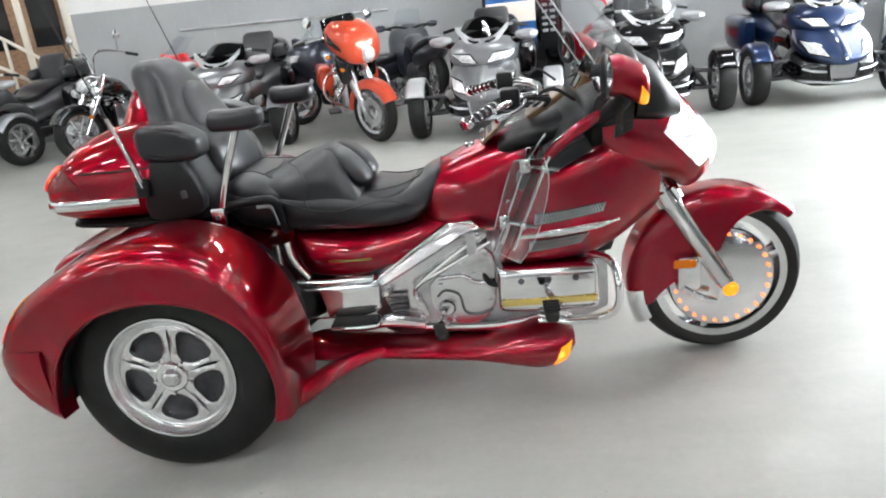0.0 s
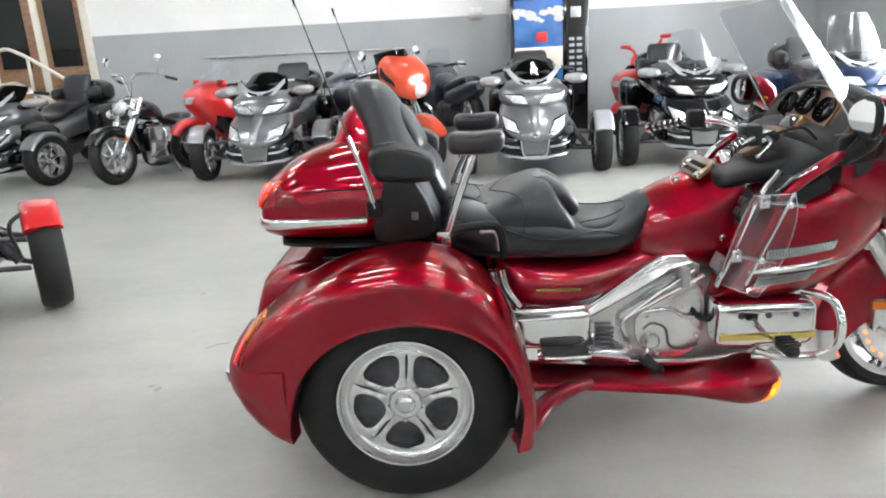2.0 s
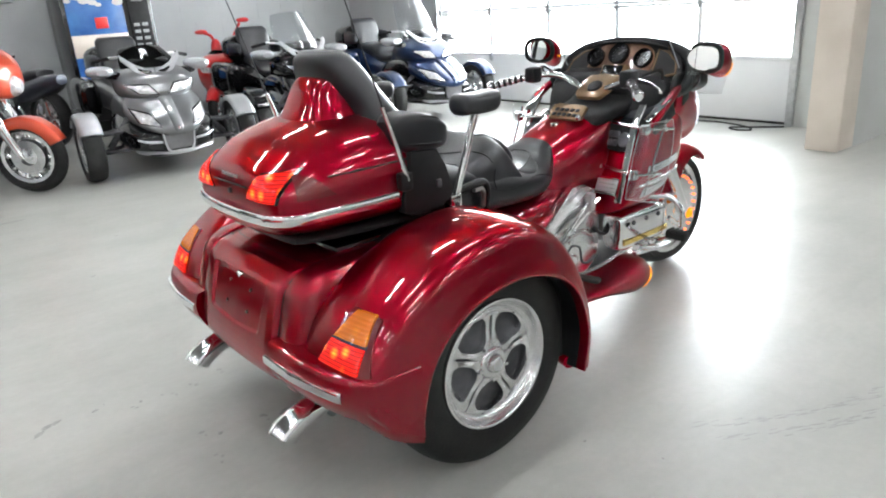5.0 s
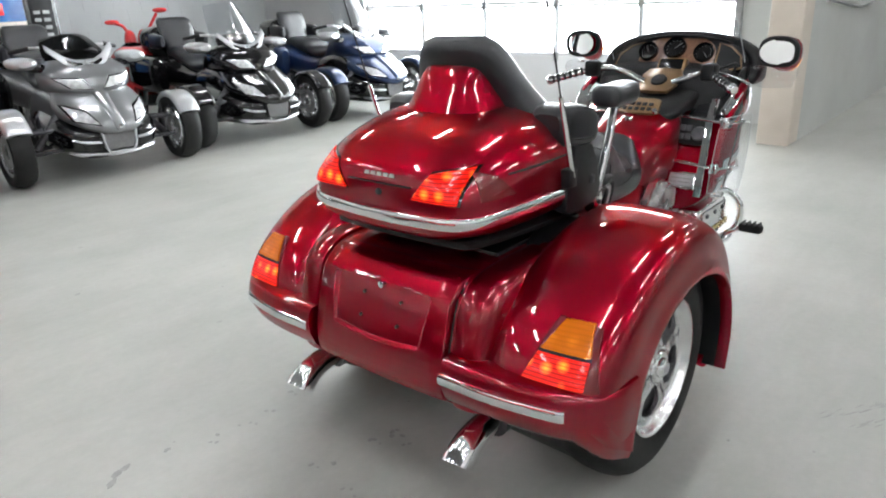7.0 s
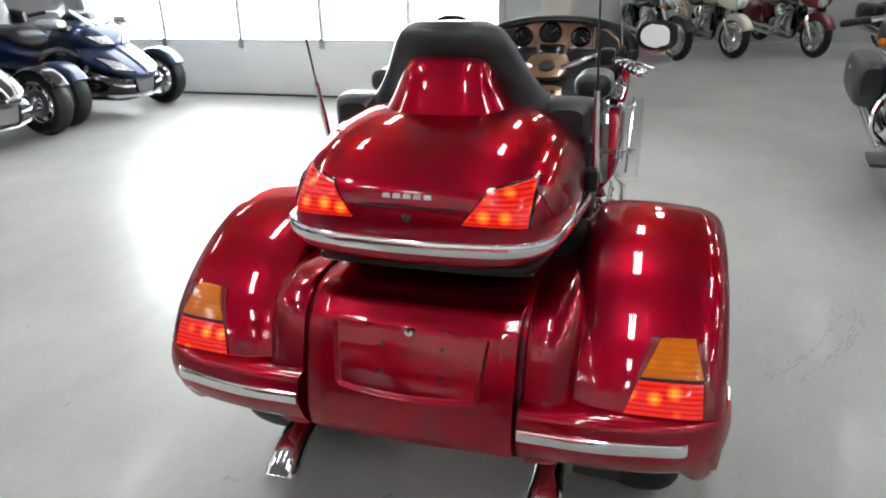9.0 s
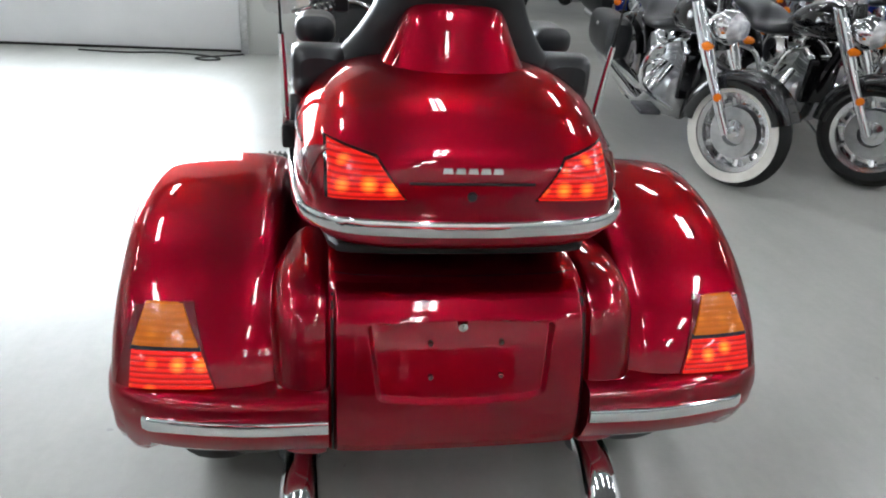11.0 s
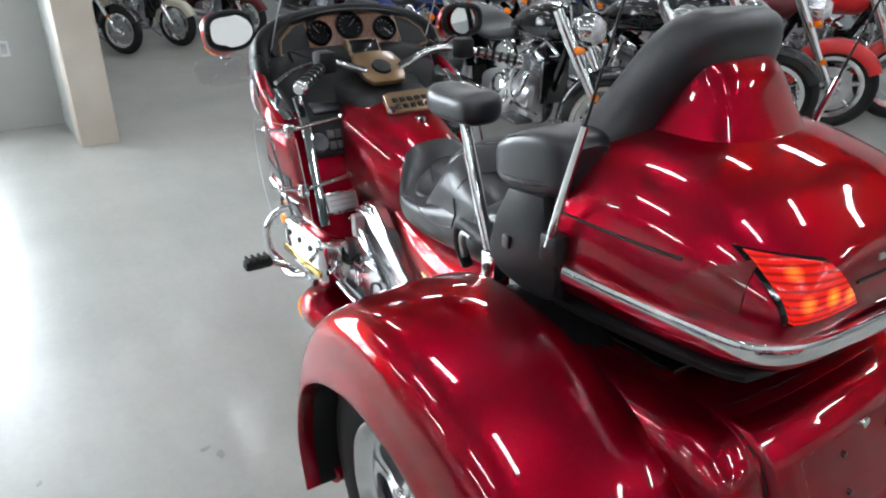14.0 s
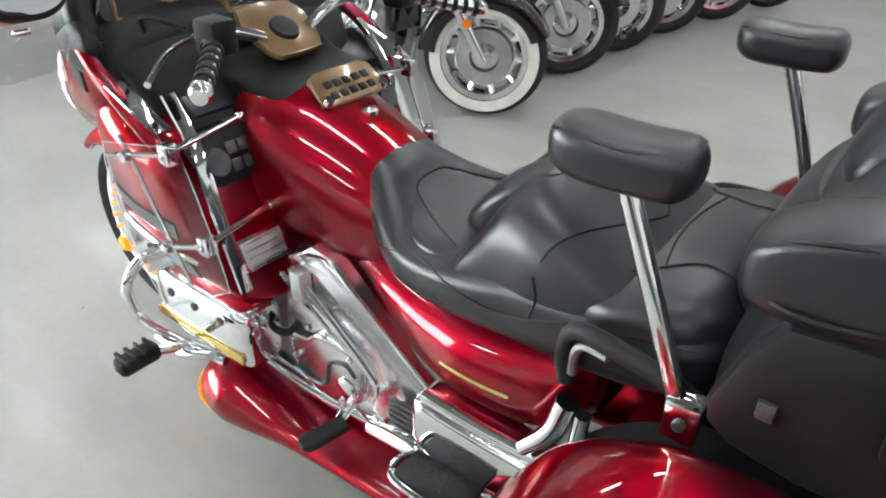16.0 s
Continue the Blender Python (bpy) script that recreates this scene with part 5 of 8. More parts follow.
# handlebars, grips, mirrors
for s in (-1, 1):
    bar = part("handlebar", tube([(1.16, s * 0.06, 0.940), (1.17, s * 0.16, 0.975), (1.10, s * 0.225, 0.995), (0.97, s * 0.330, 0.971)], 0.013), CHROME, TR)
    gr = bmesh.new()
    a, b = Vector((1.022, s * 0.275, 0.988)), Vector((0.925, s * 0.380, 0.956))
    for k in range(6):
        p = a + (b - a) * (k / 6 + 0.02)
        q = a + (b - a) * (k / 6 + 0.09)
        tube([p, q], 0.0175, n=14, bm=gr)
    part("grip_rib", gr, PLASTIC, bar)
    part("grip", tube([a, b], 0.0155, n=14), CHROME, bar, "ribbed chrome and rubber grip")
    part("grip_end", lathe([(0, 0.012), (0.014, 0.01), (0.02, 0), (0.02, -0.012)], (0, 0, 0), 14), CHROME, bar).matrix_basis = Matrix.Translation(b) @ (b - a).to_track_quat("Y", "Z").to_matrix().to_4x4()
    part("switch_box", box((1.025, s * 0.245 - 0.028, 0.965), (1.085, s * 0.245 + 0.028, 1.03), 0.012), PLASTIC, bar)
    part("lever", tube([(1.10, s * 0.26, 0.99), (1.08, s * 0.33, 0.98), (1.01, s * 0.415, 0.962)], 0.006), CHROME, bar)
    part("brake_hose", tube([(1.13, s * 0.25, 1.0), (1.18, s * 0.30, 1.02), (1.24, s * 0.27, 0.98)], 0.005), RUBBER, bar)
    MX, MY, MZ = 1.317, s * 0.425 - 0.018, 1.067 + s * 0.011
    MI = part("mirror_housing", hull([(MX - 0.004, MZ - 0.050, MZ, MZ + 0.050, 0.068, 2.8), (MX + 0.025, MZ - 0.054, MZ, MZ + 0.054, 0.074, 2.8), (MX + 0.06, MZ - 0.075, MZ - 0.015, MZ + 0.038, 0.066, 2.5), (MX + 0.09, MZ - 0.085, MZ - 0.03, MZ + 0.015, 0.048, 2.2), (MX + 0.1, MZ - 0.065, MZ - 0.035, MZ - 0.01, 0.02, 2.2)], 4, 32, y0=MY), RED, TR, "red mirror housing with black rim")
    rimp = [(MX - 0.014 - s * 0.014 * math.cos(a_), MY + 0.070 * power(math.cos(a_), 2.8), MZ + 0.050 * power(math.sin(a_), 2.8)) for a_ in np.linspace(0, 2 * math.pi, 29)]
    part("mirror_rim", tube(rimp, 0.010, n=8, smooth=False), PLASTIC, MI)
    part("mirror_glass", moved(lathe([(0, 0), (1, 0), (1, 0.001), (0, 0.001)], (0, 0, 0), 40, axis="x"), Matrix.Translation((MX - 0.020, MY, MZ)) @ Matrix.Rotation(radians(-s * 14), 4, "Z") @ Matrix.Rotation(radians(7), 4, "Y") @ Matrix.Diagonal((1, 0.066, 0.047, 1))), MIRROR, MI)
    part("mirror_arm", hull([(1.285, 0.925, 0.935, 0.945, 0.010, 2.6), (1.30, 0.90, 0.94, 0.985, 0.018, 2.6), (1.35, 0.90, 0.945, 0.995, 0.02, 2.6), (1.40, 0.91, 0.94, 0.97, 0.016, 2.4)], 4, 20, y0=s * 0.318), PLASTIC, MI)
    part("mirror_signal", patch(tree_of(MI), [(1.385, 0.975), (1.41, 0.975), (1.412, 1.0), (1.388, 1.03)], (0, -s, 0), 0.003, 0.012, 8, 8), AMBERLIT, MI, "lit amber turn signal")
    part("lower_deflector", plate([(-0.07, -0.05), (0.07, -0.05), (0.08, 0.03), (-0.08, 0.03)], 0.005, 0.002, m=pose(1.34, s * 0.425, 0.968, 0, 0, 90), smooth=3), ACRYLIC, MI).visible_shadow = False

for ob in [HOOD, DASH, CON] + [k for k in TR.children if k.name.startswith("handlebar")]:
    ob.location.y -= 0.028
HOOD.location.x += 0.035
DASH.location.x += 0.035
HOOD.location.z -= 0.018
DASH.location.z -= 0.026

# inner fairing pockets, vents, chrome racks and clear wind deflectors
for s in (-1, 1):
    fx = lambda z: 1.045 + 0.45 * (z - 0.60)
    pm = lambda y, z: pose(fx(z) - 0.018, s * y, z, 0, 0, 0) @ Matrix.Rotation(radians(24), 4, "Y")
    pk = part("fairing_pocket", plate([(-0.062, 0.055), (0.062, 0.055), (0.064, 0.0), (0.058, -0.035), (0.035, -0.052), (-0.035, -0.052), (-0.058, -0.035), (-0.064, 0.0)], 0.02, 0.005, m=pm(0.218, 0.757) @ Matrix.Rotation(math.pi / 2, 4, "Z"), smooth=2), PLASTIC, FAIR, "black switch panel with a dial")
    part("dial", lathe([(0, -0.012), (0.026, -0.01), (0.03, 0)], (0, 0, 0), 20, axis="x"), DARKSTEEL, pk).matrix_basis = pm(0.245, 0.750) @ Matrix.Translation((-0.020, 0, 0))
    for i in range(2):
        for j in range(2):
            part("switch", box((-0.027, -0.012, -0.012), (-0.014, 0.012, 0.012), 0.003, m=pm(0.205 - 0.028 * i, 0.736 + 0.032 * j)), DARKSTEEL, pk)
    lm = pose(1.195, s * 0.208 - 0.02, 0.848, 0, -27, 0)
    lid = part("pocket_lid", box((-0.075, -0.088, -0.05), (0.075, 0.088, 0.0), 0.012, m=lm), PLASTIC, CON, "black pocket lid with a raised rim")
    part("lid_panel", box((-0.052, -0.062, -0.004), (0.066, 0.066, 0.009), 0.008, m=lm), LEATHER, lid)
    part("lid_catch", box((-0.080, -0.022, -0.014), (-0.070, 0.022, -0.002), 0.003, m=lm), DARKSTEEL, lid)
    v = part("vent_frame", box((-0.012, -0.060, -0.036), (0.008, 0.060, 0.036), 0.006, m=pm(0.215, 0.578)), CHROME, FAIR, "chrome vent grille")
    part("vent_core", box((-0.0145, -0.050, -0.027), (-0.004, 0.050, 0.027), 0.002, m=pm(0.215, 0.578)), SILVERTRIM, v)
    for k in range(4):
        part("vent_slat", box((-0.0155, -0.043, -0.0018), (-0.011, 0.043, 0.0018), 0.0008, m=pm(0.215, 0.578 + 0.014 * (k - 1.5))), MESHGREY, v)
    rx = lambda z: 1.005 + 0.43 * (z - 0.60)
    strap = bmesh.new()
    path = spline([(rx(0.88) + 0.03, s * 0.272, 0.885), (rx(0.80), s * 0.276, 0.80), (rx(0.68), s * 0.284, 0.68), (rx(0.53), s * 0.292, 0.53)], 4)
    loft([[(x - a, y + b, z + a * 0.4) for a, b in ((0, -0.015), (0.004, -0.013), (0.005, 0), (0.004, 0.013), (0, 0.015), (-0.001, 0))] for x, y, z in path], strap)
    rack = part("chrome_rack", strap, CHROME, TR, "chrome deflector rail")
    for z, y0 in ((0.815, 0.155), (0.650, 0.165)):
        part("rack_bar", tube([(fx(z) - 0.035, s * y0, z + 0.004), (rx(z) - 0.012, s * 0.335, z - 0.008)], 0.007, n=10), CHROME, rack)
        part("bar_end", lathe([(0, 0.011), (0.010, 0.007), (0.012, 0.0), (0.010, -0.008), (0, -0.011)], (fx(z) - 0.035, s * y0, z + 0.004), 12), CHROME, rack)
        part("clamp", box((rx(z) - 0.03, s * 0.335 - 0.013, z - 0.028), (rx(z) + 0.002, s * 0.335 + 0.013, z + 0.012), 0.005), CHROME, rack)
        part("clamp_bolt", lathe([(0, s * 0.008), (0.007, s * 0.006), (0.008, 0)], (rx(z) - 0.014, s * 0.348, z - 0.01), 10), CHROME, rack)
    part("upper_strap", band([(rx(0.83) + 0.02, s * 0.312, 0.832), (rx(0.86) + 0.05, s * 0.325, 0.868), (rx(0.88) + 0.10, s * 0.333, 0.905)], 0.004, 0.022), CHROME, rack)
    rail = [(rx(z) + 0.045, s * (0.375 + 0.03 * (z - 0.7)), z) for z in (0.84, 0.78, 0.70, 0.62, 0.56)]
    part("deflector_rail", tube(rail, 0.0045, n=8), CHROME, rack)
    for z in (0.805, 0.640):
        part("rail_bar", tube([(rx(z) - 0.012, s * 0.335, z), (rx(z) + 0.045, s * 0.380, z), (rx(z) + 0.085, s * 0.398, z - 0.004)], 0.0055, n=8), CHROME, rack)
        part("rail_knob", lathe([(0, 0.012), (0.010, 0.009), (0.013, 0.0), (0.010, -0.009), (0, -0.012)], (rx(z) + 0.045, s * 0.384, z), 12), CHROME, rack)
    rows = []
    for i in range(9):
        f = i / 8
        z = 0.835 - 0.29 * f
        wide = 1 - 0.35 * abs(2 * f - 1) ** 3
        rows.append([(0.99 + 0.30 * (z - 0.65) + 0.125 * q * wide + 0.0225 * (1 - wide), s * (0.335 + 0.085 * q), z - 0.02 * (1 - 2 * q) * (0.5 - f)) for q in np.linspace(0, 1, 6)])
    g = bmesh.new()
    loft([r + [(x - 0.004, y, z) for x, y, z in reversed(r)] for r in rows], g)
    d = part("wind_deflector", g, ACRYLIC, rack, "clear plastic leg deflector")
    d.visible_shadow = False
    part("deflector_edge", tube(rows[0] + [r[5] for r in rows[1:]] + rows[8][-2::-1] + [r[0] for r in rows[-2:0:-1]], 0.0009, n=6, smooth=False), EDGEGLASS, rack)

# engine
part("engine_block", hull([(0.55, 0.22, 0.34, 0.50, 0.17, 4), (0.65, 0.18, 0.34, 0.54, 0.20, 4), (0.9, 0.17, 0.34, 0.56, 0.18, 4), (1.2, 0.18, 0.34, 0.52, 0.18, 4), (1.34, 0.24, 0.34, 0.48, 0.18, 4)], 3, 32), STEEL, TR)
part("radiator_shroud", box((1.22, -0.17, 0.45), (1.37, 0.17, 0.64), 0.03), PLASTIC, TR)
for s in (-1, 1):
    hd = part("cylinder_head", hull([(0.975, 0.345, 0.40, 0.455, 0.02, 4), (0.985, 0.328, 0.40, 0.470, 0.05, 4.5), (1.05, 0.322, 0.40, 0.476, 0.056, 5), (1.23, 0.318, 0.395, 0.472, 0.056, 5), (1.285, 0.322, 0.395, 0.466, 0.05, 4.5), (1.295, 0.34, 0.395, 0.45, 0.02, 4)], 3, 32, y0=s * 0.262), CHROME, TR, "chrome cylinder head cover with a gold stripe")
    part("gold_stripe", box((0.985, s * 0.318 - 0.004, 0.352), (1.285, s * 0.318 + 0.004, 0.376), 0.003), GOLD, hd)
    for k in range(3):
        part("cover_bolt", lathe([(0, s * 0.006), (0.009, s * 0.005), (0.011, 0)], (1.05 + 0.085 * k, s * 0.317, 0.435), 12), DARKSTEEL, hd)
    part("cylinder", box((1.0, min(s * 0.12, s * 0.23), 0.34), (1.27, max(s * 0.12, s * 0.23), 0.47), 0.02), STEEL, TR)
    part("crash_bar", tube([(1.27, s * 0.24, 0.485), (1.33, s * 0.30, 0.475), (1.345, s * 0.35, 0.42), (1.34, s * 0.35, 0.34), (1.28, s * 0.33, 0.30), (1.1, s * 0.29, 0.285)], 0.013), CHROME, TR, "chrome engine guard bar")
    pegm = part("highway_peg", tube([(1.19, s * 0.33, 0.315), (1.14, s * 0.38, 0.36), (1.13, s * 0.43, 0.385)], 0.011), CHROME, TR)
    part("peg_pad", box((1.108, min(s * 0.42, s * 0.51), 0.375), (1.15, max(s * 0.42, s * 0.51), 0.412), 0.012), RUBBER, pegm, "ribbed black rubber foot peg")
    for k in range(4):
        part("peg_rib", box((1.105, s * (0.435 + 0.02 * k) - 0.004, 0.407), (1.153, s * (0.435 + 0.02 * k) + 0.004, 0.417), 0.002), RUBBER, pegm)
    part("shift_linkage", tube([(1.10, s * 0.32, 0.32), (1.18, s * 0.345, 0.30), (1.28, s * 0.34, 0.295)], 0.011), CHROME, TR)
    # frame cover: bright polished plates
    M = Matrix.Translation((0, s * 0.190 - 0.01, 0))
    fc = part("frame_cover", plate([(0.858, 0.602), (0.905, 0.598), (0.955, 0.575), (0.95, 0.53), (0.84, 0.475), (0.735, 0.42), (0.715, 0.375), (0.742, 0.285), (0.69, 0.255), (0.62, 0.275), (0.578, 0.39), (0.565, 0.435), (0.69, 0.505), (0.78, 0.557)], 0.02, 0.006, m=M), WHEELALLOY, TR, "polished alloy frame cover with louvres")
    rows = []
    for u, low_x, low_z, top_x, top_z in ((0, 0.600, 0.386, 0.560, 0.428), (0.3, 0.700, 0.428, 0.645, 0.484), (0.65, 0.830, 0.490, 0.755, 0.555), (0.9, 0.925, 0.535, 0.825, 0.602), (1, 0.965, 0.556, 0.905, 0.606)):
        yo, yt = 0.222 - 0.008 * u, 0.212 - 0.030 * u
        low_x, low_z = top_x + 0.55 * (low_x - top_x), top_z + 0.55 * (low_z - top_z)
        yo = yt + 0.55 * (yo - yt)
        rows.append([(low_x, s * (yo - 0.02), low_z), (low_x, s * yo, low_z), (low_x - 0.006, s * (yo + 0.005), low_z + 0.006), (top_x + 0.006, s * (yt + 0.005), top_z - 0.006), (top_x, s * yt, top_z), (top_x, s * (yt - 0.025), top_z)])
    part("frame_band", loft(rows), WHEELALLOY, fc, "broad polished frame band")
    part("band_edge", tube([(0.830, s * 0.190, 0.603), (0.72, s * 0.204, 0.534), (0.562, s * 0.214, 0.430)], 0.0055, n=8), CHROME, fc)
    for k in range(6):
        part("louvre", box((0.612, s * 0.219 - 0.006, 0.292 + 0.0155 * k), (0.674, s * 0.219 + 0.006, 0.300 + 0.0155 * k), 0.002), DARKSTEEL, fc)
    for x, z in ((0.60, 0.385), (0.70, 0.385), (0.715, 0.29)):
        part("cover_bolt", lathe([(0, s * 0.006), (0.007, s * 0.005), (0.008, 0)], (x, s * 0.215, z), 10), STEEL, fc)
    for k in range(2):
        part("frame_tube", tube([(0.962 - 0.03 * k, s * 0.214, 0.540 + 0.022 * k), (0.82 - 0.015 * k, s * 0.222, 0.468 + 0.012 * k), (0.715, s * 0.226, 0.412), (0.700, s * 0.226, 0.380), (0.715, s * 0.226, 0.345)], 0.0075, n=8), CHROME, fc)
    part("pipe_bracket", box((0.885, min(s * 0.20, s * 0.235), 0.505), (0.915, max(s * 0.20, s * 0.235), 0.575), 0.006), STEEL, fc)
    part("engine_cover", plate([(0.745, 0.40), (0.81, 0.455), (0.94, 0.52), (0.975, 0.45), (0.965, 0.31), (0.90, 0.25), (0.79, 0.265), (0.748, 0.33)], 0.03, 0.012, m=Matrix.Translation((0, s * 0.195 - 0.015, 0)), smooth=2), WHEELALLOY, TR, "polished alloy engine side cover")
    part("derby_cover", lathe([(0.0, s * 0.006), (0.022, s * 0.005), (0.028, 0.002), (0.03, -0.004)], (0.80, s * 0.212, 0.315), 20), ALLOY, TR)
    for x, z in ((0.785, 0.40), (0.86, 0.475), (0.935, 0.49), (0.95, 0.33), (0.82, 0.27)):
        part("case_bolt", lathe([(0, s * 0.006), (0.006, s * 0.005), (0.007, 0)], (x, s * 0.212, z), 10), CHROME, TR)
    part("case_seam", tube([(0.772, s * 0.211, 0.36), (0.80, s * 0.211, 0.38), (0.845, s * 0.211, 0.36), (0.86, s * 0.211, 0.30), (0.90, s * 0.211, 0.285), (0.955, s * 0.211, 0.30)], 0.0045, n=6), DARKSTEEL, TR)
    part("case_bolt", lathe([(0, s * 0.006), (0.006, s * 0.005), (0.007, 0)], (0.90, s * 0.212, 0.43), 10), CHROME, TR)
    part("coolant_hose", tube([(0.93, s * 0.20, 0.43), (0.95, s * 0.225, 0.40), (1.0, s * 0.23, 0.39)], 0.009), RUBBER, TR)
    part("cover_scroll", tube([(0.78, s * 0.214, 0.425), (0.86, s * 0.218, 0.43), (0.90, s * 0.218, 0.405), (0.955, s * 0.218, 0.40)], 0.007), CHROME, TR)
    part("swing_cover", hull([(0.30, 0.335, 0.375, 0.43, 0.03, 5), (0.33, 0.325, 0.375, 0.44, 0.045, 6), (0.50, 0.325, 0.385, 0.448, 0.05, 6), (0.575, 0.34, 0.395, 0.45, 0.045, 6), (0.59, 0.355, 0.395, 0.44, 0.03, 5)], 4, 24, y0=s * 0.215), CHROME, TR)
    pb = part("passenger_board", box((0.425, s * 0.292 - 0.038, 0.318), (0.575, s * 0.292 + 0.038, 0.334), 0.007), RUBBER, TR, "black rubber passenger board in a chrome rim")
    part("board_rim", tube([(0.43, s * 0.332, 0.326), (0.50, s * 0.338, 0.326), (0.572, s * 0.330, 0.326), (0.588, s * 0.292, 0.326), (0.572, s * 0.258, 0.326)], 0.007, n=8), CHROME, pb)
    part("swing_tube", tube([(0.28, s * 0.235, 0.455), (0.42, s * 0.24, 0.45), (0.57, s * 0.24, 0.455)], 0.014), CHROME, TR)
    part("strut_cover", tube([(0.30, s * 0.24, 0.60), (0.315, s * 0.25, 0.54), (0.36, s * 0.25, 0.475)], [0.02, 0.018, 0.014]), CHROME, TR)
    part("strut_cover", tube([(0.27, s * 0.25, 0.60), (0.275, s * 0.255, 0.52), (0.29, s * 0.25, 0.45)], 0.013), CHROME, TR)
    part("collector_pipe", tube([(0.42, s * 0.22, 0.285), (0.52, s * 0.232, 0.29), (0.60, s * 0.232, 0.295), (0.72, s * 0.225, 0.27)], [0.02, 0.026, 0.024, 0.018]), CHROME, TR)
    part("exhaust_header", tube([(1.22, s * 0.20, 0.33), (1.15, s * 0.20, 0.265), (0.95, s * 0.195, 0.235), (0.72, s * 0.19, 0.245)], 0.02), CHROME, TR)
    part("rider_peg", plate([(-0.020, 0.0), (0.018, 0.0), (0.022, 0.09), (0.010, 0.105), (-0.012, 0.105), (-0.022, 0.09)], 0.018, 0.006, m=Matrix.Translation((0.768, s * 0.252, 0.282)) @ Matrix.Rotation(radians(-s * 13), 4, "Z") @ Matrix.Diagonal((1, s, 1, 1)) @ Matrix.Rotation(-math.pi / 2, 4, "X"), smooth=1), RUBBER, TR, "black rubber rider foot peg")
    part("peg_bracket", tube([(0.79, s * 0.20, 0.285), (0.778, s * 0.255, 0.278)], 0.012, n=10), CHROME, TR)
    # red lower skirt with amber front lamp
    SK = part("lower_skirt", hull([(0.27, 0.205, 0.215, 0.235, 0.05, 2.4), (0.36, 0.195, 0.215, 0.25, 0.10, 2.4), (0.52, 0.185, 0.205, 0.228, 0.09, 2.4), (0.70, 0.165, 0.19, 0.212, 0.085, 2.4), (0.90, 0.142, 0.175, 0.208, 0.09, 2.4), (1.02, 0.115, 0.175, 0.240, 0.11, 2.2), (1.10, 0.10, 0.182, 0.262, 0.12, 2.1), (1.175, 0.118, 0.182, 0.25, 0.10, 2.0), (1.215, 0.165, 0.19, 0.215, 0.05, 2)], 5, 28, y0=s * 0.225), RED, TR, "candy red lower side skirt")
    sk = tree_of(SK)
    part("skirt_lamp", patch(sk, [(1.135, 0.128), (1.185, 0.142), (1.203, 0.205), (1.165, 0.20)], (0, -s, 0), 0.006, 0.012, 8, 6), AMBERLIT, SK, "lit amber skirt lamp")
    part("fender_skirt", tube([(0.32, s * 0.60, 0.205), (0.36, s * 0.52, 0.205), (0.45, s * 0.38, 0.21), (0.58, s * 0.29, 0.215)], [0.022, 0.034, 0.03, 0.02], n=14), RED, TR)
    # black where the red inner front lies in shade: the shade is its colour
    part("inner_panel_shade", plate([(0.20, 0.24), (0.315, 0.22), (0.31, 0.42), (0.24, 0.57), (0.14, 0.60)], 0.33, 0.01, m=Matrix.Translation((0, 0.25 if s > 0 else -0.58, 0))), PLASTIC, TR)
    # whip antenna on a chrome bracket
    an = part("antenna", tube([(-0.072, s * 0.340, 0.845), (-0.10, s * 0.338, 0.95), (-0.135, s * 0.338, 1.06)], [0.009, 0.0075, 0.006]), CHROME, TR, "whip antenna with a chrome base")
    part("whip", tube([(-0.135, s * 0.338, 1.06), (-0.20, s * 0.338, 1.27), (-0.255, s * 0.338, 1.45)], [0.0026, 0.0014]), PLASTIC, an)
    part("whip_tip", tube([(-0.250, s * 0.338, 1.425), (-0.2565, s * 0.338, 1.455)], [0.003, 0.0055, 0.004], n=8), PLASTIC, an)
    part("antenna_bracket", box((-0.098, s * 0.332 - 0.016, 0.815), (-0.055, s * 0.332 + 0.016, 0.868), 0.008), PLASTIC, an)

# front wheel, fork and fender
FX, FZ, FR = 1.745, 0.292, 0.292
FW = part("front_wheel", lathe([(0.0, -0.05), (0.035, -0.045), (0.04, 0.0), (0.035, 0.045), (0.0, 0.05)], (FX, 0, FZ), 24), ALLOY, TR, "polished front wheel with a ring of orange bulbs")
part("tyre", lathe(round_tyre_profile(FR, 0.225, 0.13), (FX, 0, FZ), 64), RUBBER, FW)
part("rim", lathe([(0.205, -0.05), (0.228, -0.055), (0.232, -0.05), (0.215, -0.03), (0.212, 0.03), (0.232, 0.05), (0.228, 0.055), (0.205, 0.05), (0.2, 0.0)], (FX, 0, FZ), 56, closed=True), ALLOY, FW)
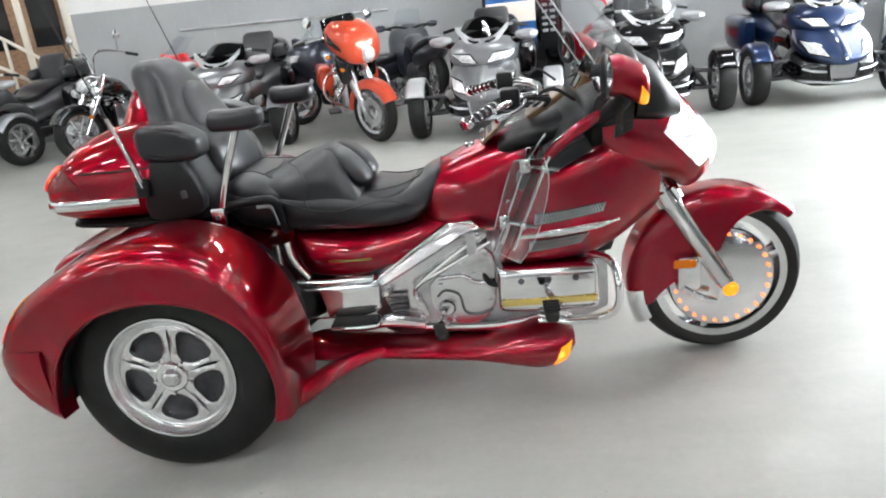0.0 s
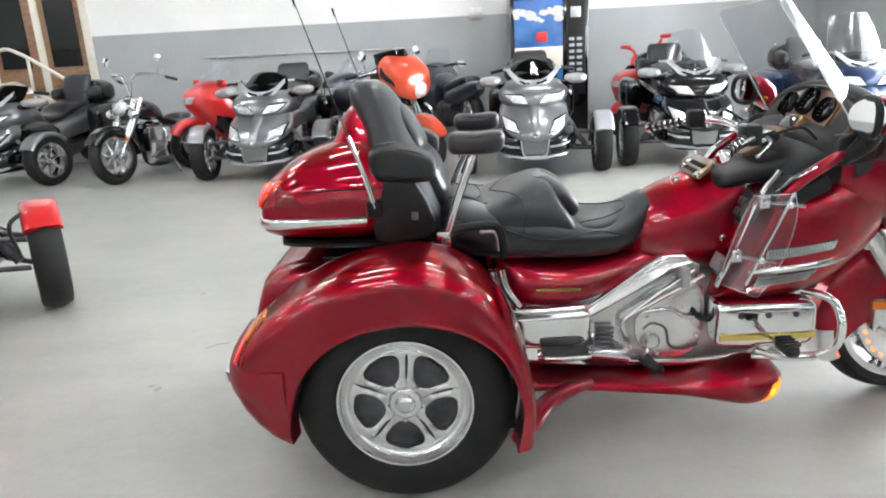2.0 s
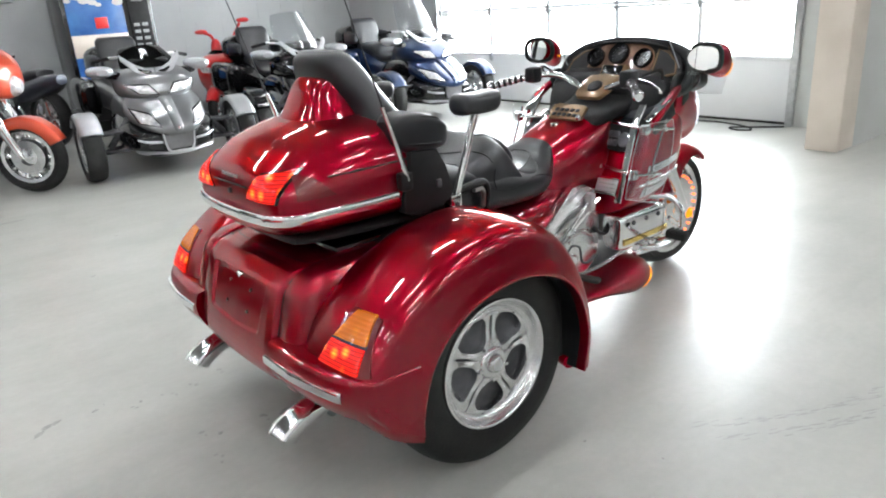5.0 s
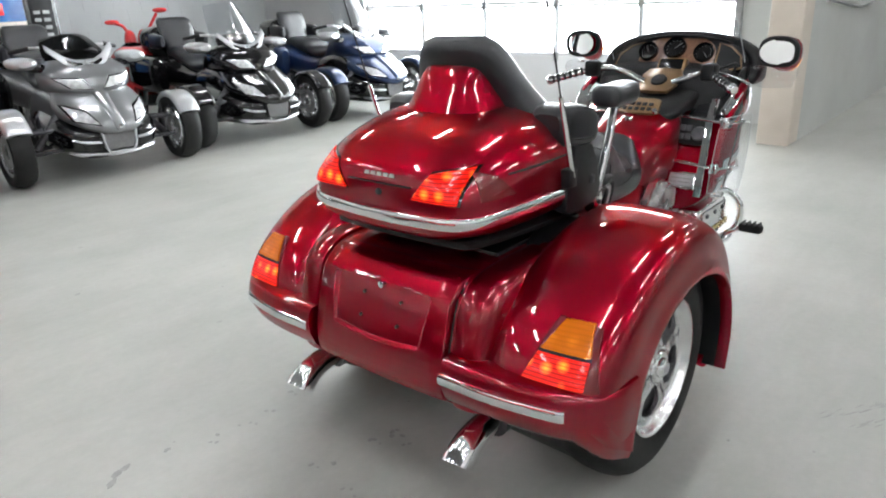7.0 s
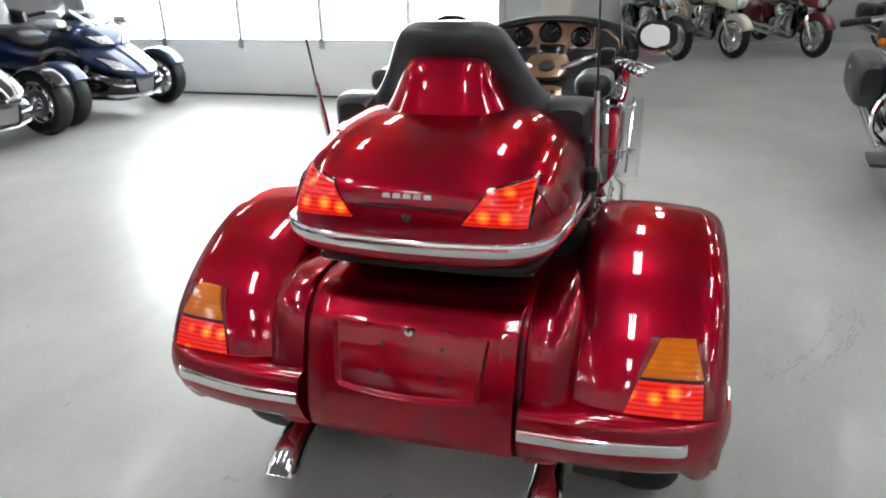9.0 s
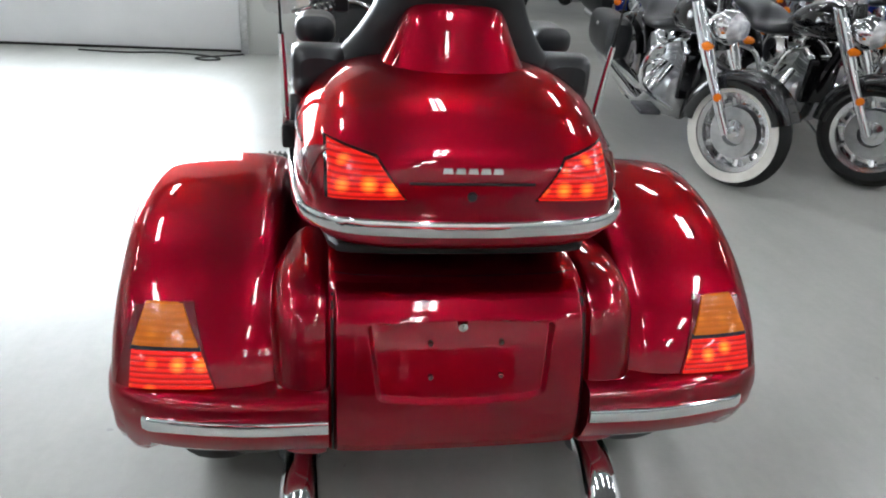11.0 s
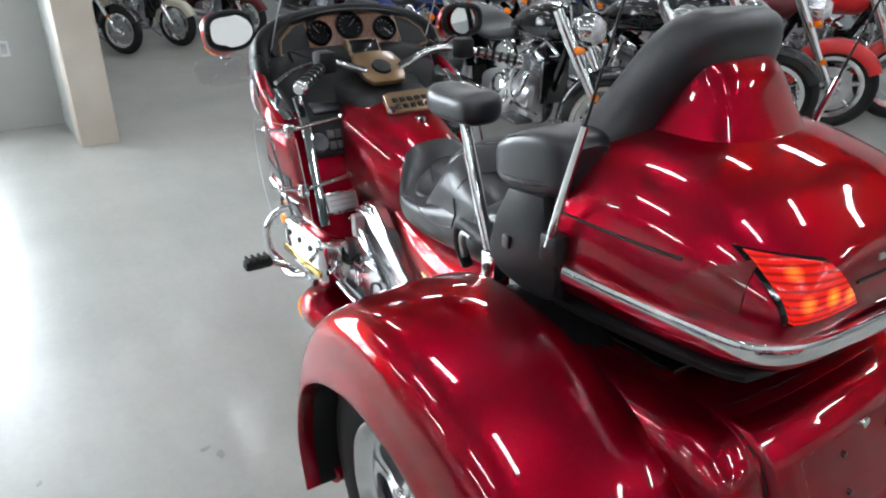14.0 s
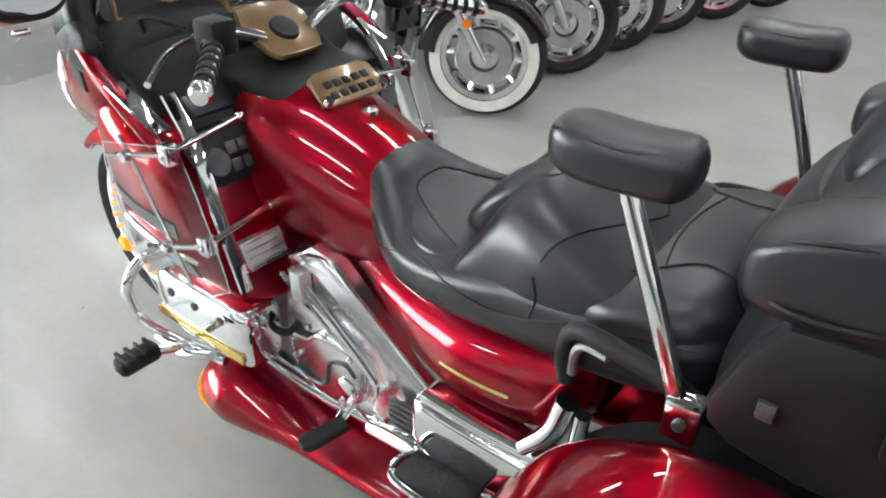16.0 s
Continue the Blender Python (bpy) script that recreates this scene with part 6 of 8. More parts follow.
for s in (-1, 1):
    part("rotor_cover", lathe([(0.0, s * 0.082), (0.06, s * 0.082), (0.150, s * 0.079), (0.176, s * 0.070), (0.180, s * 0.058), (0.0, s * 0.055)], (FX, 0, FZ), 48), ALLOY, FW, "brushed rotor cover")
    for k in range(26):
        a = 2 * math.pi * k / 26
        part("ring_bulb", lathe([(0, s * 0.007), (0.004, s * 0.0055), (0.0058, 0.0), (0.0058, -s * 0.006)], (FX + 0.160 * math.cos(a), s * 0.079, FZ + 0.160 * math.sin(a)), 8), LED, FW)
    for k in range(6):
        a = 2 * math.pi * k / 6 + 0.3
        part("spoke", tube([(FX + 0.03 * math.cos(a), s * 0.02, FZ + 0.03 * math.sin(a)), (FX + 0.21 * math.cos(a), s * 0.02, FZ + 0.21 * math.sin(a))], 0.016, n=8), ALLOY, FW)
    fk = part("fork_leg", tube([(1.50, s * 0.115, 0.70), (1.60, s * 0.115, 0.53), (FX, s * 0.115, FZ)], [0.034, 0.032, 0.030], n=16), CHROME, TR, "chrome fork leg")
    part("fork_collar", tube([(1.535, s * 0.115, 0.64), (1.56, s * 0.115, 0.598)], 0.045, n=18), CHROME, fk)
    # a plain reflector; its catch of light is put in as emission
    part("axle_reflector", lathe([(0, s * 0.014), (0.018, s * 0.012), (0.027, 0)], (FX + 0.01, s * 0.14, FZ - 0.015), 12), AMBERLIT, fk)
    part("fork_reflector", box((1.565, s * 0.14 - 0.006, 0.365), (1.64, s * 0.14 + 0.006, 0.395), 0.006), AMBERLENS, fk)
    part("caliper", box((1.58, s * 0.10 - 0.03, 0.27), (1.665, s * 0.10 + 0.03, 0.40), 0.02), ALLOY, fk)
    part("caliper_bracket", tube([(1.60, s * 0.125, 0.29), (1.66, s * 0.128, 0.25), (1.71, s * 0.128, 0.235)], 0.012), CHROME, fk)


def arc_fender(cx, cz, r, a0, a1, half, depth, n=28):
    """A mudguard: a bowed section swept round a wheel."""
    rings = []
    for i in range(n + 1):
        f = i / n
        a = radians(a0 + (a1 - a0) * f)
        d = depth(f)
        sec = []
        for u in np.linspace(-1, 1, 15):
            drop = d * max(0.0, (abs(u) - 0.35) / 0.65) ** 2.2
            sec.append((half * (1 - (1 - abs(u)) ** 2 * 0 ) * math.sin(u * math.pi / 2), drop))
        outer = [(cx + (r - q) * math.cos(a), y, cz + (r - q) * math.sin(a)) for y, q in sec]
        inner = [(cx + (r - 0.008 - q) * math.cos(a), y * 0.93, cz + (r - 0.008 - q) * math.sin(a)) for y, q in reversed(sec)]
        rings.append(outer + inner)
    return loft(rings)


part("front_fender", arc_fender(FX, FZ, 0.322, 45, 196, 0.092, lambda f: 0.025 + 0.185 * min(1.0, f / 0.33) ** 2 * (1 if f < 0.75 else 1 - 0.75 * ((f - 0.75) / 0.25) ** 1.5)), RED, TR, "candy red front fender with a chrome tip")
part("fender_tip", arc_fender(FX, FZ, 0.325, 44, 49, 0.085, lambda f: 0.03, 6), CHROME, TR)
part("fender_tail", arc_fender(FX, FZ, 0.327, 184, 207, 0.094, lambda f: 0.05, 8), CHROME, TR, "chrome rear lip of the front fender")


# ==== other machines in the showroom ====
PALE = paint("silver_paint", (0.42, 0.43, 0.45), (0.54, 0.55, 0.57), 0.7)
SILVERG = paint("silver_grey_paint", (0.19, 0.194, 0.205), (0.27, 0.274, 0.287), 0.8, 0.30)

GREYP = paint("dark_grey_paint", (0.10, 0.105, 0.115), (0.17, 0.175, 0.185), 0.75)
GREYM = paint("mid_grey_paint", (0.17, 0.175, 0.185), (0.25, 0.255, 0.27), 0.8)
BLUEP = paint("deep_blue_paint", (0.003, 0.014, 0.055), (0.006, 0.028, 0.10), 0.6)
ORANGE = paint("orange_red_paint", (0.50, 0.035, 0.006), (0.62, 0.06, 0.01), 0.35)
BRIGHTRED = paint("bright_red_paint", (0.55, 0.006, 0.008), (0.66, 0.012, 0.014), 0.15)
MAROON = paint("maroon_paint", (0.10, 0.004, 0.008), (0.16, 0.008, 0.012), 0.4)
IVORY = paint("ivory_paint", (0.68, 0.64, 0.50), (0.76, 0.72, 0.58), 0.05)
ROYAL = paint("royal_blue_paint", (0.006, 0.03, 0.30), (0.012, 0.05, 0.42), 0.4)
NAVY = paint("slate_blue_paint", (0.022, 0.027, 0.042), (0.045, 0.052, 0.075), 0.6)


def cast_wheel(root, name, m, r, rim, w, spokes=6, tyre=round_tyre_profile, white=False, wires=0, disc=False, metal=None):
    """A wheel about the y axis, laid in place by m."""
    metal = metal or ALLOY
    wheel = part(name, moved(lathe([(0.0, -w * 0.4), (0.03, -w * 0.38), (0.04, 0), (0.03, w * 0.38), (0.0, w * 0.4)], (0, 0, 0), 16), m), metal, root)
    part("tyre", moved(lathe(tyre(r, rim, w), (0, 0, 0), 40), m), RUBBER, wheel)
    h = w * 0.36
    part("rim", moved(lathe([(rim - 0.022, -h), (rim + 0.006, -h * 1.12), (rim, -h * 0.8), (rim - 0.018, 0), (rim, h * 0.8), (rim + 0.006, h * 1.12), (rim - 0.022, h), (rim - 0.03, 0)], (0, 0, 0), 40, closed=True), m), metal, wheel)
    if white:
        for s in (-1, 1):
            h2 = w / 2 + 0.0025
            part("whitewall", moved(lathe([(rim + 0.008, s * h2 * 0.9), (rim + (r - rim) * 0.42, s * h2), (rim + (r - rim) * 0.62, s * h2), (rim + (r - rim) * 0.62, s * h2 * 0.9)], (0, 0, 0), 40), m), WHITEWALL, wheel)
    if wires:
        b = bmesh.new()
        for k in range(wires):
            a = 2 * math.pi * k / wires
            s = 1 if k % 2 else -1
            a2 = a + s * 0.22
            tube([(0.03 * math.cos(a2), s * 0.03, 0.03 * math.sin(a2)), ((rim - 0.012) * math.cos(a), 0, (rim - 0.012) * math.sin(a))], 0.003, n=4, bm=b)
        part("wire_spokes", moved(b, m), CHROME, wheel)
    elif disc:
        for s in (-1, 1):
            b = bmesh.new()
            n = 10
            for k in range(n):
                a0, a1 = 2 * math.pi * (k + 0.14) / n, 2 * math.pi * (k + 0.86) / n
                ro, ri = rim - 0.02, rim * 0.72
                q = [(ri * math.cos(2 * math.pi * k / n - 0.0), ri * math.sin(2 * math.pi * k / n))]
                tube([(ri * math.cos(2 * math.pi * k / n), s * 0.012, ri * math.sin(2 * math.pi * k / n)), (ro * math.cos(2 * math.pi * k / n), s * 0.02, ro * math.sin(2 * math.pi * k / n))], 0.016, n=6, bm=b)
            lathe([(0.03, s * 0.03), (rim * 0.5, s * 0.012), (rim * 0.74, s * 0.018), (rim * 0.74, 0)], (0, 0, 0), 32, b)
            part("wheel_disc", moved(b, m), metal, wheel)
    else:
        for k in range(spokes):
            a = 2 * math.pi * k / spokes + 0.2
            part("spoke", moved(tube([(0.02 * math.cos(a), 0, 0.02 * math.sin(a)), ((rim - 0.015) * math.cos(a), 0, (rim - 0.015) * math.sin(a))], [0.02, 0.013, 0.016], n=8), m), metal, wheel)
    part("brake_disc", moved(lathe([(rim * 0.35, -w * 0.3), (rim * 0.66, -w * 0.3), (rim * 0.66, -w * 0.34), (rim * 0.35, -w * 0.34)], (0, 0, 0), 28, closed=True), m), STEEL, wheel)
    return wheel


def guard(root, name, m, r, half, a0, a1, mat, depth=0.05, n=16):
    return part(name, moved(arc_fender(0, 0, r, a0, a1, half, lambda f: depth, n), m), mat, root)


def sheet(rows, thick=0.004):
    g = bmesh.new()
    return loft([list(r) + [(x - thick, y, z) for x, y, z in reversed(list(r))] for r in rows], g)


def spyder(label, body, at, tips=None, lower=None, screen="low", case=True, crest=None, pods=None, seat=None, steer=0.0):
    """A three-wheeled roadster, two wheels in front; x runs ahead from the front axle."""
    root = thing("three_wheel_roadster", label, "three-wheeler", "three-wheeled roadsters", at)
    tips, lower, crest, pods = tips or body, lower or GLOSSBLACK, crest or body, pods or PALE
    bag = body if body in (BLUEP, BRIGHTRED) else GLOSSBLACK
    # dark lower front, painted hood, cowl with the lamps
    chin = part("lower_front", hull([(0.375, 0.25, 0.32, 0.39, 0.17, 3.0), (0.34, 0.22, 0.33, 0.42, 0.28, 3.0), (0.22, 0.20, 0.34, 0.46, 0.37, 3.0), (0.0, 0.20, 0.36, 0.53, 0.43, 3.0), (-0.3, 0.22, 0.40, 0.60, 0.42, 2.8), (-0.65, 0.28, 0.44, 0.62, 0.32, 2.6)], 4, 36), GLOSSBLACK, root)
    ct = tree_of(chin)
    main = part("hood", hull([(0.435, 0.385, 0.41, 0.435, 0.05, 2.2), (0.405, 0.37, 0.43, 0.475, 0.16, 2.2), (0.31, 0.385, 0.47, 0.55, 0.265, 2.2), (0.15, 0.42, 0.52, 0.65, 0.33, 2.3), (0.0, 0.45, 0.57, 0.74, 0.345, 2.4), (-0.2, 0.48, 0.60, 0.82, 0.31, 2.5), (-0.45, 0.46, 0.58, 0.82, 0.28, 2.5), (-0.62, 0.42, 0.54, 0.74, 0.23, 2.4)], 5, 44), body, root)
    tr = tree_of(main)
    cowl = part("upper_cowl", hull([(0.115, 0.685, 0.715, 0.745, 0.08, 2.3), (0.08, 0.66, 0.735, 0.80, 0.20, 2.5), (0.0, 0.65, 0.76, 0.87, 0.30, 2.6), (-0.12, 0.64, 0.79, 0.925, 0.345, 2.6), (-0.26, 0.62, 0.80, 0.955, 0.345, 2.6), (-0.42, 0.60, 0.78, 0.93, 0.30, 2.5), (-0.58, 0.55, 0.68, 0.80, 0.24, 2.4)], 5, 44), body, root)
    wt = tree_of(cowl)
    # raised centre ridge that splits at the top
    part("hood_crest", hull([(0.442, 0.39, 0.41, 0.432, 0.025, 2.2), (0.42, 0.40, 0.44, 0.482, 0.045, 2.2), (0.31, 0.45, 0.50, 0.565, 0.065, 2.2), (0.15, 0.52, 0.58, 0.668, 0.085, 2.2), (0.05, 0.6, 0.66, 0.735, 0.10, 2.2)], 4, 20), crest, main)
    gr = part("grille", patch(ct, [(-0.10, 0.245), (0.10, 0.245), (0.13, 0.375), (-0.13, 0.375)], (-1, 0, 0), 0.012, 0.02, 10, 6), MESHGREY, chin, "fine mesh grille")
    part("grille_frame", tube([(0.387, -0.135, 0.385), (0.39, -0.105, 0.24), (0.392, 0, 0.228), (0.39, 0.105, 0.24), (0.387, 0.135, 0.385)], 0.009, n=8), tips if body in (GREYM, GREYP, SILVERG) else GLOSSBLACK, gr)
    for s in (-1, 1):
        part("side_intake", patch(ct, [(s * 0.15, 0.25), (s * 0.26, 0.265), (s * 0.30, 0.36), (s * 0.16, 0.37)], (-1, 0, 0), 0.003, 0.01, 6, 6), PLASTIC, chin)
        part("intake_blade", tube([(0.382, s * 0.145, 0.315), (0.356, s * 0.25, 0.325), (0.295, s * 0.335, 0.350)], [0.010, 0.014, 0.006], n=8), pods, chin)
        hb = part("headlamp_bezel", patch(tr, [(s * 0.13, 0.445), (s * 0.295, 0.485), (s * 0.325, 0.615), (s * 0.185, 0.565)], (-1, 0, 0), 0.004, 0.01, 8, 6), GLOSSBLACK, main)
        part("headlamp", patch(tr, [(s * 0.143, 0.457), (s * 0.282, 0.493), (s * 0.312, 0.602), (s * 0.19, 0.553)], (-1, 0, 0), 0.012, 0.012, 10, 8), LENSGLASS, hb, "clear headlamp lens")
        ub = part("lamp_bezel", patch(wt, [(s * 0.035, 0.70), (s * 0.20, 0.715), (s * 0.305, 0.81), (s * 0.11, 0.80)], (-1, 0, 0), 0.004, 0.01, 10, 6), GLOSSBLACK, cowl)
        part("upper_lamp", patch(wt, [(s * 0.05, 0.708), (s * 0.195, 0.722), (s * 0.29, 0.803), (s * 0.115, 0.79)], (-1, 0, 0), 0.012, 0.012, 10, 8), LENSGLASS, ub, "clear driving lamp lens")
        part("lamp_eye", lathe([(0, 0.012), (0.02, 0.010), (0.028, 0.0), (0.028, -0.02)], (0.085, s * 0.145, 0.752), 16, axis="x"), DARKSTEEL, ub)
        mp = part("mirror", hull([(-0.10, 0.90, 0.925, 0.945, 0.05, 2.4), (-0.15, 0.875, 0.925, 0.965, 0.10, 2.4), (-0.25, 0.87, 0.93, 0.975, 0.115, 2.4), (-0.34, 0.885, 0.935, 0.97, 0.09, 2.4), (-0.37, 0.91, 0.935, 0.955, 0.04, 2.4)], 4, 24, y0=s * 0.435), pods, root, "side mirror pod")
        part("mirror_stalk", hull([(-0.12, 0.85, 0.875, 0.90, 0.03, 2.4), (-0.2, 0.845, 0.88, 0.915, 0.08, 2.4), (-0.3, 0.86, 0.88, 0.905, 0.04, 2.4)], 3, 14, y0=s * 0.33), GLOSSBLACK, mp)
        part("side_panel", hull([(-0.02, 0.44, 0.53, 0.62, 0.02, 2.4), (-0.12, 0.36, 0.54, 0.68, 0.04, 2.4), (-0.35, 0.34, 0.54, 0.70, 0.05, 2.4), (-0.55, 0.36, 0.52, 0.66, 0.045, 2.4), (-0.68, 0.40, 0.5, 0.58, 0.02, 2.4)], 4, 20, y0=s * 0.31), lower, root)
        part("side_vent", box((-0.42, s * 0.362 - 0.006, 0.46), (-0.24, s * 0.362 + 0.006, 0.52), 0.005), PLASTIC, root)
        wm = Matrix.Translation((0, s * 0.68, 0.29)) @ Matrix.Rotation(radians(steer), 4, "Z")
        cast_wheel(root, "front_wheel", wm, 0.29, 0.195, 0.165, 7, tyre_profile)
        guard(root, "front_fender", wm, 0.322, 0.096, 30, 138, tips, 0.045)
        for z, dx in ((0.24, 0.14), (0.24, -0.14), (0.40, 0.10), (0.40, -0.10)):
            part("suspension_arm", tube([(dx * 1.3, s * 0.22, z + 0.03), (dx * 0.3, s * 0.60, z - 0.0)], 0.016, n=8), DARKSTEEL, root)
        part("shock", tube([(0, s * 0.25, 0.60), (0, s * 0.52, 0.27)], 0.03, n=10), DARKSTEEL, root)
        part("fender_stay", tube([(-0.05, s * 0.56, 0.30), (-0.16, s * 0.60, 0.50), (-0.15, s * 0.68, 0.575)], 0.012, n=8), DARKSTEEL, root)
        part("saddlebag", hull([(-1.18, 0.46, 0.62, 0.74, 0.05, 3), (-1.28, 0.42, 0.62, 0.80, 0.10, 3), (-1.7, 0.42, 0.64, 0.82, 0.11, 3), (-1.95, 0.50, 0.66, 0.79, 0.07, 3)], 4, 24, y0=s * 0.40), bag, root)
        part("grip", tube([(-0.42, s * 0.30, 1.03), (-0.52, s * 0.43, 1.0)], 0.018, n=10), PLASTIC, root)
        part("handlebar", tube([(-0.40, s * 0.05, 0.97), (-0.40, s * 0.18, 1.02), (-0.43, s * 0.31, 1.03)], 0.013, n=8), STEEL, root)
        part("floorboard", box((-0.85, min(s * 0.22, s * 0.36), 0.30), (-0.55, max(s * 0.22, s * 0.36), 0.33), 0.008), PLASTIC, root)
        # broad bright frame of the screen, leaning back
        lean = Matrix(((1, 0, -0.75, 0.63), (0, 1, 0, 0), (0, 0, 1, 0), (0, 0, 0, 1))) @ Matrix.Rotation(math.pi / 2, 4, "Z")
        part("screen_frame", plate([(s * 0.004, 0.87), (s * 0.09, 0.868), (s * 0.17, 0.905), (s * 0.262, 1.01), (s * 0.262, 1.06), (s * 0.225, 1.03), (s * 0.15, 0.965), (s * 0.08, 0.932), (s * 0.004, 0.925)], 0.022, 0.005, m=lean), pods, cowl)
        part("frame_slot", plate([(s * 0.03, 0.886), (s * 0.08, 0.884), (s * 0.135, 0.912), (s * 0.14, 0.935), (s * 0.08, 0.912), (s * 0.03, 0.905)], 0.020, 0.002, m=Matrix.Translation((0.003, 0, 0)) @ lean), GLOSSBLACK, cowl)
        part("lip_end", tube([(0.355, s * 0.17, 0.222), (0.28, s * 0.29, 0.226), (0.20, s * 0.34, 0.24)], [0.012, 0.018, 0.010], n=8), pods, root)
    part("lip", tube([(0.33, -0.22, 0.222), (0.375, -0.10, 0.212), (0.385, 0, 0.21), (0.375, 0.10, 0.212), (0.33, 0.22, 0.222)], [0.010, 0.014, 0.016, 0.014, 0.010], n=10), pods, root, "bright lower lip")
    part("nose_badge", lathe([(0, 0.006), (0.018, 0.004), (0.02, 0.0), (0.02, -0.02)], (0.437, 0, 0.425), 14, axis="x"), CHROME, main)
    part("rear_body", hull([(-0.55, 0.36, 0.56, 0.78, 0.24, 2.6), (-0.8, 0.34, 0.54, 0.68, 0.22, 2.6), (-1.1, 0.40, 0.60, 0.72, 0.25, 2.6), (-1.35, 0.45, 0.66, 0.80, 0.34, 2.8), (-1.7, 0.48, 0.68, 0.82, 0.36, 2.8), (-1.98, 0.56, 0.70, 0.80, 0.28, 2.6)], 4, 32), body, root)
    part("belly", hull([(0.2, 0.16, 0.22, 0.32, 0.26, 3), (-0.3, 0.15, 0.24, 0.34, 0.28, 3), (-0.9, 0.16, 0.26, 0.40, 0.24, 3), (-1.3, 0.22, 0.34, 0.46, 0.18, 3)], 3, 24), PLASTIC, root)
    top, width, tint = {"low": (1.13, 0.25, TINTGLASS), "tall": (1.42, 0.27, SCREENGLASS), "mid": (1.34, 0.25, SCREENGLASS)}[screen]
    rows = []
    for i in range(11):
        u = 2 * i / 10 - 1
        rows.append([(-0.11 - 0.24 * v - 0.14 * u * u, u * (width * (1 - 0.25 * v * v)), 0.93 + (top - 0.93) * v - 0.03 * u * u * v) for v in np.linspace(0, 1, 7)])
    sc = part("windscreen", sheet(rows), tint, root, "curved windscreen")
    sc.visible_shadow = False
    part("instrument_pod", hull([(-0.20, 0.90, 0.96, 1.0, 0.17, 2.6), (-0.30, 0.90, 0.98, 1.03, 0.19, 2.6), (-0.40, 0.92, 0.97, 1.0, 0.15, 2.6)], 3, 20), PLASTIC, root)
    part("seat", hull([(-0.55, 0.70, 0.76, 0.80, 0.12, 2.6), (-0.72, 0.64, 0.70, 0.745, 0.19, 2.8), (-0.95, 0.64, 0.71, 0.76, 0.20, 2.8), (-1.1, 0.66, 0.78, 0.86, 0.19, 2.6), (-1.35, 0.72, 0.82, 0.88, 0.19, 2.6), (-1.5, 0.76, 0.84, 0.90, 0.17, 2.6)], 4, 28), LEATHER, root, "black two-up seat")
    if case:
        part("passenger_backrest", column([(0.86, -1.52, -1.42, 0.17, 3, 0), (1.0, -1.56, -1.46, 0.20, 3, 0), (1.15, -1.62, -1.52, 0.20, 3, 0), (1.2, -1.64, -1.58, 0.16, 3, 0)], 4, 24), LEATHER, root)
        part("top_case", hull([(-1.56, 0.80, 0.95, 1.08, 0.22, 3.4), (-1.62, 0.78, 0.95, 1.12, 0.29, 3.4), (-1.85, 0.80, 0.95, 1.11, 0.30, 3.2), (-2.0, 0.84, 0.95, 1.04, 0.22, 3)], 4, 28), GLOSSBLACK, root)
        for s in (-1, 1):
            part("case_arm", hull([(-1.36, 0.90, 0.95, 1.0, 0.02, 3), (-1.42, 0.88, 0.95, 1.02, 0.05, 3), (-1.58, 0.88, 0.96, 1.04, 0.06, 3)], 3, 16, y0=s * 0.26), LEATHER, root)
    cast_wheel(root, "rear_wheel", Matrix.Translation((-1.71, 0, 0.31)), 0.31, 0.19, 0.22, 6, tyre_profile)
    part("swingarm", tube([(-0.9, 0.16, 0.38), (-1.71, 0.16, 0.31)], 0.03, n=8), DARKSTEEL, root)
    part("tail_lamp", box((-2.01, -0.16, 0.70), (-1.97, 0.16, 0.76), 0.01), bpy.data.materials["dark_red_reflector"], root)
    return root


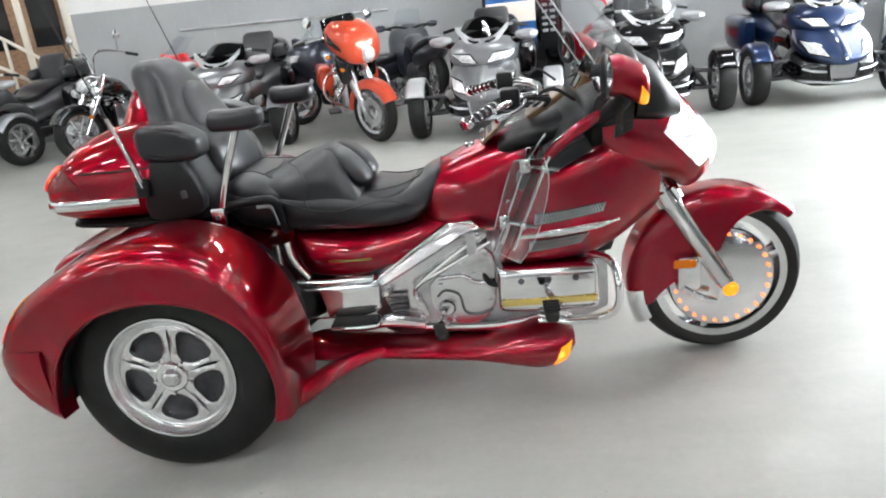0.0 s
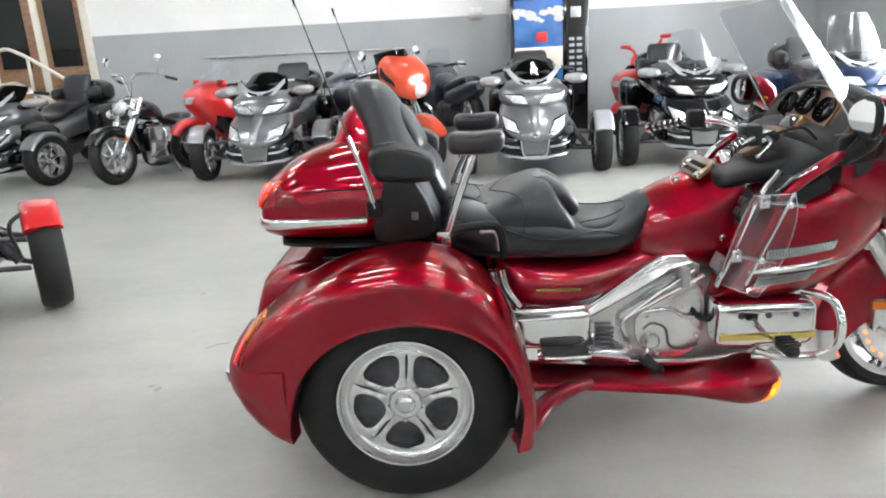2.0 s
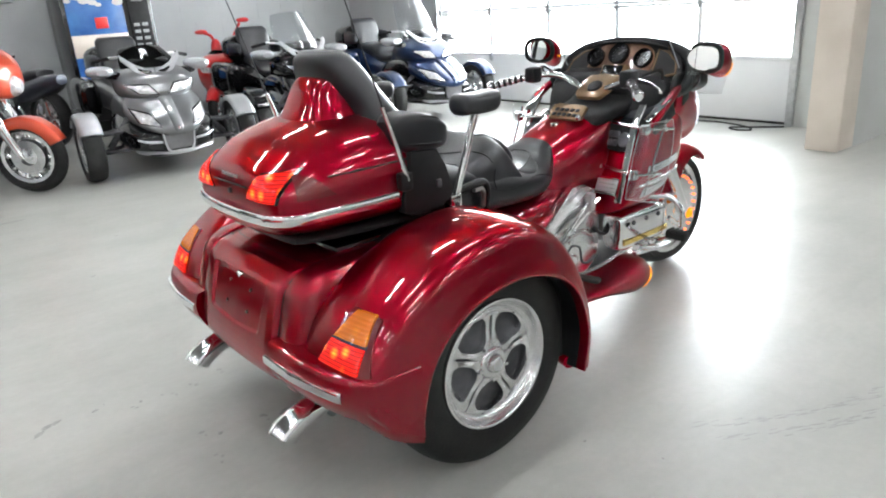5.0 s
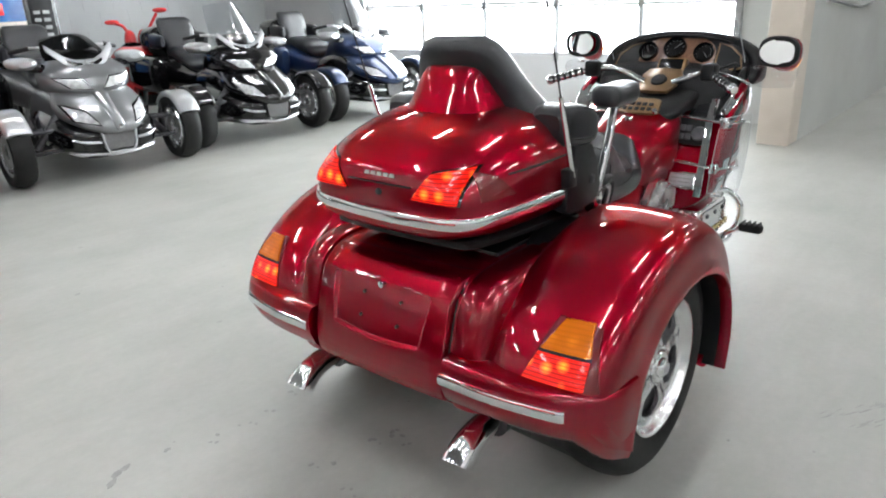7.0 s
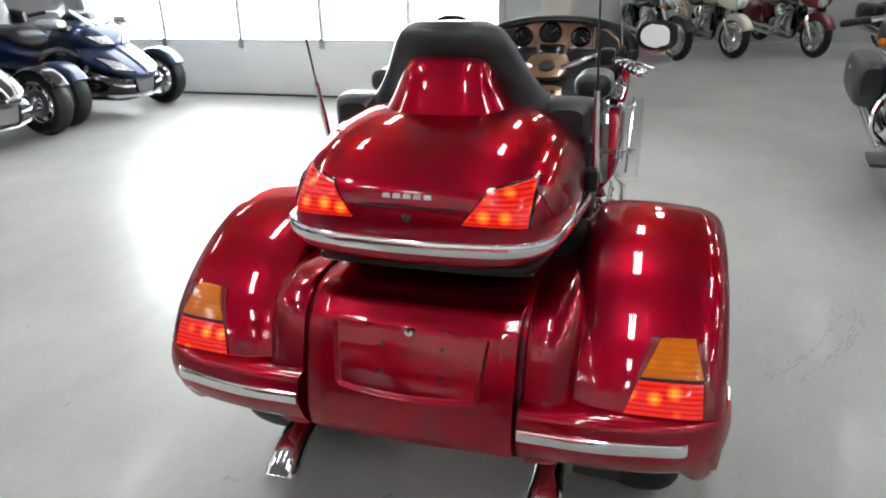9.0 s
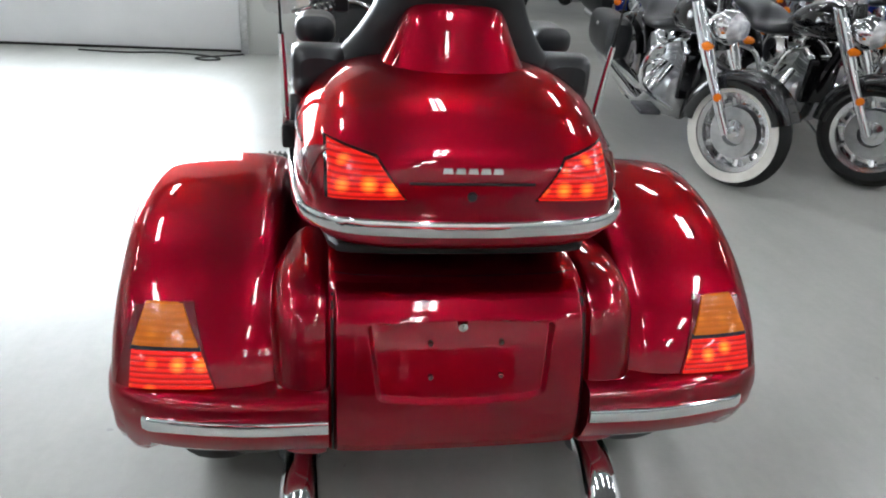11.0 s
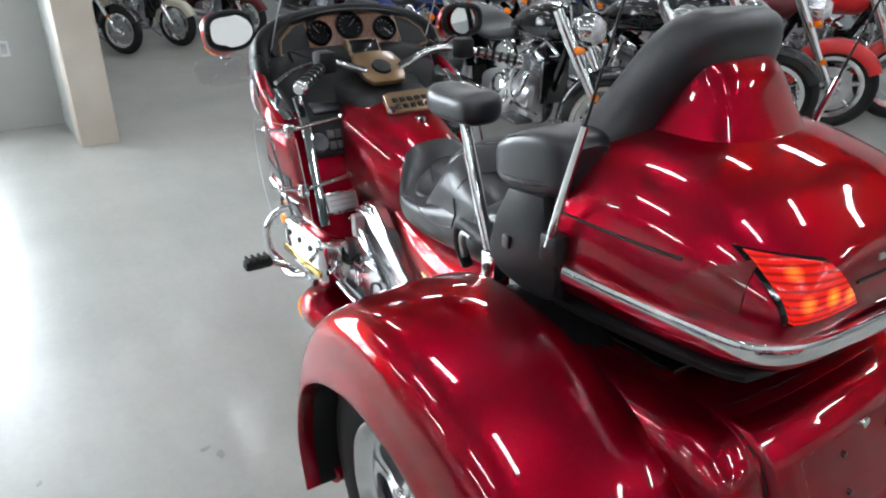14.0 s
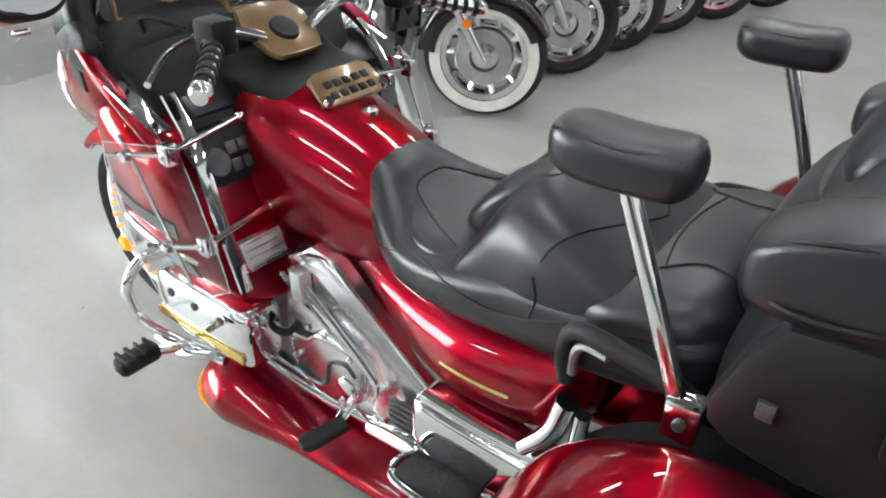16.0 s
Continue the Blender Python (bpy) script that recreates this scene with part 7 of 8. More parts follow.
def cruiser(label, body, at, steer=0.0, white=False, wheel="cast", bags=False, fairing=None, tank2=None, fender=None, bars="mid", shield=False, lamp=True, aux=False, lift=0.0):
    """A V-twin motorcycle; x runs ahead, the front wheel stands at 0."""
    root = thing("motorcycle", label, "motorcycle", "parked motorcycles", at)
    fender = fender or body
    st = Matrix.Translation((-0.20, 0, 0)) @ Matrix.Rotation(radians(steer), 4, "Z") @ Matrix.Translation((0.20, 0, 0))
    R = 0.315
    kind = {"cast": dict(spokes=7), "wire": dict(wires=36), "disc": dict(disc=True)}[wheel]
    cast_wheel(root, "front_wheel", st @ Matrix.Translation((0, 0, R)), R, 0.215, 0.125, white=white, metal=CHROME if wheel == "wire" else ALLOY, **kind)
    gf = guard(root, "front_fender", st @ Matrix.Translation((0, 0, R)), R + 0.025, 0.082, 25, 178, fender, 0.085, 22)
    for s in (-1, 1):
        fk = part("fork_leg", moved(tube([(-0.36, s * 0.115, 0.95), (-0.20, s * 0.115, 0.66), (0, s * 0.105, R)], [0.03, 0.03, 0.026], n=12), st), CHROME, root, "chrome fork leg")
        part("fork_cover", moved(tube([(-0.33, s * 0.115, 0.90), (-0.19, s * 0.115, 0.645)], 0.036, n=12), st), CHROME, fk)
        part("fork_reflector", moved(lathe([(0, s * 0.012), (0.022, s * 0.010), (0.024, 0)], (-0.09, s * 0.13, 0.50), 14), st), AMBERLENS, fk, "round amber reflector")
        part("turn_signal", moved(hull([(-0.22, 0.75, 0.76, 0.77, 0.01, 2), (-0.20, 0.737, 0.76, 0.783, 0.024, 2), (-0.17, 0.742, 0.76, 0.778, 0.02, 2), (-0.155, 0.752, 0.76, 0.768, 0.008, 2)], 3, 16, y0=s * 0.19), st), AMBERLENS, root, "amber turn signal")
        hi = {"mid": 1.08, "high": 1.22, "low": 1.02}[bars]
        part("handlebar", moved(tube([(-0.33, 0, 0.98), (-0.32, s * 0.08, hi - 0.03), (-0.36, s * 0.28, hi), (-0.55, s * 0.40, hi - 0.05)], 0.013, n=8), st), CHROME, root)
        part("grip", moved(tube([(-0.50, s * 0.375, hi - 0.037), (-0.62, s * 0.435, hi - 0.065)], 0.018, n=8), st), PLASTIC, root)
        ma = part("mirror", moved(lathe([(0, 0.0), (0.05, 0.0), (0.052, 0.012), (0.0, 0.03)], (-0.40, s * 0.40, hi + 0.16), 20, axis="x"), st), CHROME, root)
        part("mirror_stem", moved(tube([(-0.44, s * 0.33, hi - 0.01), (-0.40, s * 0.38, hi + 0.12)], 0.006, n=6), st), CHROME, ma)
        # engine side: cylinders, covers, pipes
        part("engine_cover", lathe([(0, s * 0.04), (0.09, s * 0.035), (0.115, s * 0.015), (0.12, 0)], (-0.86, s * 0.15, 0.36), 24), CHROME, root, "chrome engine side cover")
        part("floorboard", box((-0.62, min(s * 0.2, s * 0.33), 0.27), (-0.40, max(s * 0.2, s * 0.33), 0.295), 0.008), DARKSTEEL, root)
        part("rear_shock", tube([(-1.45, s * 0.16, 0.66), (-1.60, s * 0.17, 0.34)], [0.02, 0.026, 0.02], n=10), CHROME, root)
        part("rear_signal", hull([(-1.90, 0.66, 0.68, 0.70, 0.012, 2), (-1.87, 0.65, 0.68, 0.71, 0.03, 2), (-1.83, 0.665, 0.68, 0.695, 0.01, 2)], 3, 12, y0=s * 0.17), AMBERLENS, root)
        part("case_guard", tube([(-0.48, s * 0.1, 0.72), (-0.46, s * 0.30, 0.66), (-0.46, s * 0.34, 0.45), (-0.52, s * 0.10, 0.28)], 0.014, n=8), CHROME, root)
        if bags:
            bg = part("saddlebag", hull([(-1.28, 0.42, 0.52, 0.62, 0.06, 3), (-1.36, 0.36, 0.52, 0.655, 0.095, 3), (-1.8, 0.36, 0.52, 0.645, 0.10, 3), (-1.95, 0.42, 0.52, 0.60, 0.06, 3)], 4, 22, y0=s * 0.27), body if fairing else LEATHER, root)
            part("bag_latch", box((-1.62, s * 0.365 - 0.008, 0.555), (-1.56, s * 0.365 + 0.008, 0.585), 0.005), CHROME, bg)
    if lamp and not fairing:
        hl = part("headlamp", moved(lathe([(0.0, 0.085), (0.06, 0.07), (0.09, 0.02), (0.095, -0.02), (0.07, -0.09), (0.0, -0.12)], (-0.20, 0, 0.84), 24, axis="x"), st), CHROME, root, "round chrome headlamp")
        part("lens", moved(lathe([(0.0, 0.095), (0.05, 0.085), (0.082, 0.04), (0.082, 0.03)], (-0.20, 0, 0.84), 24, axis="x"), st), LENSGLASS, hl)
    if aux:
        for s in (-1, 1):
            al = part("driving_lamp", moved(lathe([(0.0, 0.05), (0.04, 0.045), (0.055, 0.01), (0.05, -0.03), (0.0, -0.06)], (-0.19, s * 0.17, 0.78), 20, axis="x"), st), CHROME, root, "small chrome driving lamp")
            part("lens", moved(lathe([(0.0, 0.056), (0.034, 0.05), (0.046, 0.02)], (-0.19, s * 0.17, 0.78), 20, axis="x"), st), LENSGLASS, al)
            part("fork_sleeve", moved(tube([(-0.24, s * 0.115, 0.74), (-0.12, s * 0.112, 0.53)], 0.045, n=14), st), CHROME, root)
        part("lamp_nacelle", moved(hull([(-0.34, 0.80, 0.88, 0.96, 0.10, 2.4), (-0.24, 0.76, 0.87, 0.96, 0.15, 2.4), (-0.16, 0.80, 0.86, 0.92, 0.12, 2.4)], 3, 20), st), CHROME, root)
        part("engine_guard", tube([(-0.46, -0.34, 0.62), (-0.44, 0, 0.66), (-0.46, 0.34, 0.62)], 0.016, n=8), CHROME, root)
    if fairing:
        st = st @ Matrix.Translation((0, 0, lift))
        fa = part("batwing_fairing", moved(hull([(0.01, 0.76, 0.83, 0.90, 0.09, 2.4), (-0.02, 0.71, 0.85, 0.98, 0.18, 2.5), (-0.09, 0.70, 0.89, 1.06, 0.25, 2.6), (-0.20, 0.75, 0.94, 1.12, 0.285, 2.6), (-0.30, 0.82, 0.98, 1.14, 0.28, 2.6)], 5, 32), st), fairing, root)
        part("inner_fairing", moved(hull([(-0.295, 0.83, 0.98, 1.125, 0.262, 2.6), (-0.36, 0.84, 0.99, 1.13, 0.25, 2.6), (-0.40, 0.90, 1.0, 1.10, 0.20, 2.6)], 3, 28), st), GLOSSBLACK, fa)
        part("passenger_pad", hull([(-1.40, 0.80, 0.88, 0.97, 0.10, 2.6), (-1.46, 0.78, 0.89, 1.0, 0.15, 2.6), (-1.54, 0.80, 0.90, 0.99, 0.13, 2.6)], 3, 20), LEATHER, root)
        part("headlamp", moved(lathe([(0.0, 0.06), (0.06, 0.05), (0.085, 0.015), (0.09, -0.03)], (-0.01, 0, 0.80), 24, axis="x"), st), LENSGLASS, fa, "round clear headlamp")
        for s in (-1, 1):
            fw = st.to_3x3() @ Vector((0, -s, 0))
            tf = tree_of(fa)
            flash = bmesh.new()
            grid = []
            for u in np.linspace(0, 1, 7):
                row = []
                for v in np.linspace(0, 1, 4):
                    p = st @ Vector((-0.10 - 0.17 * u, s * 1.5, 0.84 + 0.10 * u + (0.04 + 0.06 * u) * v))
                    h = tf.ray_cast(p, fw)[0]
                    row.append(h - fw * 0.004)
                grid.append(row)
            vs = [[flash.verts.new(q) for q in row] for row in grid]
            for a in range(6):
                for b in range(3):
                    flash.faces.new((vs[a][b], vs[a + 1][b], vs[a + 1][b + 1], vs[a][b + 1]))
            part("fairing_flash", flash, GLOSSBLACK, fa)
            part("fork_sleeve", moved(tube([(-0.22, s * 0.115, 0.70), (-0.02, s * 0.107, 0.35 - lift)], [0.044, 0.040, 0.036], n=14), st), CHROME, fa)
            part("fork_shroud", moved(hull([(-0.30, 0.60, 0.70, 0.80, 0.03, 3), (-0.22, 0.50, 0.64, 0.80, 0.05, 3), (-0.12, 0.56, 0.66, 0.76, 0.03, 3)], 3, 16, y0=s * 0.16), st), GLOSSBLACK, fa)
        rows = [[(-0.13 - 0.10 * v - 0.2 * u * u, u * 0.26 * (1 - 0.2 * v), 1.03 + 0.16 * v - 0.05 * u * u) for v in np.linspace(0, 1, 5)] for u in np.linspace(-1, 1, 11)]
        part("windscreen", moved(sheet(rows), st), TINTGLASS, fa).visible_shadow = False
    if shield:
        rows = [[(-0.18 - 0.14 * v - 0.16 * u * u, u * 0.25 * (1 - 0.25 * v), 0.88 + 0.50 * v) for v in np.linspace(0, 1, 6)] for u in np.linspace(-1, 1, 11)]
        part("windscreen", moved(sheet(rows), st), GLASS, root).visible_shadow = False
    part("headstock", tube([(-0.36, 0, 0.97), (-0.28, 0, 0.70)], 0.04, n=12), GLOSSBLACK, root)
    part("frame", tube([(-0.34, 0, 0.80), (-0.50, 0, 0.45), (-0.60, 0, 0.22), (-1.1, 0, 0.22), (-1.3, 0, 0.5)], 0.03, n=8), GLOSSBLACK, root)
    part("tank", hull([(-0.34, 0.80, 0.84, 0.88, 0.05, 2.3), (-0.42, 0.74, 0.83, 0.93, 0.13, 2.3), (-0.56, 0.72, 0.83, 0.95, 0.16, 2.3), (-0.74, 0.71, 0.80, 0.91, 0.14, 2.3), (-0.90, 0.70, 0.76, 0.82, 0.08, 2.3)], 5, 28), tank2 or body, root, "teardrop fuel tank")
    part("tank_console", hull([(-0.46, 0.92, 0.935, 0.955, 0.03, 2.4), (-0.56, 0.92, 0.945, 0.968, 0.045, 2.4), (-0.76, 0.86, 0.90, 0.925, 0.035, 2.4)], 4, 14), CHROME, root)
    part("seat", hull([(-0.84, 0.70, 0.74, 0.79, 0.08, 2.6), (-0.95, 0.66, 0.70, 0.745, 0.16, 2.7), (-1.15, 0.64, 0.69, 0.73, 0.17, 2.7), (-1.27, 0.66, 0.73, 0.80, 0.14, 2.5), (-1.5, 0.72, 0.77, 0.82, 0.12, 2.5), (-1.62, 0.73, 0.77, 0.80, 0.08, 2.4)], 4, 28), LEATHER, root, "black stepped seat")
    part("crankcase", hull([(-0.55, 0.24, 0.34, 0.44, 0.10, 4), (-0.62, 0.20, 0.34, 0.48, 0.145, 4), (-1.05, 0.20, 0.34, 0.46, 0.15, 4), (-1.18, 0.24, 0.34, 0.42, 0.11, 4)], 3, 24), STEEL, root)
    for lean, x in ((22, -0.70), (-22, -0.86)):
        fins = [(0.0, 0.0)]
        for k in range(9):
            fins += [(0.085, 0.02 * k), (0.085, 0.02 * k + 0.011), (0.06, 0.02 * k + 0.012), (0.06, 0.02 * k + 0.019)]
        cy = lathe(fins + [(0.0, 0.185)], (0, 0, 0), 20, axis="z")
        c = part("cylinder", moved(cy, Matrix.Translation((x, 0, 0.44)) @ Matrix.Rotation(radians(lean), 4, "Y")), STEEL, root, "finned engine cylinder")
        part("rocker_box", moved(hull([(-0.09, 0.18, 0.21, 0.24, 0.04, 3), (-0.07, 0.175, 0.21, 0.25, 0.075, 3), (0.07, 0.175, 0.21, 0.25, 0.075, 3), (0.09, 0.18, 0.21, 0.24, 0.04, 3)], 3, 20), Matrix.Translation((x, 0, 0.44)) @ Matrix.Rotation(radians(lean), 4, "Y")), CHROME, c)
    part("air_cleaner", lathe([(0, -0.05), (0.08, -0.045), (0.1, -0.02), (0.1, 0.02)], (-0.78, -0.17, 0.60), 24), CHROME, root, "round chrome air cleaner")
    for dz in (0.0, 0.09):
        part("exhaust_pipe", tube([(-0.62 - dz, -0.12, 0.52), (-0.60 - dz, -0.21, 0.40 + dz * 0.5), (-0.80, -0.22, 0.25 + dz), (-1.2, -0.22, 0.25 + dz), (-1.95, -0.22, 0.29 + dz)], [0.024, 0.024, 0.03, 0.042, 0.042], n=12), CHROME, root, "chrome exhaust pipe")
    cast_wheel(root, "rear_wheel", Matrix.Translation((-1.65, 0, 0.31)), 0.31, 0.20, 0.15, white=white, **kind)
    guard(root, "rear_fender", Matrix.Translation((-1.65, 0, 0.31)), 0.35, 0.10, 20, 195, fender, 0.10, 22)
    part("tail_lamp", box((-2.03, -0.05, 0.50), (-1.98, 0.05, 0.56), 0.01), bpy.data.materials["dark_red_reflector"], root)
    part("kickstand", tube([(-0.95, 0.14, 0.24), (-0.80, 0.36, 0.01)], 0.012, n=8), CHROME, root)
    part("radiator", box((-0.52, -0.10, 0.35), (-0.48, 0.10, 0.62), 0.01), GLOSSBLACK, root)
    return root


def faired(label, body, at, trim=None, screen=0.28, bags=True, small=False, name="motorcycle", category="motorcycle", case=False):
    """A fully faired tourer or scooter; x runs ahead, the front wheel stands at 0."""
    root = thing(name, label, category, "parked motorcycles", at)
    trim = trim or GLOSSBLACK
    R = 0.24 if small else 0.305
    k = 0.86 if small else 1.0
    cast_wheel(root, "front_wheel", Matrix.Translation((0, 0, R)), R, R * 0.7, 0.12, 5)
    guard(root, "front_fender", Matrix.Translation((0, 0, R)), R + 0.025, 0.078, 25, 165, body, 0.09)
    for s in (-1, 1):
        part("fork_leg", tube([(-0.26, s * 0.10, 0.78), (0, s * 0.10, R)], 0.026, n=10), STEEL, root)
    fa = part("fairing", hull([(0.10, 0.76 * k, 0.84 * k, 0.90 * k, 0.06, 2.2), (0.04, 0.70 * k, 0.84 * k, 0.97 * k, 0.17, 2.3), (-0.10, 0.58 * k, 0.82 * k, 1.05 * k, 0.26, 2.4), (-0.28, 0.42 * k, 0.76 * k, 1.07 * k, 0.30, 2.6), (-0.45, 0.32, 0.66 * k, 0.98 * k, 0.28, 2.6), (-0.7, 0.28, 0.52, 0.84 * k, 0.22, 2.6)], 5, 32), body, root)
    tr = tree_of(fa)
    for s in (-1, 1):
        part("headlamp", patch(tr, [(s * 0.02, 0.78 * k), (s * 0.13, 0.79 * k), (s * 0.17, 0.87 * k), (s * 0.02, 0.865 * k)], (-1, 0, 0), 0.006, 0.01, 6, 5), LENSGLASS, fa, "clear headlamp lens")
        part("lower_panel", patch(tr, [(-0.40, 0.40), (-0.20, 0.48), (-0.18, 0.66), (-0.42, 0.62)], (0, -s, 0), 0.006, 0.01, 6, 6), trim, fa)
        if not small:
            part("mirror", hull([(-0.16, 1.0 * k, 1.04 * k, 1.07 * k, 0.02, 2.4), (-0.20, 0.99 * k, 1.04 * k, 1.085 * k, 0.075, 2.4), (-0.25, 0.995 * k, 1.04 * k, 1.08 * k, 0.07, 2.4)], 3, 18, y0=s * 0.38), body, root)
        if small:
            part("tall_mirror", hull([(-0.46, 1.24 + s * 0.06, 1.255 + s * 0.06, 1.265 + s * 0.06, 0.03, 2.2), (-0.44, 1.225 + s * 0.06, 1.255 + s * 0.06, 1.285 + s * 0.06, 0.085, 2.3), (-0.41, 1.235 + s * 0.06, 1.255 + s * 0.06, 1.275 + s * 0.06, 0.05, 2.2)], 3, 20, y0=s * 0.29), body, root, "long red mirror pod on a stalk")
            part("mirror_stalk", tube([(-0.42, s * 0.10, 1.02), (-0.43, s * 0.16, 1.14), (-0.43, s * 0.25, 1.23 + s * 0.05)], 0.018, n=6), body, root)
            part("mirror_pod", hull([(-0.30, 0.86, 0.94, 1.02, 0.03, 2.4), (-0.36, 0.80, 0.95, 1.10, 0.07, 2.4), (-0.44, 0.84, 0.95, 1.06, 0.05, 2.4)], 3, 14, y0=s * 0.08), body, root)
            continue
        part("mirror_stem", tube([(-0.22, s * 0.22, 1.0 * k), (-0.21, s * 0.34, 1.04 * k)], 0.012, n=6), trim, root)
        part("handlebar", tube([(-0.40, s * 0.04, 1.0 * k), (-0.42, s * 0.2, 1.03 * k), (-0.52, s * 0.36, 1.01 * k)], 0.016, n=8), PLASTIC, root)
        if bags:
            part("side_case", hull([(-1.15, 0.44, 0.58, 0.72, 0.06, 3), (-1.25, 0.40, 0.58, 0.76, 0.11, 3), (-1.65, 0.42, 0.6, 0.76, 0.12, 3), (-1.82, 0.48, 0.6, 0.70, 0.07, 3)], 4, 22, y0=s * 0.28), body, root)
    rows = [[(-0.05 - (screen * 0.8) * v - 0.14 * u * u, u * 0.22 * (1 - 0.3 * v), 0.99 * k + screen * v - 0.03 * u * u) for v in np.linspace(0, 1, 6)] for u in np.linspace(-1, 1, 11)]
    part("windscreen", sheet(rows), TINTGLASS if small else GLASS, root).visible_shadow = False
    part("tank", hull([(-0.5, 0.72, 0.8, 0.92 * k, 0.16, 2.4), (-0.66, 0.68, 0.78, 0.90 * k, 0.17, 2.4), (-0.86, 0.64, 0.70, 0.78, 0.12, 2.4)], 4, 24), body, root)
    part("seat", hull([(-0.80, 0.66, 0.72, 0.77, 0.10, 2.6), (-0.95, 0.62, 0.70, 0.745, 0.17, 2.7), (-1.2, 0.64, 0.74, 0.80, 0.17, 2.7), (-1.5, 0.70, 0.78, 0.83, 0.14, 2.6), (-1.62, 0.72, 0.78, 0.81, 0.1, 2.5)], 4, 26), LEATHER, root, "black two-up seat")
    part("tail", hull([(-0.9, 0.46, 0.58, 0.68, 0.15, 2.6), (-1.3, 0.48, 0.62, 0.74, 0.16, 2.6), (-1.7, 0.56, 0.68, 0.76, 0.12, 2.5), (-1.88, 0.64, 0.69, 0.74, 0.06, 2.4)], 4, 24), body, root)
    part("engine", hull([(-0.4, 0.22, 0.36, 0.5, 0.16, 3.5), (-0.7, 0.18, 0.36, 0.55, 0.20, 3.5), (-1.1, 0.22, 0.36, 0.5, 0.15, 3.5)], 4, 24), DARKSTEEL, root)
    part("exhaust_pipe", tube([(-0.5, -0.16, 0.3), (-0.9, -0.2, 0.24), (-1.7, -0.22, 0.33)], [0.025, 0.035, 0.05], n=12), STEEL, root)
    cast_wheel(root, "rear_wheel", Matrix.Translation((-1.52 * (0.92 if small else 1), 0, R)), R, R * 0.7, 0.15, 5)
    if case:
        part("top_case", hull([(-1.55, 0.84, 0.98, 1.10, 0.22, 3.2), (-1.62, 0.82, 0.98, 1.14, 0.28, 3.2), (-1.9, 0.84, 0.98, 1.12, 0.26, 3), (-2.0, 0.9, 0.98, 1.05, 0.16, 3)], 4, 26), body, root)
    part("kickstand", tube([(-0.9, 0.14, 0.24), (-0.8, 0.30, 0.01)], 0.012, n=8), DARKSTEEL, root)
    return root


# row along the north wall
spyder("dark grey three-wheeled roadster with black seat, parked by the stair", GREYP, pose(-5.15, 5.60, 0, 0, 0, -101), tips=SILVERG, steer=-8)
spyder("mid grey three-wheeled roadster with dark low screen, facing the aisle", GREYM, pose(-1.93, 5.27, 0, 0, 0, -92), tips=SILVERG, lower=GREYP, crest=SILVERG)
spyder("silver and grey three-wheeled roadster in front of the vending machine", SILVERG, pose(0.97, 4.77, 0, 0, 0, -95), tips=PALE, lower=GREYP, screen="low")
spyder("gloss black three-wheeled roadster with a clear screen", GLOSSBLACK, pose(2.64, 4.90, 0, 0, 0, -94), tips=GLOSSBLACK, screen="mid")
spyder("deep blue three-wheeled roadster with a tall clear screen", BLUEP, pose(4.35, 4.93, 0, 0, 0, -93), tips=BLUEP, screen="tall")
spyder("bright red three-wheeled roadster with open black suspension arms", BRIGHTRED, pose(-2.81, 1.30, 0, 0, 0, 92), steer=31, tips=BRIGHTRED, lower=GLOSSBLACK, case=False, pods=GLOSSBLACK)
cruiser("black and chrome cruiser with wide handlebars, front wheel turned", GLOSSBLACK, pose(-3.59, 5.25, 0, 0, -6, -97), steer=-16, bars="high", wheel="cast", shield=False, aux=True)
cruiser("orange bagger with batwing fairing and chrome wheels", ORANGE, pose(-0.28, 4.8, 0, 0, 4, -74), steer=34, fairing=ORANGE, bags=True, wheel="disc", bars="mid", tank2=GLOSSBLACK, lift=0.10)
faired("bright red sport tourer parked behind the roadster", BRIGHTRED, pose(-3.05, 6.15, 0, 0, -5, -140), screen=0.30)
faired("slate blue maxi scooter parked near the wall", NAVY, pose(-1.42, 6.60, 0, 0, -4, -138), screen=0.26, bags=False, category="scooter", name="scooter")
faired("grey touring motorcycle seen from its tail", NAVY, pose(-0.12, 8.02, 0, 0, 4, 110), bags=False)
faired("small red scooter with tall red mirrors", BRIGHTRED, pose(2.36, 6.9, 0, 0, -4, -135), bags=False, small=True, category="scooter", name="scooter", screen=0.1)

# cruisers along the south side, front wheels turned aside
cruiser("black cruiser with whitewall tyres and leather bags", GLOSSBLACK, pose(1.96, -1.86, 0, 0, 4, 174), steer=34, white=True, wheel="disc", bags=True)
cruiser("black cruiser with slotted disc wheels", GLOSSBLACK, pose(1.97, -2.72, 0, 0, 4, 178), steer=36, wheel="disc")
cruiser("black cruiser with wire-spoked wheels and chrome bars", GLOSSBLACK, pose(1.95, -3.38, 0, 0, 4, 178), steer=36, wheel="wire", shield=False)
cruiser("maroon cruiser with wide red fenders", MAROON, pose(1.90, -4.05, 0, 0, 4, 178), steer=34, wheel="cast", fender=BRIGHTRED)
cruiser("red cruiser with cast wheels at the end of the row", BRIGHTRED, pose(1.75, -4.75, 0, 0, 4, 178), steer=32, wheel="cast")
cruiser("black cruiser with wire wheels near the row's end", GLOSSBLACK, pose(1.55, -5.5, 0, 0, 4, 178), steer=34, wheel="wire")
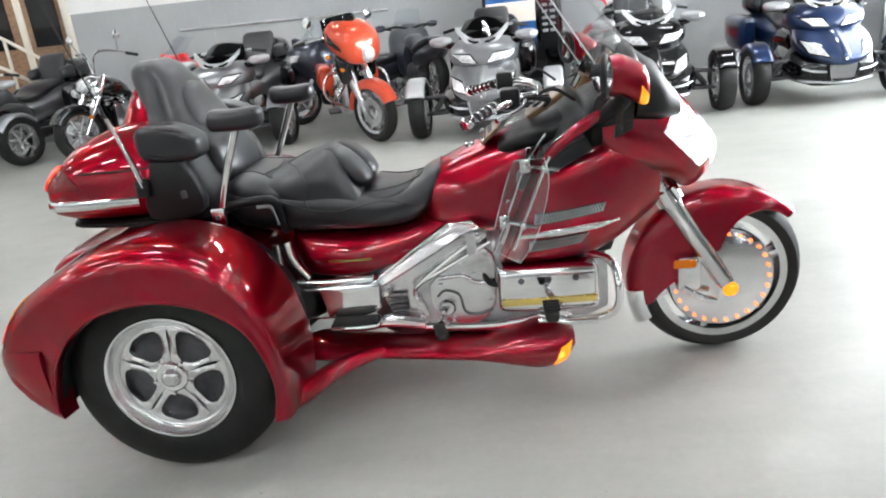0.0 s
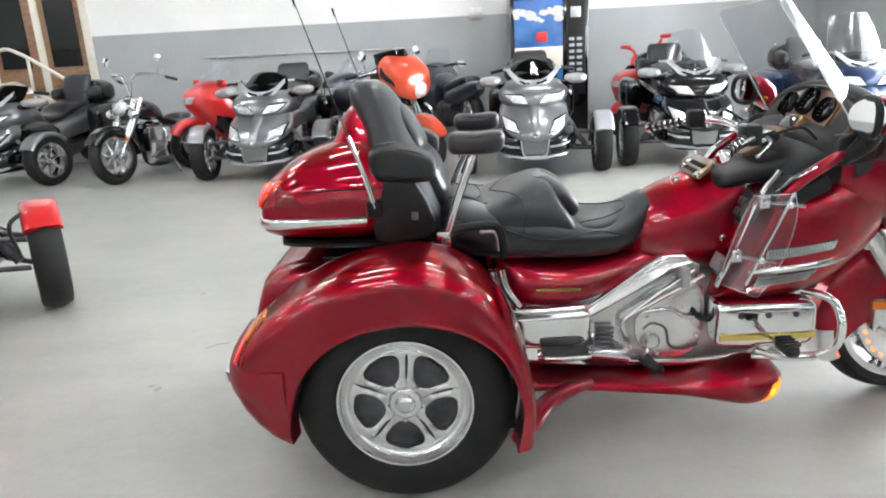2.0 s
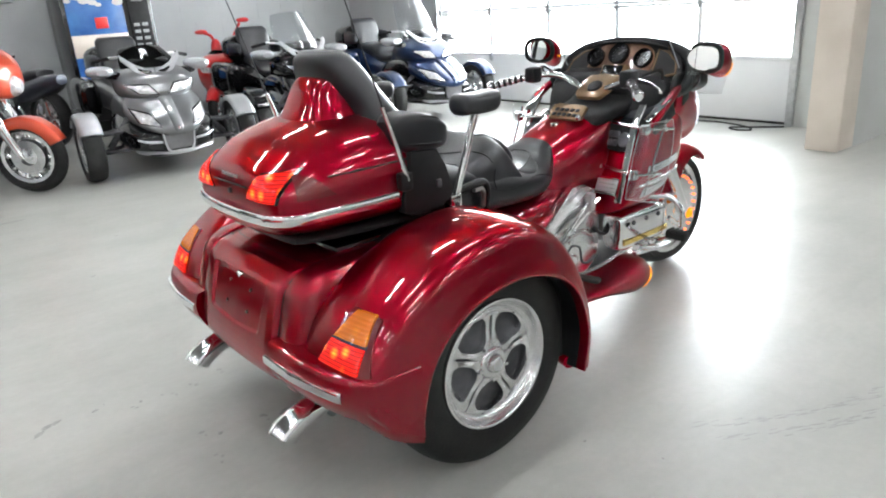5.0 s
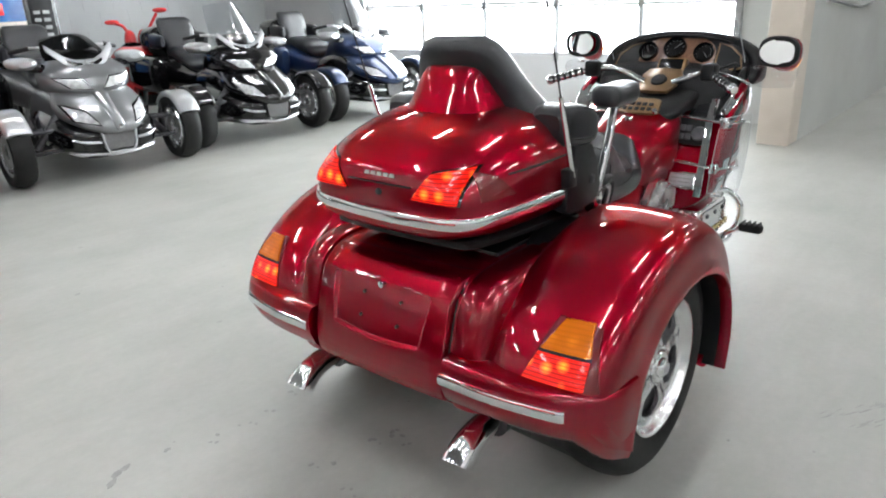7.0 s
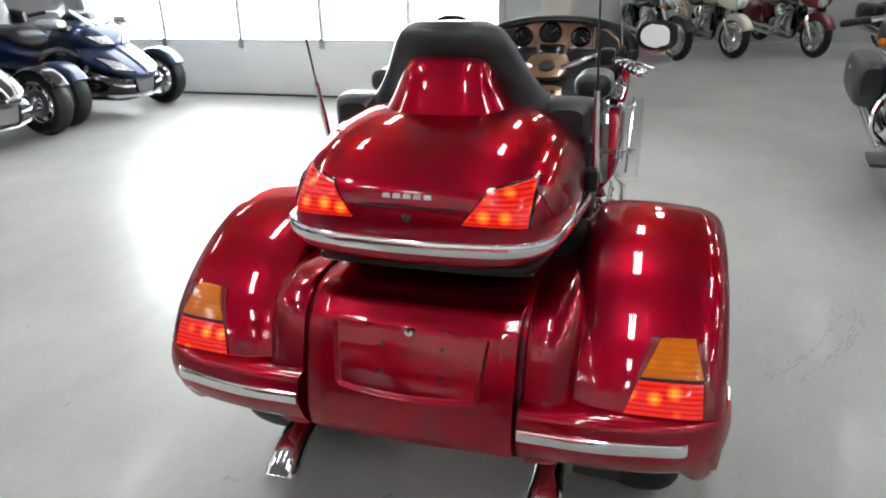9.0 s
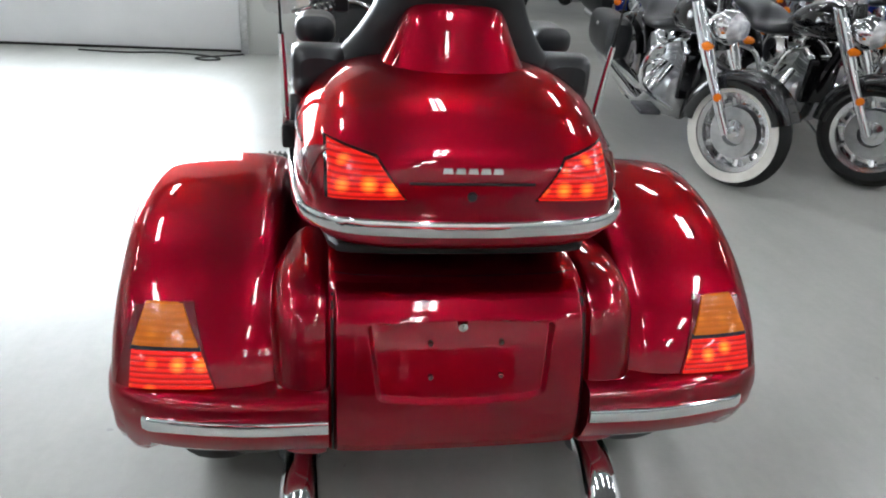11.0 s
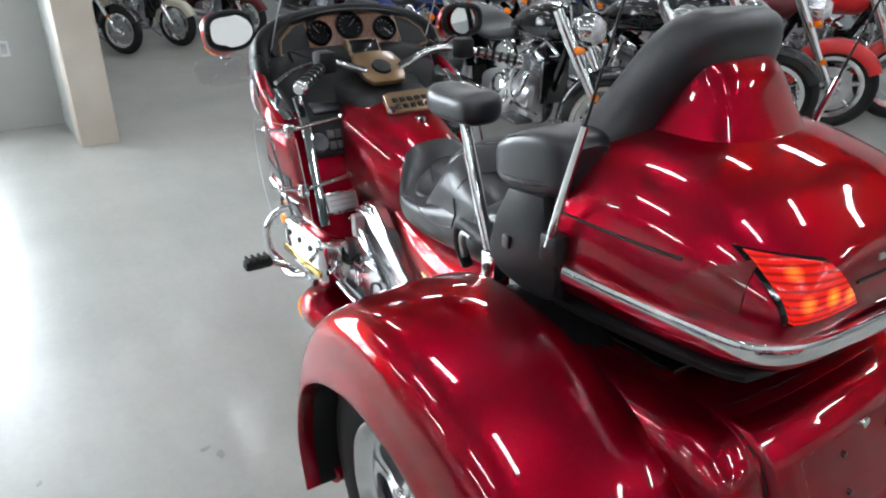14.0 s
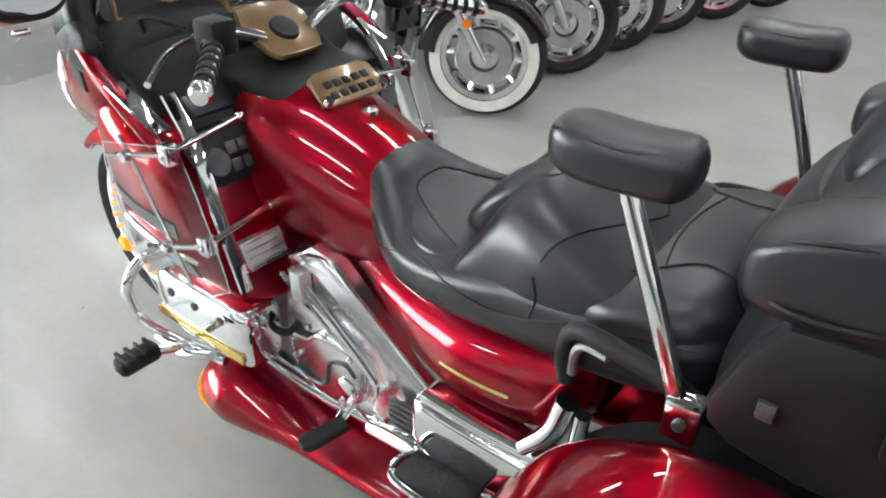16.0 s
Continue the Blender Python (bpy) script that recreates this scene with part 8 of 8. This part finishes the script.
# second row
cruiser("royal blue cruiser in the second row", ROYAL, pose(4.9, -3.0, 0, 0, 4, 182), steer=30, wheel="cast", bags=True, shield=True)
cruiser("black cruiser in the second row with clear screen", GLOSSBLACK, pose(4.9, -3.9, 0, 0, 4, 180), steer=30, wheel="wire", shield=True)
cruiser("dark red cruiser in the second row", MAROON, pose(4.85, -4.8, 0, 0, 4, 180), steer=30, wheel="cast")
cruiser("blue bagger in the second row", ROYAL, pose(4.8, -5.7, 0, 0, 4, 180), steer=30, wheel="cast", fairing=ROYAL, bags=True)
# far end past the dividing wall
cruiser("chrome and black cruiser by the far wall", GLOSSBLACK, pose(9.6, -0.62, 0, 0, 4, 205), steer=15, wheel="wire", bars="high")
cruiser("ivory touring motorcycle with chrome wheels at the far end", IVORY, pose(10.0, -1.45, 0, 0, 4, 205), steer=12, wheel="wire", fairing=IVORY, bags=True, bars="low", aux=True)
cruiser("maroon touring motorcycle at the far end", MAROON, pose(10.2, -2.6, 0, 0, 4, 200), steer=10, wheel="cast", fairing=MAROON, bags=True, bars="low", aux=True)
cruiser("maroon cruiser among the far machines", MAROON, pose(9.0, -3.9, 0, 0, 4, 190), steer=20, wheel="cast", bags=True)
cruiser("royal blue cruiser among the far machines", ROYAL, pose(8.8, -4.8, 0, 0, 4, 190), steer=20, wheel="cast")


def vending_machine():
    root = thing("vending_machine", "black drinks vending machine with a blue picture front", "vending machine", "", pose(1.56, 7.92, 0))
    part("cabinet", box((-0.55, 0, 0), (0.55, 0.66, 1.93), 0.02), GLOSSBLACK, root)
    blue = mottled("blue_printed_panel", (0.008, 0.05, 0.22), (0.05, 0.17, 0.42), rough=0.25, scale=3.0, detail=6)
    p = part("picture_panel", box((-0.50, -0.018, 0.55), (0.18, 0.0, 1.86), 0.006), blue, root, "blue cloudy picture panel")
    part("red_label", box((-0.19, -0.024, 1.29), (-0.04, -0.0185, 1.42), 0.002), BRIGHTRED, p, "plain red square on the panel")
    rnd = random.Random(5)
    cloud = bmesh.new()
    for k in range(26):
        cx, cz = -0.47 + 0.62 * rnd.random(), 1.62 + 0.08 * rnd.random() + 0.05 * math.sin(k)
        r = 0.018 + 0.03 * rnd.random()
        plate([(cx + 1.7 * r * math.cos(q), cz + r * math.sin(q)) for q in np.linspace(0, 2 * math.pi, 9)[:-1]], 0.0012 + 0.0002 * k, 0, m=Matrix.Translation((0, -0.0262 + 0.0002 * k, 0)), bm=cloud)
    part("cloud_print", cloud, WALLPALE, p, "white clouds printed on the panel")
    part("sand_band", box((-0.499, -0.021, 0.95), (0.179, -0.0182, 1.22), 0.001), CREAM, p)
    part("control_strip", box((0.24, -0.014, 0.55), (0.50, 0.0, 1.86), 0.006), PLASTIC, root)
    for k in range(7):
        part("button", box((0.27, -0.024, 0.78 + 0.085 * k), (0.345, -0.0142, 0.82 + 0.085 * k), 0.004), WALLGREY, root)
        part("button", box((0.375, -0.024, 0.78 + 0.085 * k), (0.45, -0.0142, 0.82 + 0.085 * k), 0.004), WALLGREY, root)
    part("coin_plate", box((0.29, -0.022, 1.60), (0.43, -0.0142, 1.74), 0.004), STEEL, root)
    part("delivery_flap", box((-0.40, -0.02, 0.16), (0.30, 0.0, 0.40), 0.01), PLASTIC, root)


vending_machine()
